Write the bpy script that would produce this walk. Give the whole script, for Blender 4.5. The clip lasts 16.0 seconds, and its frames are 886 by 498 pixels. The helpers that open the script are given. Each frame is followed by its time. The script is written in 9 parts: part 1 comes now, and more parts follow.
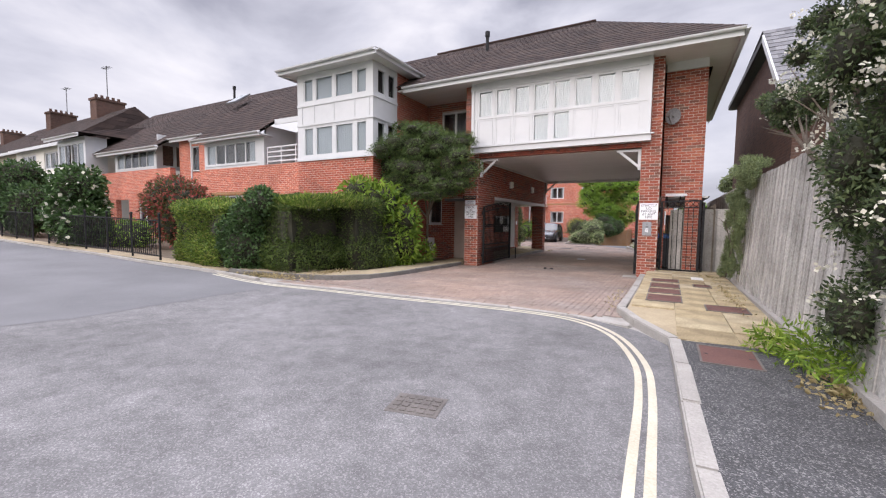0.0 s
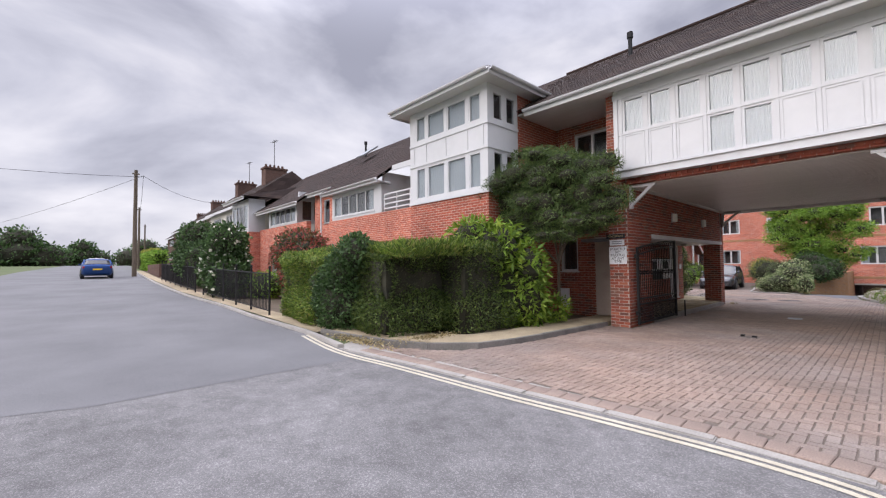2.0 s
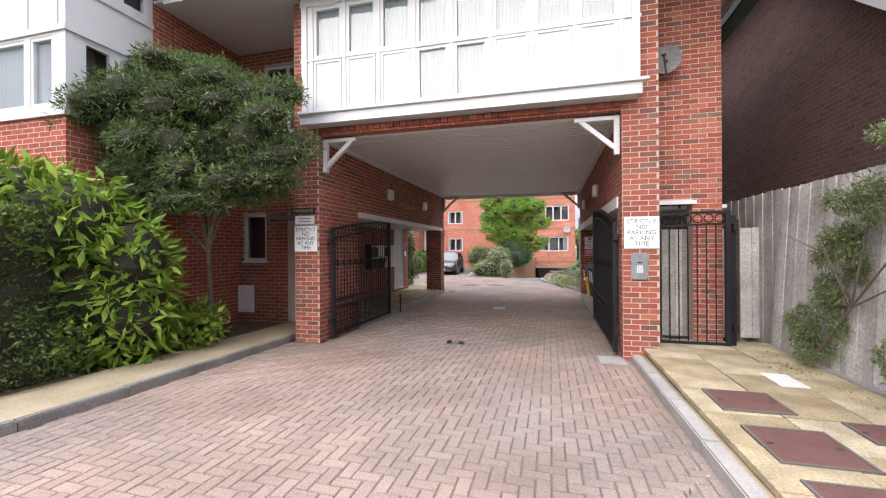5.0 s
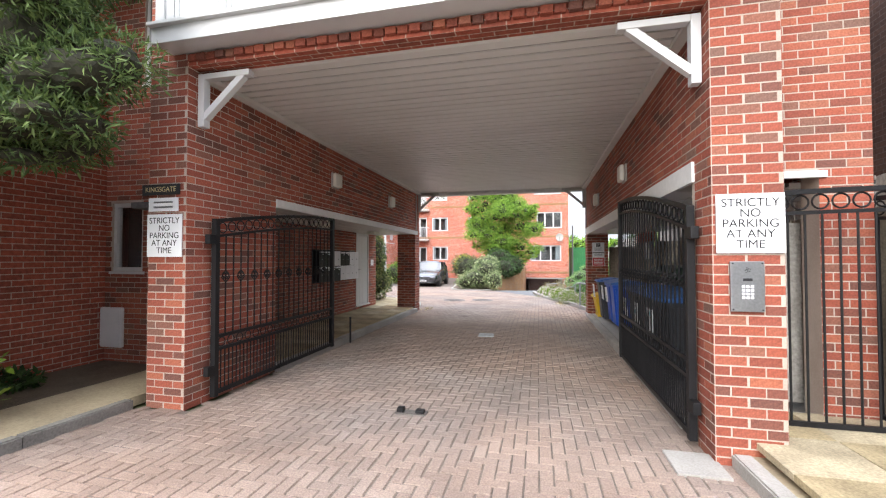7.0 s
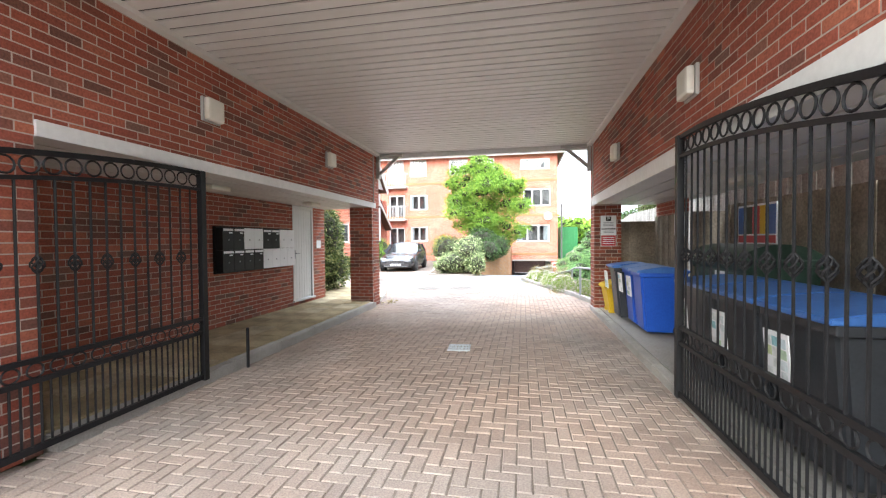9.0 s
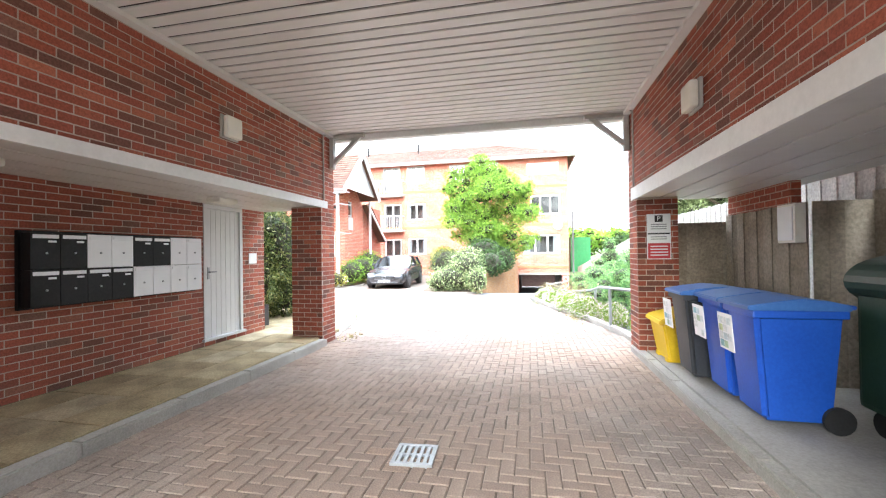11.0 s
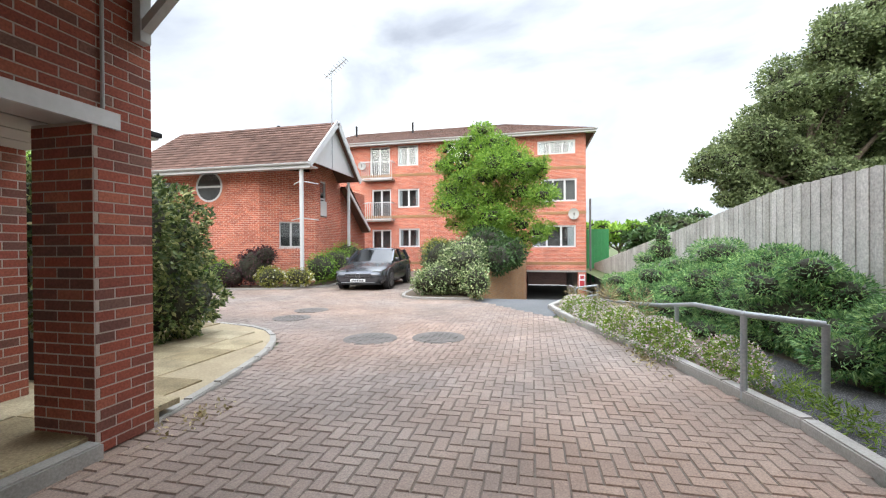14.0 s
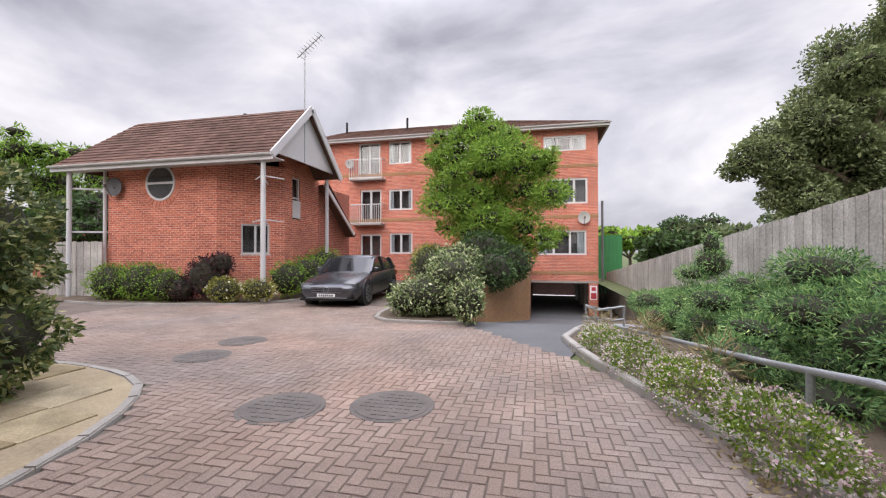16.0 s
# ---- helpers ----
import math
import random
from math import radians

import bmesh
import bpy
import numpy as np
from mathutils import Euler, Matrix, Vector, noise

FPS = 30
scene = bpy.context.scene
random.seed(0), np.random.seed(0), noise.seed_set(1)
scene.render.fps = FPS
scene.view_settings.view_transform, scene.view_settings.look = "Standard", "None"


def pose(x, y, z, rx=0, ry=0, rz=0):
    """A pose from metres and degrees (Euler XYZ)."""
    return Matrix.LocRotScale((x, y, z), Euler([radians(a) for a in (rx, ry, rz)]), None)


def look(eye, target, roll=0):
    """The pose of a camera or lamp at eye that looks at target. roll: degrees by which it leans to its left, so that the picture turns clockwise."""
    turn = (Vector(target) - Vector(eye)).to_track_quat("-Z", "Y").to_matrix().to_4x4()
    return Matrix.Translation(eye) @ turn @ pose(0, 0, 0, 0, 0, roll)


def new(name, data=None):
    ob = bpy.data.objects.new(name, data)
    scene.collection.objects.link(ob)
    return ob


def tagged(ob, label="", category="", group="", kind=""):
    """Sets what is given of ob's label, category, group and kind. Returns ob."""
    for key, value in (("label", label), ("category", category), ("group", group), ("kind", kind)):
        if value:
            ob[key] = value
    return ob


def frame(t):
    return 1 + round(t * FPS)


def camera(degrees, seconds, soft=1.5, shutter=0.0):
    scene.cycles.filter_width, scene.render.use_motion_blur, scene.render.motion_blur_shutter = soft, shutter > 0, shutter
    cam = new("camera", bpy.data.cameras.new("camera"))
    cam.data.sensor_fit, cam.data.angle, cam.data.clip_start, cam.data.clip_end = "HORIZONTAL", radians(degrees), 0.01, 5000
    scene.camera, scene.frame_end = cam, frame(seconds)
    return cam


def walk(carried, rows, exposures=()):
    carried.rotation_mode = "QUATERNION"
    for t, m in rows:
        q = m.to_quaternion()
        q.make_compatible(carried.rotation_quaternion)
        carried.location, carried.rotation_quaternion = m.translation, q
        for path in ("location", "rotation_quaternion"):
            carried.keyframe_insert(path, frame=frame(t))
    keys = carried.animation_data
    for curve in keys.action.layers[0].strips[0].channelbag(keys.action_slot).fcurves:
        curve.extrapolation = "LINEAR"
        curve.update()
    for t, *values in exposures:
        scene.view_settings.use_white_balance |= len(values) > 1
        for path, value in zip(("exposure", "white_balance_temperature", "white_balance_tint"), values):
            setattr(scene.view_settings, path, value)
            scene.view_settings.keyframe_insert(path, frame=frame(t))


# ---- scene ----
cam = camera(94.9, 16.0, soft=1.2)
METRES, EYE, TILT, LEAN, TURN = 21.0, 1.49, 0.0, 0.0, 28.9
ROWS = [
    (0.0, 0.0, 0.0, 0.0, 0.05, -4.0, -0.68),
    (0.5, -0.0042, 0.031, 0.0002, -3.96, -3.1, 1.31),
    (1.0, 0.0004, 0.0623, 0.0027, -0.45, -1.1, 2.68),
    (1.5, -0.0015, 0.0919, 0.0044, 10.92, 0.97, 1.54),
    (2.0, 0.0027, 0.1201, 0.0046, 18.91, 2.24, 0.59),
    (2.5, 0.0081, 0.1505, 0.005, 13.57, 2.78, 0.13),
    (3.0, 0.0206, 0.1794, 0.0054, 1.72, 1.94, 0.01),
    (3.5, 0.0301, 0.2087, 0.0048, -8.09, 0.51, 0.28),
    (4.0, 0.0449, 0.236, 0.005, -14.47, -0.85, 0.64),
    (6.5, 0.1066, 0.3857, 0.0033, -13.48, 1.57, -0.2),
    (7.0, 0.1203, 0.4149, 0.0025, -15.75, 1.33, 0.03),
    (7.5, 0.1322, 0.4455, 0.0017, -16.91, 0.3, 0.35),
    (8.0, 0.1474, 0.4732, 0.0009, -17.01, -0.92, 0.3),
    (8.5, 0.1602, 0.5012, 0.0003, -17.9, -1.42, 0.42),
    (11.0, 0.2353, 0.6408, -0.001, -16.84, 0.55, 0.83),
    (11.5, 0.2478, 0.6692, -0.0014, -15.79, 0.81, 0.4),
    (12.0, 0.2615, 0.6974, -0.0011, -13.82, 1.76, 0.01),
    (12.5, 0.2716, 0.7268, -0.0017, -14.51, 1.67, -0.05),
    (13.0, 0.2841, 0.7549, -0.0025, -14.59, 1.54, 0.03),
    (13.5, 0.2935, 0.7844, -0.0039, -15.85, 0.9, 0.29),
    (14.0, 0.3072, 0.8134, -0.0046, -16.5, -0.28, 0.39),
    (14.5, 0.3183, 0.8427, -0.0046, -17.29, -0.99, 0.4),
    (15.0, 0.3353, 0.8686, -0.0037, -17.34, -0.91, 0.27),
    (15.5, 0.3469, 0.8944, -0.002, -16.85, -0.18, 0.06),
    (16.0, 0.3612, 0.9187, -0.001, -16.0, 0.49, 0.06),
]
# the clip's camera opens up under the archway
EXPOSURES = [(0.0, 0.7, 6600, 16), (1.0, 0.76, 6600, 15), (2.0, 0.56, 6500, 16), (2.5, 0.52, 6500, 16), (3.0, 0.66, 6550, 16), (4.0, 0.94, 6600, 15), (6.5, 1.52, 6550, 11), (7.5, 1.85, 6450, 6), (8.5, 2.35, 6400, 4),
             (10.8, 3.05, 6250, 4), (11.5, 3.05, 6250, 2), (12.0, 2.82, 6300, 2), (13.0, 2.22, 6450, 3), (14.0, 1.32, 6500, 4), (14.5, 1.1, 6750, 12), (15.0, 0.92, 6850, 15), (16.0, 0.72, 6800, 15)]
walk(cam, [(t, pose(0, 0, EYE, TILT, LEAN, TURN) @ pose(METRES * x, METRES * y, METRES * z, 90 + pitch, roll, yaw)) for t, x, y, z, yaw, pitch, roll in ROWS],
     exposures=EXPOSURES)

# ---- sky and sun: overcast, pale clouds ----
world = bpy.data.worlds.new("sky")
scene.world = world
world.use_nodes = True
wn, wl = world.node_tree.nodes, world.node_tree.links
wn.clear()
w_out = wn.new("ShaderNodeOutputWorld")
w_bg = wn.new("ShaderNodeBackground")
w_sky = wn.new("ShaderNodeTexSky")
w_sky.sky_type = "NISHITA"
w_sky.sun_disc = False
w_sky.sun_elevation, w_sky.sun_rotation = radians(28), radians(191)
w_sky.dust_density = 3.0
w_co = wn.new("ShaderNodeTexCoord")
w_map = wn.new("ShaderNodeMapping")
w_map.inputs["Scale"].default_value = (1.0, 1.0, 2.3)
w_no = wn.new("ShaderNodeTexNoise")
w_no.inputs["Scale"].default_value = 1.9
w_no.inputs["Detail"].default_value = 7.0
w_no.inputs["Roughness"].default_value = 0.52
w_no.inputs["Distortion"].default_value = 0.35
w_ramp = wn.new("ShaderNodeValToRGB")
w_ramp.color_ramp.elements[0].position, w_ramp.color_ramp.elements[0].color = 0.36, (3.2, 3.35, 4.0, 1)
w_ramp.color_ramp.elements[1].position, w_ramp.color_ramp.elements[1].color = 0.64, (7.6, 7.7, 8.1, 1)
w_mid = w_ramp.color_ramp.elements.new(0.5)
w_mid.color = (5.2, 5.4, 6.1, 1)
w_mix = wn.new("ShaderNodeMixRGB")
w_mix.inputs["Fac"].default_value = 0.92
w_bg.inputs["Strength"].default_value = 0.085
wl.new(w_co.outputs["Generated"], w_map.inputs["Vector"])
wl.new(w_map.outputs["Vector"], w_no.inputs["Vector"])
wl.new(w_no.outputs["Fac"], w_ramp.inputs["Fac"])
wl.new(w_sky.outputs["Color"], w_mix.inputs["Color1"])
wl.new(w_ramp.outputs["Color"], w_mix.inputs["Color2"])
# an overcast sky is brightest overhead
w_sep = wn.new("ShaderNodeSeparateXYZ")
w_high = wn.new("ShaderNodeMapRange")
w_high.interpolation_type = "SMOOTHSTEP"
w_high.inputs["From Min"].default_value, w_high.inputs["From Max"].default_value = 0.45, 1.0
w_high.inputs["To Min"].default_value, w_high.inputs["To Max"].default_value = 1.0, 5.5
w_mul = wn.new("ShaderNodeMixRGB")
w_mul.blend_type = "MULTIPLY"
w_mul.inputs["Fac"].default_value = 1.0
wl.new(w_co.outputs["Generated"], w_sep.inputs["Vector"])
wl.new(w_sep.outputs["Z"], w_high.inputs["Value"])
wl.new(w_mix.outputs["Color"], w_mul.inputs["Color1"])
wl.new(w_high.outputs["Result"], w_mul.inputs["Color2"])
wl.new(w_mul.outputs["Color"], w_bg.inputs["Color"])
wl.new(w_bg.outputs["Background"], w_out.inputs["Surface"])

sun = new("sun", bpy.data.lights.new("sun", "SUN"))
sun.data.energy, sun.data.angle, sun.data.color = 1.2, radians(45), (1.0, 0.97, 0.93)
sun.matrix_world = look((-10, -39, 27), (0, 10, 0))


# ---- materials ----
def shader(name, rough=0.7, metal=0.0, spec=0.5):
    m = bpy.data.materials.new(name)
    m.use_nodes = True
    b = m.node_tree.nodes["Principled BSDF"]
    b.inputs["Roughness"].default_value = rough
    b.inputs["Metallic"].default_value = metal
    b.inputs["Specular IOR Level"].default_value = spec
    return m, m.node_tree.nodes, m.node_tree.links, b


def ramp(nodes, stops):
    r = nodes.new("ShaderNodeValToRGB")
    e = r.color_ramp.elements
    while len(e) < len(stops):
        e.new(0.5)
    for item, (p, c) in zip(e, stops):
        item.position, item.color = p, (*c, 1)
    return r


def grain(nodes, links, scale, detail=4.0, coords="Object", stretch=(1, 1, 1), rough=0.6):
    c = nodes.new("ShaderNodeTexCoord")
    mp = nodes.new("ShaderNodeMapping")
    mp.inputs["Scale"].default_value = stretch
    n = nodes.new("ShaderNodeTexNoise")
    n.inputs["Scale"].default_value, n.inputs["Detail"].default_value, n.inputs["Roughness"].default_value = scale, detail, rough
    links.new(c.outputs[coords], mp.inputs["Vector"])
    links.new(mp.outputs["Vector"], n.inputs["Vector"])
    return n.outputs["Fac"]


def blend(nodes, links, kind, fac, a, b):
    m = nodes.new("ShaderNodeMixRGB")
    m.blend_type = kind
    for key, v in (("Fac", fac), ("Color1", a), ("Color2", b)):
        if isinstance(v, (int, float)):
            m.inputs[key].default_value = v
        elif isinstance(v, tuple):
            m.inputs[key].default_value = (*v, 1)
        else:
            links.new(v, m.inputs[key])
    return m.outputs["Color"]


def bumped(nodes, links, b, height, strength=0.3, dist=0.01):
    bp = nodes.new("ShaderNodeBump")
    bp.inputs["Strength"].default_value, bp.inputs["Distance"].default_value = strength, dist
    links.new(height, bp.inputs["Height"])
    links.new(bp.outputs["Normal"], b.inputs["Normal"])


def plain(name, dark, light, rough=0.7, metal=0.0, scale=30.0, stain=1.5, bump=0.15, spec=0.5, stretch=(1, 1, 1), coords="Object"):
    """A surface between two tones: fine grain and large stains."""
    m, n, l, b = shader(name, rough, metal, spec)
    fine, wide = grain(n, l, scale, 5, coords, stretch), grain(n, l, stain, 3, coords, stretch)
    mixed = blend(n, l, "MIX", 0.5, fine, wide)
    r = ramp(n, [(0.32, dark), (0.68, light)])
    l.new(mixed, r.inputs["Fac"])
    l.new(r.outputs["Color"], b.inputs["Base Color"])
    if bump:
        bumped(n, l, b, fine, bump, 0.01)
    return m


def pieced(name, stops, rough=0.85, island=True, scale=60.0, bump=0.3, stain=0.7, spec=0.3, worn=0.72, tint=False):
    """Pieces of many tones, one tone a piece, with grain and large stains over them."""
    m, n, l, b = shader(name, rough, 0.0, spec)
    if island:
        src = n.new("ShaderNodeNewGeometry").outputs["Random Per Island"]
    else:
        src = n.new("ShaderNodeObjectInfo").outputs["Random"]
    r = ramp(n, stops)
    l.new(src, r.inputs["Fac"])
    fine = grain(n, l, scale, 4)
    fr = ramp(n, [(0.25, (0.62, 0.62, 0.62)), (0.75, (1.25, 1.25, 1.25))])
    l.new(fine, fr.inputs["Fac"])
    wide = grain(n, l, stain, 4)
    wr = ramp(n, [(0.3, (worn, worn * 0.985, worn * 0.97)), (0.7, (1.12, 1.12, 1.12))])
    l.new(wide, wr.inputs["Fac"])
    c = blend(n, l, "MULTIPLY", 1.0, r.outputs["Color"], fr.outputs["Color"])
    c = blend(n, l, "MULTIPLY", 1.0, c, wr.outputs["Color"])
    if tint:
        # broad drifts of pinkish dust and grey grime
        broad = ramp(n, [(0.35, (0.86, 0.90, 0.94)), (0.65, (1.10, 1.0, 0.94))])
        l.new(grain(n, l, 0.33, 3), broad.inputs["Fac"])
        c = blend(n, l, "MULTIPLY", 1.0, c, broad.outputs["Color"])
    l.new(c, b.inputs["Base Color"])
    bumped(n, l, b, fine, bump, 0.006)
    return m


def brickwork(name, tone_a, tone_b, mortar, bw=0.225, bh=0.075):
    """Far brick walls, laid in metres over the UVs."""
    m, n, l, b = shader(name, 0.9, 0.0, 0.25)
    uv = n.new("ShaderNodeTexCoord")
    t = n.new("ShaderNodeTexBrick")
    t.offset = 0.5
    t.inputs["Scale"].default_value = 1.0
    t.inputs["Brick Width"].default_value, t.inputs["Row Height"].default_value = bw, bh
    t.inputs["Mortar Size"].default_value = 0.0065
    t.inputs["Mortar Smooth"].default_value = 0.2
    t.inputs["Bias"].default_value = -0.1
    t.inputs["Color1"].default_value, t.inputs["Color2"].default_value, t.inputs["Mortar"].default_value = (*tone_a, 1), (*tone_b, 1), (*mortar, 1)
    l.new(uv.outputs["UV"], t.inputs["Vector"])
    fine, wide = grain(n, l, 25, 4), grain(n, l, 0.5, 4)
    fr = ramp(n, [(0.3, (0.7, 0.7, 0.7)), (0.7, (1.2, 1.2, 1.2))])
    wr = ramp(n, [(0.3, (0.75, 0.74, 0.74)), (0.7, (1.12, 1.12, 1.12))])
    l.new(fine, fr.inputs["Fac"])
    l.new(wide, wr.inputs["Fac"])
    c = blend(n, l, "MULTIPLY", 1.0, blend(n, l, "MULTIPLY", 1.0, t.outputs["Color"], fr.outputs["Color"]), wr.outputs["Color"])
    l.new(c, b.inputs["Base Color"])
    bumped(n, l, b, t.outputs["Fac"], -0.7, 0.012)
    return m


def leafy(name, stops, rough=0.55, spec=0.35):
    m, n, l, b = shader(name, rough, 0.0, spec)
    r = ramp(n, stops)
    l.new(n.new("ShaderNodeNewGeometry").outputs["Random Per Island"], r.inputs["Fac"])
    wide = grain(n, l, 1.3, 3)
    wr = ramp(n, [(0.3, (0.6, 0.62, 0.6)), (0.7, (1.2, 1.2, 1.15))])
    l.new(wide, wr.inputs["Fac"])
    l.new(blend(n, l, "MULTIPLY", 1.0, r.outputs["Color"], wr.outputs["Color"]), b.inputs["Base Color"])
    b.inputs["Subsurface Weight"].default_value = 0.0
    tr = n.new("ShaderNodeBsdfTranslucent")
    mx = n.new("ShaderNodeMixShader")
    mx.inputs["Fac"].default_value = 0.25
    l.new(r.outputs["Color"], tr.inputs["Color"])
    l.new(b.outputs["BSDF"], mx.inputs[1])
    l.new(tr.outputs["BSDF"], mx.inputs[2])
    l.new(mx.outputs["Shader"], n["Material Output"].inputs["Surface"])
    return m


def window_glass(name, tint=(0.93, 0.95, 0.95)):
    m = bpy.data.materials.new(name)
    m.use_nodes = True
    n, l = m.node_tree.nodes, m.node_tree.links
    n.remove(n["Principled BSDF"])
    tr, gl, mx, lw = n.new("ShaderNodeBsdfTransparent"), n.new("ShaderNodeBsdfGlossy"), n.new("ShaderNodeMixShader"), n.new("ShaderNodeLayerWeight")
    tr.inputs["Color"].default_value = (*tint, 1)
    gl.inputs["Roughness"].default_value = 0.015
    # both faces of the pane mirror some light, more so aslant
    pw, ad = n.new("ShaderNodeMath"), n.new("ShaderNodeMath")
    pw.operation, pw.inputs[1].default_value = "POWER", 4.0
    ad.operation, ad.inputs[1].default_value, ad.inputs[2].default_value = "MULTIPLY_ADD", 0.8, 0.06
    l.new(lw.outputs["Facing"], pw.inputs[0])
    l.new(pw.outputs["Value"], ad.inputs[0])
    l.new(ad.outputs["Value"], mx.inputs["Fac"])
    l.new(tr.outputs["BSDF"], mx.inputs[1])
    l.new(gl.outputs["BSDF"], mx.inputs[2])
    l.new(mx.outputs["Shader"], n["Material Output"].inputs["Surface"])
    return m


BRICKS = [(0.0, (0.165, 0.075, 0.060)), (0.10, (0.215, 0.085, 0.064)), (0.2, (0.270, 0.078, 0.054)), (0.45, (0.365, 0.100, 0.062)), (0.7, (0.320, 0.092, 0.064)), (0.88, (0.430, 0.142, 0.085)), (0.95, (0.25, 0.115, 0.085)), (1.0, (0.205, 0.115, 0.09))]
M_BRICK = pieced("red_brick", BRICKS, island=True)
M_BRICK_ONE = pieced("red_brick_single", BRICKS, island=False)
M_BRICKPALE_ONE = pieced("pale_brick_single", [(0.0, (0.45, 0.17, 0.115)), (0.5, (0.56, 0.20, 0.135)), (1.0, (0.62, 0.26, 0.18))], island=False)
M_MORTAR = plain("mortar", (0.36, 0.285, 0.24), (0.53, 0.45, 0.39), 0.95, scale=90, stain=2)
M_BRICKWALL = brickwork("brickwork_red", (0.420, 0.108, 0.068), (0.270, 0.078, 0.056), (0.53, 0.40, 0.33))
M_BRICKORANGE = brickwork("brickwork_orange", (0.640, 0.195, 0.125), (0.400, 0.110, 0.078), (0.74, 0.53, 0.43))
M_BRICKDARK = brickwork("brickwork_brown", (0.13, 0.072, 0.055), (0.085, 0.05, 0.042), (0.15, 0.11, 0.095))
M_BRICKBUFF = brickwork("brickwork_buff", (0.42, 0.22, 0.10), (0.34, 0.19, 0.09), (0.35, 0.27, 0.2))
M_WHITE = plain("white_upvc", (0.56, 0.567, 0.58), (0.62, 0.624, 0.636), 0.35, scale=4, stain=0.8, bump=0.02)
M_PAINT = plain("white_paint", (0.66, 0.66, 0.65), (0.8, 0.8, 0.79), 0.6, scale=18, stain=1.2, bump=0.08)
M_SOFFIT = plain("soffit_board", (0.60, 0.59, 0.565), (0.70, 0.69, 0.67), 0.4, scale=3, stain=0.7, bump=0.02, stretch=(0.3, 2, 1))
M_GLASS = window_glass("window_glass")
# near-black that paints the shadow lines between ceiling boards
M_JOINTSHADE = plain("joint_shade", (0.020, 0.020, 0.020), (0.044, 0.042, 0.040), 0.9, scale=12, bump=0)
# darkness of unlit rooms, put into the colour
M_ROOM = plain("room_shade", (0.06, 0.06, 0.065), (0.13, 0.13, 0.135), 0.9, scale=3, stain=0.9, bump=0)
# blind tone with the panes' pale sky reflection painted in
M_BLINDSHEEN = plain("blind_sky_sheen", (0.26, 0.29, 0.32), (0.36, 0.39, 0.42), 0.8, scale=2, stain=0.8, bump=0)
M_TILE = pieced("roof_tile", [(0.0, (0.030, 0.020, 0.018)), (0.5, (0.047, 0.031, 0.027)), (1.0, (0.063, 0.041, 0.034))], 0.9, True, 40, 0.3, 0.5)
M_TILERED = pieced("roof_tile_red", [(0.0, (0.095, 0.052, 0.040)), (0.5, (0.135, 0.075, 0.058)), (1.0, (0.17, 0.098, 0.076))], 0.9, True, 40, 0.3, 0.5)
M_SLATE = pieced("roof_slate", [(0.0, (0.11, 0.11, 0.12)), (0.5, (0.16, 0.16, 0.17)), (1.0, (0.22, 0.22, 0.23))], 0.75, True, 30, 0.2, 0.5)


def stony(name, dark, light, stones, rough=0.92):
    """Worn asphalt: dark binder with pale stone grains, patches and stains."""
    m, n, l, b = shader(name, rough, 0.0, 0.3)
    c = n.new("ShaderNodeTexCoord")
    v = n.new("ShaderNodeTexVoronoi")
    v.inputs["Scale"].default_value = 120.0
    l.new(c.outputs["Object"], v.inputs["Vector"])
    tone = n.new("ShaderNodeSeparateColor")
    l.new(v.outputs["Color"], tone.inputs["Color"])
    sr = ramp(n, [(0.0, dark), (0.55, tuple(0.5 * (p + q) for p, q in zip(dark, light))), (0.8, light), (0.93, stones), (1.0, stones)])
    l.new(tone.outputs["Red"], sr.inputs["Fac"])
    wide, mid = grain(n, l, 0.45, 5), grain(n, l, 5.0, 5)
    wr = ramp(n, [(0.3, (0.74, 0.74, 0.74)), (0.7, (1.15, 1.15, 1.15))])
    mr = ramp(n, [(0.3, (0.8, 0.8, 0.8)), (0.7, (1.2, 1.2, 1.2))])
    l.new(wide, wr.inputs["Fac"])
    l.new(mid, mr.inputs["Fac"])
    l.new(blend(n, l, "MULTIPLY", 1.0, blend(n, l, "MULTIPLY", 1.0, sr.outputs["Color"], wr.outputs["Color"]), mr.outputs["Color"]), b.inputs["Base Color"])
    bumped(n, l, b, tone.outputs["Red"], 0.35, 0.008)
    return m


M_ASPHALT = stony("asphalt_worn", (0.130, 0.127, 0.128), (0.190, 0.186, 0.187), (0.25, 0.243, 0.24))
M_ASPHALTNEW = plain("asphalt_dark", (0.10, 0.10, 0.105), (0.185, 0.185, 0.19), 0.9, scale=60, stain=0.5, bump=0.4)
M_TARMAC = stony("tarmac_path", (0.05, 0.05, 0.052), (0.10, 0.10, 0.102), (0.21, 0.205, 0.20))
M_RAMP = plain("ramp_tarmac", (0.085, 0.088, 0.092), (0.15, 0.152, 0.158), 0.9, scale=120, stain=0.6, bump=0.4)
M_BLOCK = pieced("paving_block", [(0.0, (0.285, 0.226, 0.194)), (0.35, (0.300, 0.240, 0.205)), (0.7, (0.320, 0.254, 0.216)), (1.0, (0.340, 0.276, 0.236))], 0.85, True, 80, 0.35, 0.8, worn=0.74, tint=True)
M_BLOCK_ONE = pieced("paving_block_single", [(0.0, (0.285, 0.226, 0.194)), (0.35, (0.300, 0.240, 0.205)), (0.7, (0.320, 0.254, 0.216)), (1.0, (0.340, 0.276, 0.236))], 0.85, False, 80, 0.35, 0.8, worn=0.74, tint=True)
M_SAND = plain("jointing_sand", (0.085, 0.068, 0.057), (0.205, 0.165, 0.138), 0.95, scale=90, stain=1.5)
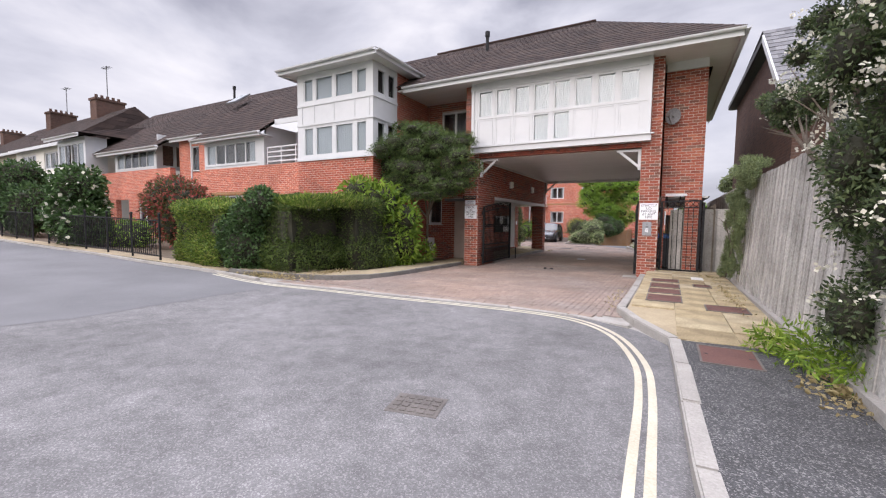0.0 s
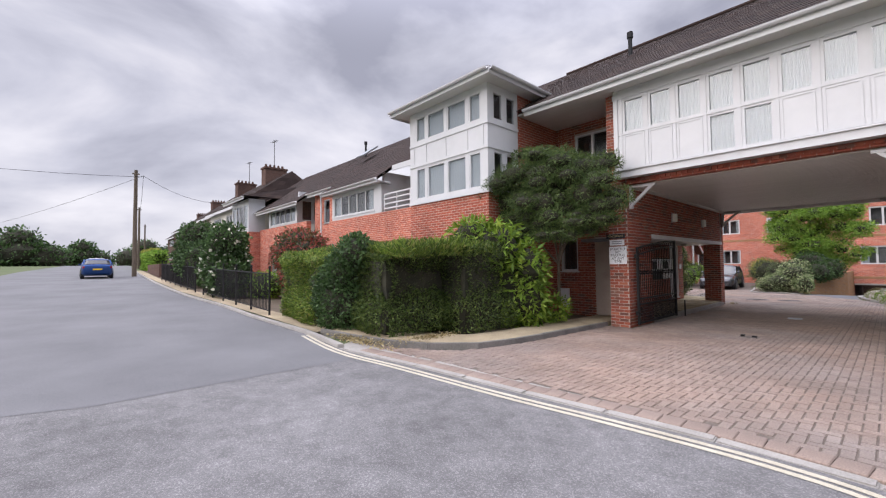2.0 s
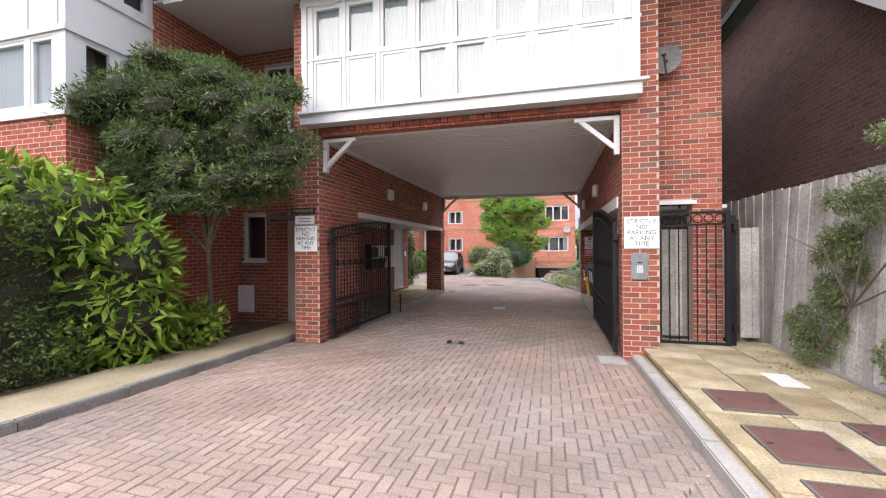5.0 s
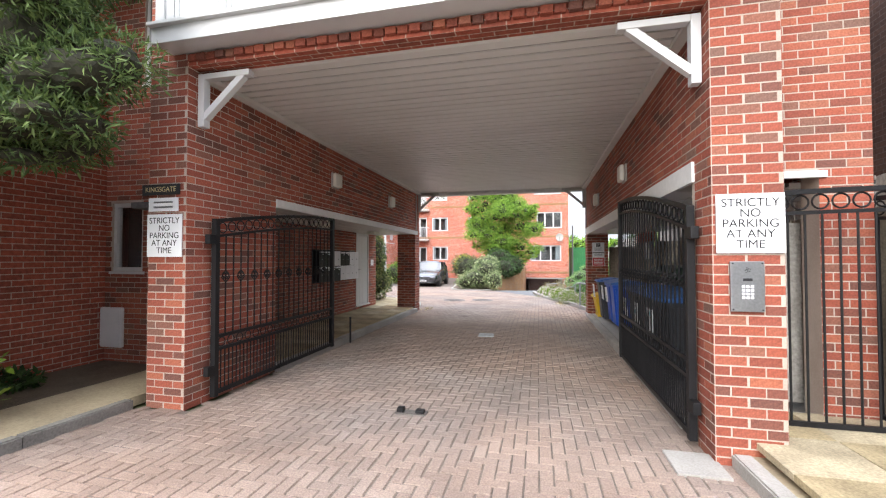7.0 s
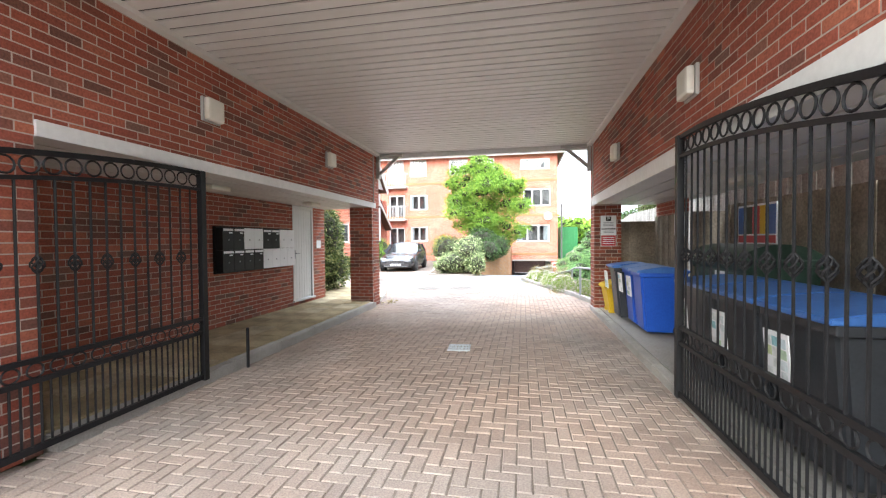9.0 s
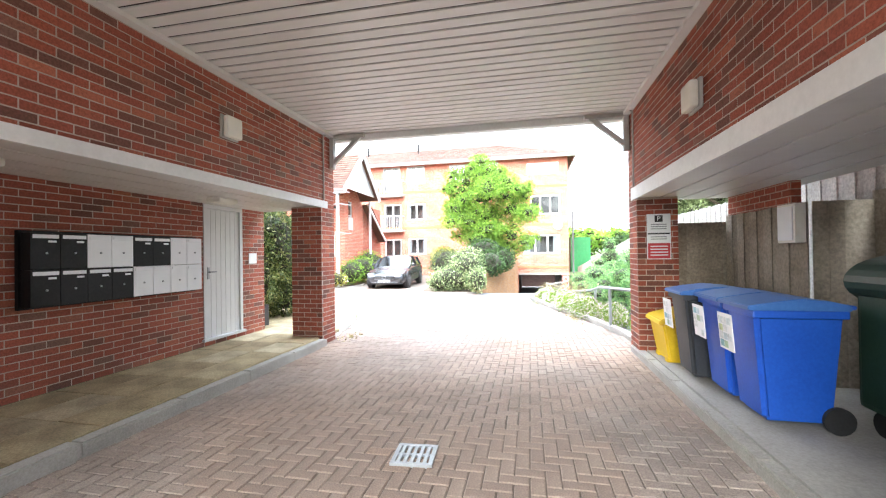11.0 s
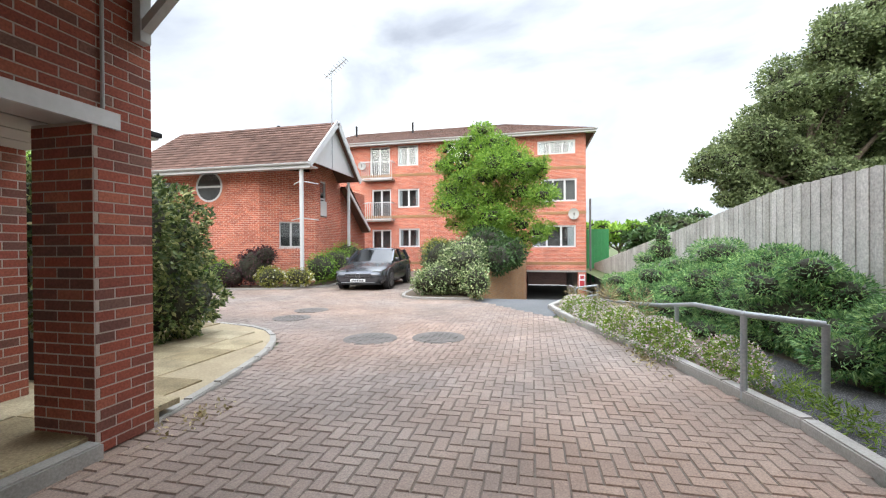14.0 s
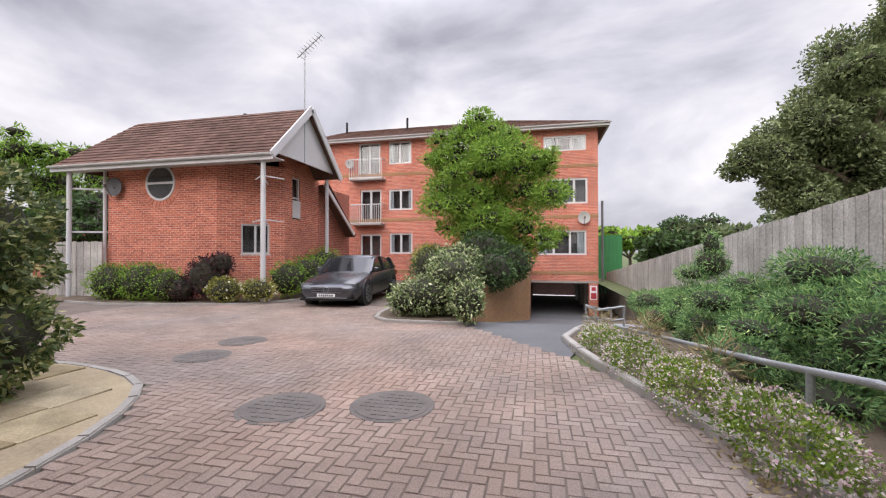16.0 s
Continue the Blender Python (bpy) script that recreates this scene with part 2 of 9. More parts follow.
M_SLAB = pieced("paving_slab", [(0.0, (0.36, 0.29, 0.17)), (0.5, (0.45, 0.365, 0.215)), (1.0, (0.50, 0.42, 0.27))], 0.85, True, 50, 0.25, 0.8)
M_KERB = plain("kerb_concrete", (0.24, 0.225, 0.205), (0.42, 0.40, 0.37), 0.9, scale=60, stain=2.0, bump=0.3)
M_KERBDARK = plain("kerb_weathered", (0.10, 0.095, 0.088), (0.26, 0.245, 0.225), 0.92, scale=50, stain=2.0, bump=0.3)
M_CONCRETE = plain("concrete", (0.25, 0.24, 0.22), (0.42, 0.40, 0.37), 0.9, scale=50, stain=1.2, bump=0.25)
M_COVER = plain("cover_tray", (0.085, 0.035, 0.03), (0.16, 0.075, 0.06), 0.75, scale=70, stain=2.5, bump=0.4)
M_IRON = plain("cast_iron", (0.09, 0.08, 0.075), (0.19, 0.17, 0.155), 0.7, 0.3, scale=70, stain=3, bump=0.4)
M_BLACK = plain("black_paint", (0.006, 0.006, 0.007), (0.018, 0.018, 0.020), 0.5, scale=40, stain=2, bump=0.1, spec=0.25)
M_LINE = plain("line_paint", (0.40, 0.36, 0.27), (0.60, 0.56, 0.45), 0.8, scale=60, stain=3, bump=0.3)
M_WHITELINE = plain("line_white", (0.5, 0.49, 0.47), (0.75, 0.74, 0.72), 0.8, scale=60, stain=3, bump=0.3)
M_FENCEBROWN = pieced("fence_brown", [(0.0, (0.220, 0.188, 0.154)), (0.5, (0.351, 0.297, 0.241)), (1.0, (0.483, 0.416, 0.341))], 0.9, True, 30, 0.3, 1.2)
M_SOIL = plain("soil", (0.07, 0.052, 0.036), (0.17, 0.13, 0.09), 0.95, scale=40, stain=2, bump=0.6)
M_GRASS = plain("rough_grass", (0.05, 0.075, 0.025), (0.13, 0.15, 0.06), 0.95, scale=30, stain=0.4, bump=0.5)
M_BARK = plain("bark", (0.06, 0.045, 0.032), (0.17, 0.135, 0.10), 0.9, scale=35, stain=3, bump=0.5, stretch=(1, 1, 0.25))
L_PRIVET = leafy("leaf_privet", [(0.0, (0.061, 0.097, 0.022)), (0.5, (0.140, 0.227, 0.039)), (0.85, (0.281, 0.367, 0.065)), (1.0, (0.346, 0.302, 0.108))])
L_PRIVETDARK = leafy("leaf_privet_dark", [(0.0, (0.034, 0.057, 0.016)), (0.6, (0.085, 0.133, 0.031)), (1.0, (0.161, 0.209, 0.053))])
L_DARK = leafy("leaf_dark", [(0.0, (0.029, 0.056, 0.019)), (0.6, (0.061, 0.120, 0.038)), (1.0, (0.112, 0.192, 0.064))])
L_EVERGREEN = leafy("leaf_evergreen", [(0.0, (0.040, 0.072, 0.022)), (0.6, (0.105, 0.165, 0.050)), (1.0, (0.200, 0.270, 0.088))])
L_BRIGHT = leafy("leaf_bright", [(0.0, (0.09, 0.17, 0.02)), (0.6, (0.20, 0.32, 0.035)), (1.0, (0.34, 0.44, 0.07))])
L_TREE = leafy("leaf_tree", [(0.0, (0.095, 0.188, 0.024)), (0.6, (0.210, 0.375, 0.050)), (1.0, (0.357, 0.525, 0.083))])
L_OLIVE = leafy("leaf_olive", [(0.0, (0.064, 0.093, 0.040)), (0.6, (0.136, 0.188, 0.081)), (1.0, (0.236, 0.282, 0.138))])
L_JUNIPER = leafy("leaf_juniper", [(0.0, (0.065, 0.165, 0.065)), (0.6, (0.220, 0.410, 0.150)), (1.0, (0.500, 0.680, 0.260))])
L_PALEOLIVE = leafy("leaf_pale_olive", [(0.0, (0.10, 0.135, 0.058)), (0.6, (0.20, 0.25, 0.115)), (1.0, (0.33, 0.38, 0.19))])
L_CLIMBER = leafy("leaf_climber", [(0.0, (0.030, 0.050, 0.020)), (0.6, (0.075, 0.110, 0.045)), (1.0, (0.17, 0.21, 0.095))])
L_LAUREL = leafy("leaf_laurel", [(0.0, (0.040, 0.070, 0.022)), (0.5, (0.110, 0.160, 0.050)), (0.8, (0.260, 0.300, 0.100)), (1.0, (0.50, 0.49, 0.22))], 0.42)
L_VARIEGATED = leafy("leaf_variegated", [(0.0, (0.077, 0.125, 0.046)), (0.5, (0.219, 0.296, 0.125)), (0.8, (0.469, 0.531, 0.266)), (1.0, (0.781, 0.812, 0.531))])
L_YELLOW = leafy("leaf_yellow", [(0.0, (0.14, 0.16, 0.03)), (0.5, (0.30, 0.32, 0.06)), (1.0, (0.5, 0.46, 0.11))])
L_RED = leafy("leaf_red", [(0.0, (0.05, 0.08, 0.03)), (0.45, (0.11, 0.12, 0.045)), (0.6, (0.28, 0.06, 0.05)), (1.0, (0.42, 0.11, 0.09))])
L_PURPLE = leafy("leaf_purple", [(0.0, (0.03, 0.014, 0.02)), (0.6, (0.075, 0.03, 0.04)), (1.0, (0.13, 0.055, 0.06))])
L_FLOWER = leafy("petal_pink", [(0.0, (0.62, 0.40, 0.46)), (0.5, (0.75, 0.60, 0.64)), (1.0, (0.82, 0.80, 0.78))])
L_CREAM = leafy("petal_cream", [(0.0, (0.6, 0.56, 0.46)), (1.0, (0.82, 0.8, 0.72))])
L_DRY = leafy("leaf_dry", [(0.0, (0.20, 0.15, 0.07)), (0.6, (0.42, 0.34, 0.18)), (1.0, (0.58, 0.49, 0.29))])


# ---- builders ----
def metre_uv(bm):
    layer = bm.loops.layers.uv.verify()
    up = Vector((0, 0, 1))
    for f in bm.faces:
        n = f.normal
        t = up.cross(n) if abs(n.z) < 0.95 else Vector((1, 0, 0))
        t.normalize()
        b = n.cross(t)
        for lp in f.loops:
            lp[layer].uv = (lp.vert.co.dot(t), lp.vert.co.dot(b))


def part(name, bm, material, parent=None, label=""):
    """Links a bmesh as one mesh object, under a thing where there is one."""
    bm.normal_update()
    metre_uv(bm)
    me = bpy.data.meshes.new(name)
    bm.to_mesh(me)
    bm.free()
    me.materials.append(material)
    ob = new(name, me)
    if parent:
        ob.parent = parent
    if label:
        ob["label"] = label
    return ob


def raw(name, verts, faces, material, parent=None, label=""):
    me = bpy.data.meshes.new(name)
    me.from_pydata([tuple(v) for v in verts], [], [tuple(f) for f in faces])
    me.materials.append(material)
    ob = new(name, me)
    if parent:
        ob.parent = parent
    if label:
        ob["label"] = label
    return ob


def thing(name, label, category, at=(0, 0, 0), turn=0, group="", kind=""):
    e = new(name)
    e.empty_display_size = 0.2
    e.matrix_world = pose(*at, 0, 0, turn)
    return tagged(e, label, category, group, kind)


def box(bm, x0, x1, y0, y1, z0, z1, bevel=0.0, m=None):
    vs = [bm.verts.new(p) for p in ((x0, y0, z0), (x1, y0, z0), (x1, y1, z0), (x0, y1, z0), (x0, y0, z1), (x1, y0, z1), (x1, y1, z1), (x0, y1, z1))]
    fs = [bm.faces.new([vs[i] for i in q]) for q in ((3, 2, 1, 0), (4, 5, 6, 7), (0, 1, 5, 4), (1, 2, 6, 5), (2, 3, 7, 6), (3, 0, 4, 7))]
    if bevel:
        es = list({e for f in fs for e in f.edges})
        bmesh.ops.bevel(bm, geom=es, offset=bevel, segments=2, affect="EDGES", profile=0.6)
    elif m is not None:
        bmesh.ops.transform(bm, matrix=m, verts=vs)
    return vs


def block(x0, x1, y0, y1, z0, z1, bevel=0.0):
    bm = bmesh.new()
    box(bm, min(x0, x1), max(x0, x1), min(y0, y1), max(y0, y1), min(z0, z1), max(z0, z1), bevel)
    return bm


def rod(bm, a, b, r0, r1=None, sides=10):
    a, b = Vector(a), Vector(b)
    m = Matrix.Translation((a + b) / 2) @ (b - a).to_track_quat("Z", "Y").to_matrix().to_4x4()
    bmesh.ops.create_cone(bm, cap_ends=True, segments=sides, radius1=r0, radius2=r0 if r1 is None else r1, depth=(b - a).length, matrix=m)


def bar(bm, a, b, w, h):
    """A squared bar from a to b."""
    a, b = Vector(a), Vector(b)
    d = (b - a)
    m = Matrix.Translation((a + b) / 2) @ d.to_track_quat("Y", "Z").to_matrix().to_4x4()
    box(bm, -w / 2, w / 2, -d.length / 2, d.length / 2, -h / 2, h / 2, 0, m)


def prism(bm, outline, z0, z1):
    """An outline in plan (anticlockwise), raised from z0 to z1."""
    lo = [bm.verts.new((x, y, z0)) for x, y in outline]
    hi = [bm.verts.new((x, y, z1)) for x, y in outline]
    bm.faces.new(hi)
    bm.faces.new(lo[::-1])
    for i in range(len(lo)):
        j = (i + 1) % len(lo)
        bm.faces.new((lo[i], lo[j], hi[j], hi[i]))


def extrude_profile(bm, profile, a, b, up=Vector((0, 0, 1))):
    """A profile (across, height) carried from a to b; across points to the left of the way."""
    a, b = Vector(a), Vector(b)
    d = (b - a).normalized()
    side = up.cross(d).normalized()
    r0 = [bm.verts.new(a + side * s + up * h) for s, h in profile]
    r1 = [bm.verts.new(b + side * s + up * h) for s, h in profile]
    n = len(profile)
    for i in range(n):
        j = (i + 1) % n
        bm.faces.new((r0[i], r1[i], r1[j], r0[j]))
    bm.faces.new(r0)
    bm.faces.new(r1[::-1])
    bmesh.ops.recalc_face_normals(bm, faces=bm.faces)


def wall_mesh(p0, p1, z0, z1, thick, holes=()):
    """A wall from p0 to p1 whose thickness lies to the left of the way; holes (u0, u1, z0, z1) go through it."""
    p0, p1 = Vector((*p0, 0)), Vector((*p1, 0))
    d = p1 - p0
    length = d.length
    d.normalize()
    nrm = Vector((-d.y, d.x, 0)) * thick
    us = sorted({0.0, length, *[min(max(h[k], 0), length) for h in holes for k in (0, 1)]})
    zs = sorted({z0, z1, *[min(max(h[k], z0), z1) for h in holes for k in (2, 3)]})

    def solid(i, j):
        if not (0 <= i < len(us) - 1 and 0 <= j < len(zs) - 1):
            return False
        u, z = (us[i] + us[i + 1]) / 2, (zs[j] + zs[j + 1]) / 2
        return not any(h[0] < u < h[1] and h[2] < z < h[3] for h in holes)

    bm = bmesh.new()

    def quad(*pts):
        bm.faces.new([bm.verts.new(p) for p in pts])

    def at(u, z, back=False):
        return p0 + d * u + Vector((0, 0, z)) + (nrm if back else Vector())
    for i in range(len(us) - 1):
        for j in range(len(zs) - 1):
            if not solid(i, j):
                continue
            a, b, lo, hi = us[i], us[i + 1], zs[j], zs[j + 1]
            quad(at(a, lo), at(b, lo), at(b, hi), at(a, hi))
            quad(at(b, lo, 1), at(a, lo, 1), at(a, hi, 1), at(b, hi, 1))
            if not solid(i - 1, j):
                quad(at(a, lo, 1), at(a, lo), at(a, hi), at(a, hi, 1))
            if not solid(i + 1, j):
                quad(at(b, lo), at(b, lo, 1), at(b, hi, 1), at(b, hi))
            if not solid(i, j - 1):
                quad(at(a, lo, 1), at(b, lo, 1), at(b, lo), at(a, lo))
            if not solid(i, j + 1):
                quad(at(a, hi), at(b, hi), at(b, hi, 1), at(a, hi, 1))
    bmesh.ops.remove_doubles(bm, verts=bm.verts, dist=1e-4)
    return bm


def brick_spots(p0, p1, z0, z1, holes=(), length=0.215, height=0.065, joint=0.010):
    """Bricks in stretcher bond on the face p0 to p1: (u0, u1, low, high) of each."""
    total = (Vector(p1) - Vector(p0)).length
    spots, row, z = [], 0, z0
    while z < z1 - 0.03:
        top = min(z + height, z1)
        u = -((length + joint) / 2 if row % 2 else 0)
        while u < total:
            a, b = max(u, 0.0), min(u + length, total)
            u += length + joint
            pieces = [(a, b)]
            for h in holes:
                if h[2] < top - 0.01 and h[3] > z + 0.01:
                    cut = []
                    for q0, q1 in pieces:
                        if h[1] <= q0 or h[0] >= q1:
                            cut.append((q0, q1))
                        else:
                            cut += [(q0, h[0]), (h[1], q1)]
                    pieces = cut
            spots += [(q0, q1, z, top) for q0, q1 in pieces if q1 - q0 > 0.025]
        z += height + joint
        row += 1
    return spots


def brick_skin(p0, p1, z0, z1, holes, parent, proud=0.0028, single=None):
    """Bricks proud of a wall's face, which lies to the right of the way p0 to p1. single(u, z) picks those that are objects of their own."""
    a = np.array([p0[0], p0[1]], float)
    d = np.array([p1[0], p1[1]], float) - a
    d /= np.linalg.norm(d)
    n = np.array([d[1], -d[0]])
    verts, faces, rng, shared = [], [], random.Random(7), {}
    angle = math.degrees(math.atan2(d[1], d[0]))
    for u0, u1, lo, hi in brick_spots(p0, p1, z0, z1, holes):
        out = proud + rng.uniform(-0.0008, 0.0008)
        if single and single((u0 + u1) / 2, lo):
            w = round(u1 - u0, 2)
            key = (w, round(hi - lo, 3))
            if key not in shared:
                c, hh = w / 2 - 0.001, (hi - lo) / 2
                vv = [(-c, 0, -hh), (c, 0, -hh), (c, 0, hh), (-c, 0, hh), (-c + .002, -proud, -hh + .002), (c - .002, -proud, -hh + .002), (c - .002, -proud, hh - .002), (-c + .002, -proud, hh - .002)]
                me = bpy.data.meshes.new("brick")
                me.from_pydata(vv, [], [(4, 5, 6, 7), (0, 1, 5, 4), (1, 2, 6, 5), (2, 3, 7, 6), (3, 0, 4, 7)])
                me.materials.append(M_BRICK_ONE)
                shared[key] = me
            ob = new("brick", shared[key])
            q = a + d * ((u0 + u1) / 2) - n * 0.0 + n * rng.uniform(-0.001, 0.001)
            ob.matrix_world = pose(q[0], q[1], (lo + hi) / 2, 0, 0, angle)
            ob.parent = parent
            continue
        k, e = len(verts), 0.002
        for off, ins in ((0.0, 0.0), (out, e)):
            for u, z in ((u0 + ins, lo + ins), (u1 - ins, lo + ins), (u1 - ins, hi - ins), (u0 + ins, hi - ins)):
                q = a + d * u + n * off
                verts.append((q[0], q[1], z))
        faces += [(k + 4, k + 5, k + 6, k + 7), (k, k + 1, k + 5, k + 4), (k + 1, k + 2, k + 6, k + 5), (k + 2, k + 3, k + 7, k + 6), (k + 3, k, k + 4, k + 7)]
    if verts:
        tagged(raw("brickwork", verts, faces, M_BRICK, parent), kind="stuff")


def brick_wall(name, p0, p1, z0, z1, thick, holes=(), single=None, skin=True, label="red brick wall in stretcher bond with pale mortar"):
    """A wall of the setting with real bricks on its outer face."""
    ob = tagged(part(name, wall_mesh(p0, p1, z0, z1, thick, holes), M_MORTAR if skin else M_BRICKWALL), label, "wall", kind="structure")
    if skin:
        brick_skin(p0, p1, z0, z1, holes, ob, single=single)
    return ob


def tiled_slope(name, corners, material, parent, course=0.28, wide=0.30, lift=0.018, label=""):
    """A roof slope of overlapping tiles: corners eave left, eave right, ridge right, ridge left."""
    a, b, c, d = (Vector(p) for p in corners)
    up = ((d + c) / 2 - (a + b) / 2)
    rows = max(2, int(up.length / course))
    nrm = (b - a).cross(d - a)
    if nrm.length < 1e-6:
        nrm = (b - a).cross(c - a)
    nrm.normalize()
    verts, faces = [], []
    for r in range(rows):
        f0, f1 = r / rows, (r + 1.12) / rows
        f1 = min(f1, 1.0)
        l0, r0, l1, r1 = a.lerp(d, f0), b.lerp(c, f0), a.lerp(d, f1), b.lerp(c, f1)
        n = max(1, int((r0 - l0).length / wide))
        shift = 0.5 if r % 2 else 0.0
        cuts = sorted({0.0, 1.0, *[min(max((i + shift) / n, 0), 1) for i in range(n + 1)]})
        for s, t in zip(cuts, cuts[1:]):
            g = 0.006 / max((r0 - l0).length, 0.1)
            p, q = l0.lerp(r0, s + g), l0.lerp(r0, t - g)
            u, v = l1.lerp(r1, t - g), l1.lerp(r1, s + g)
            k = len(verts)
            verts += [p, q, p + nrm * lift, q + nrm * lift, u + nrm * 0.004, v + nrm * 0.004]
            faces += [(k, k + 1, k + 3, k + 2), (k + 2, k + 3, k + 4, k + 5)]
    k = len(verts)
    verts += [a, b, c, d] if (c - d).length > 1e-4 else [a, b, c]
    faces.append(tuple(range(k, len(verts))))
    k = len(verts)
    under = nrm * -0.09
    verts += [p + under for p in ([a, b, c, d] if (c - d).length > 1e-4 else [a, b, c])]
    faces.append(tuple(reversed(range(k, len(verts)))))
    return raw(name, verts, faces, material, parent, label)


def gutter(parent, a, b, size=0.11, material=None):
    """A half-round gutter with its fascia board under the eave a to b."""
    bm = bmesh.new()
    prof = [(math.cos(t) * size / 2, math.sin(t) * size / 2) for t in [math.pi + i * math.pi / 6 for i in range(7)]]
    prof += [(x * 0.85, y * 0.85 + 0.004) for x, y in prof[::-1]]
    extrude_profile(bm, prof, a, b)
    return part("gutter", bm, material or M_WHITE, parent)


def window(parent, p0, p1, z0, z1, lights=2, rows=1, depth=0.07, frame_w=0.055, blind=0.0, sill=True, back=0.5, glass=None, name="window", splits=None, inner=None):
    """A window in the plane p0 to p1 (outside to the right of the way): frame, panes, sill, and behind them a box
    coloured as an unlit room, or a blind.
    """
    a, b = Vector((*p0, 0)), Vector((*p1, 0))
    d = b - a
    w = d.length
    ang = math.degrees(math.atan2(d.y, d.x))
    m = pose(a.x, a.y, 0, 0, 0, ang)
    bm = bmesh.new()
    f = frame_w
    us = [w * i / lights for i in range(lights + 1)] if splits is None else [w * s for s in splits]
    zs = [z0 + (z1 - z0) * i / rows for i in range(rows + 1)]
    box(bm, 0, w, -0.012, depth, z0, z0 + f)
    box(bm, 0, w, -0.012, depth, z1 - f, z1)
    box(bm, 0, f, -0.010, depth, z0 + f, z1 - f)
    box(bm, w - f, w, -0.010, depth, z0 + f, z1 - f)
    for u in us[1:-1]:
        box(bm, u - f * 0.6, u + f * 0.6, -0.008, depth, z0 + f, z1 - f)
    for z in zs[1:-1]:
        for u, v in zip(us, us[1:]):
            box(bm, u + f * 0.6, v - f * 0.6, -0.006, depth, z - f / 2, z + f / 2)
    bmesh.ops.transform(bm, matrix=m, verts=bm.verts)
    ob = part(name, bm, M_WHITE, parent)
    for u, v in zip(us, us[1:]):
        for lo, hi in zip(zs, zs[1:]):
            bm = block(u + f * 0.5, v - f * 0.5, 0.025, 0.031, lo + f * 0.5, hi - f * 0.5)
            bmesh.ops.transform(bm, matrix=m, verts=bm.verts)
            pane = part("pane", bm, glass or M_GLASS, ob)
            pane.visible_shadow = False
    if sill:
        bm = block(-0.04, w + 0.04, -0.05, 0.02, z0 - 0.045, z0 - 0.004)
        bmesh.ops.transform(bm, matrix=m, verts=bm.verts)
        part("sill", bm, M_WHITE, ob)
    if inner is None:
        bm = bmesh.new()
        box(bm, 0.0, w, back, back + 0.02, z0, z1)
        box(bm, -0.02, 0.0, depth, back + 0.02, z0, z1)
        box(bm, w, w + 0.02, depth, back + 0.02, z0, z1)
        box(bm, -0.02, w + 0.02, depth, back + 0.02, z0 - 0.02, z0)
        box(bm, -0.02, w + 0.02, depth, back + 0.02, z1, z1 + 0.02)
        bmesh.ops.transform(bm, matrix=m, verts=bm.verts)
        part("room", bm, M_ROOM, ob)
    # pale folds: curtain, and stand-in for sky mirrored in the glass
    if blind:
        bm = bmesh.new()
        n = 28
        cols = [(0.02 + (w - 0.04) * i / n, 0.062 + 0.004 * math.sin(i * 1.9)) for i in range(n + 1)]
        for (u, y), (v, q) in zip(cols, cols[1:]):
            if blind < 1 and blind / 2 < (u + v) / 2 / w < 1 - blind / 2:
                continue
            bm.faces.new([bm.verts.new(p) for p in ((u, y, z0 + 0.02), (v, q, z0 + 0.02), (v, q, z1 - 0.02), (u, y, z1 - 0.02))])
        bmesh.ops.transform(bm, matrix=m, verts=bm.verts)
        part("curtain", bm, M_BLINDSHEEN, ob)
    return ob


def leaves(name, spots, normals, material, size, parent=None, kind="", slim=0.5, seed=1, droop=0.0, spread=0.9, label=""):
    """Folded pointed leaves at the given spots."""
    rng = np.random.default_rng(seed)
    spots, normals = np.asarray(spots, float), np.asarray(normals, float)
    n = len(spots)
    d = normals + rng.normal(0, spread, (n, 3))
    d[:, 2] -= droop
    d /= np.linalg.norm(d, axis=1)[:, None] + 1e-9
    s = np.cross(d, rng.normal(0, 1, (n, 3)))
    s /= np.linalg.norm(s, axis=1)[:, None] + 1e-9
    up = np.cross(s, d)
    L = (size * rng.uniform(0.6, 1.35, n))[:, None]
    W = L * slim * 0.5
    v = np.stack([spots, spots + d * L * 0.45 + s * W + up * L * 0.07, spots + d * L, spots + d * L * 0.45 - s * W + up * L * 0.07], 1).reshape(-1, 3)
    i = np.arange(n)[:, None] * 4
    f = np.concatenate([i + np.array([[0, 1, 2]]), i + np.array([[0, 2, 3]])], 1).reshape(-1, 3)
    me = bpy.data.meshes.new(name)
    me.vertices.add(len(v))
    me.vertices.foreach_set("co", v.ravel())
    me.loops.add(len(f) * 3)
    me.loops.foreach_set("vertex_index", f.ravel().astype(np.int32))
    me.polygons.add(len(f))
    me.polygons.foreach_set("loop_start", np.arange(0, len(f) * 3, 3, dtype=np.int32))
    me.update()
    me.validate()
    me.materials.append(material)
    ob = new(name, me)
    if parent:
        ob.parent = parent
    if kind or label:
        tagged(ob, label, kind=kind)
    return ob


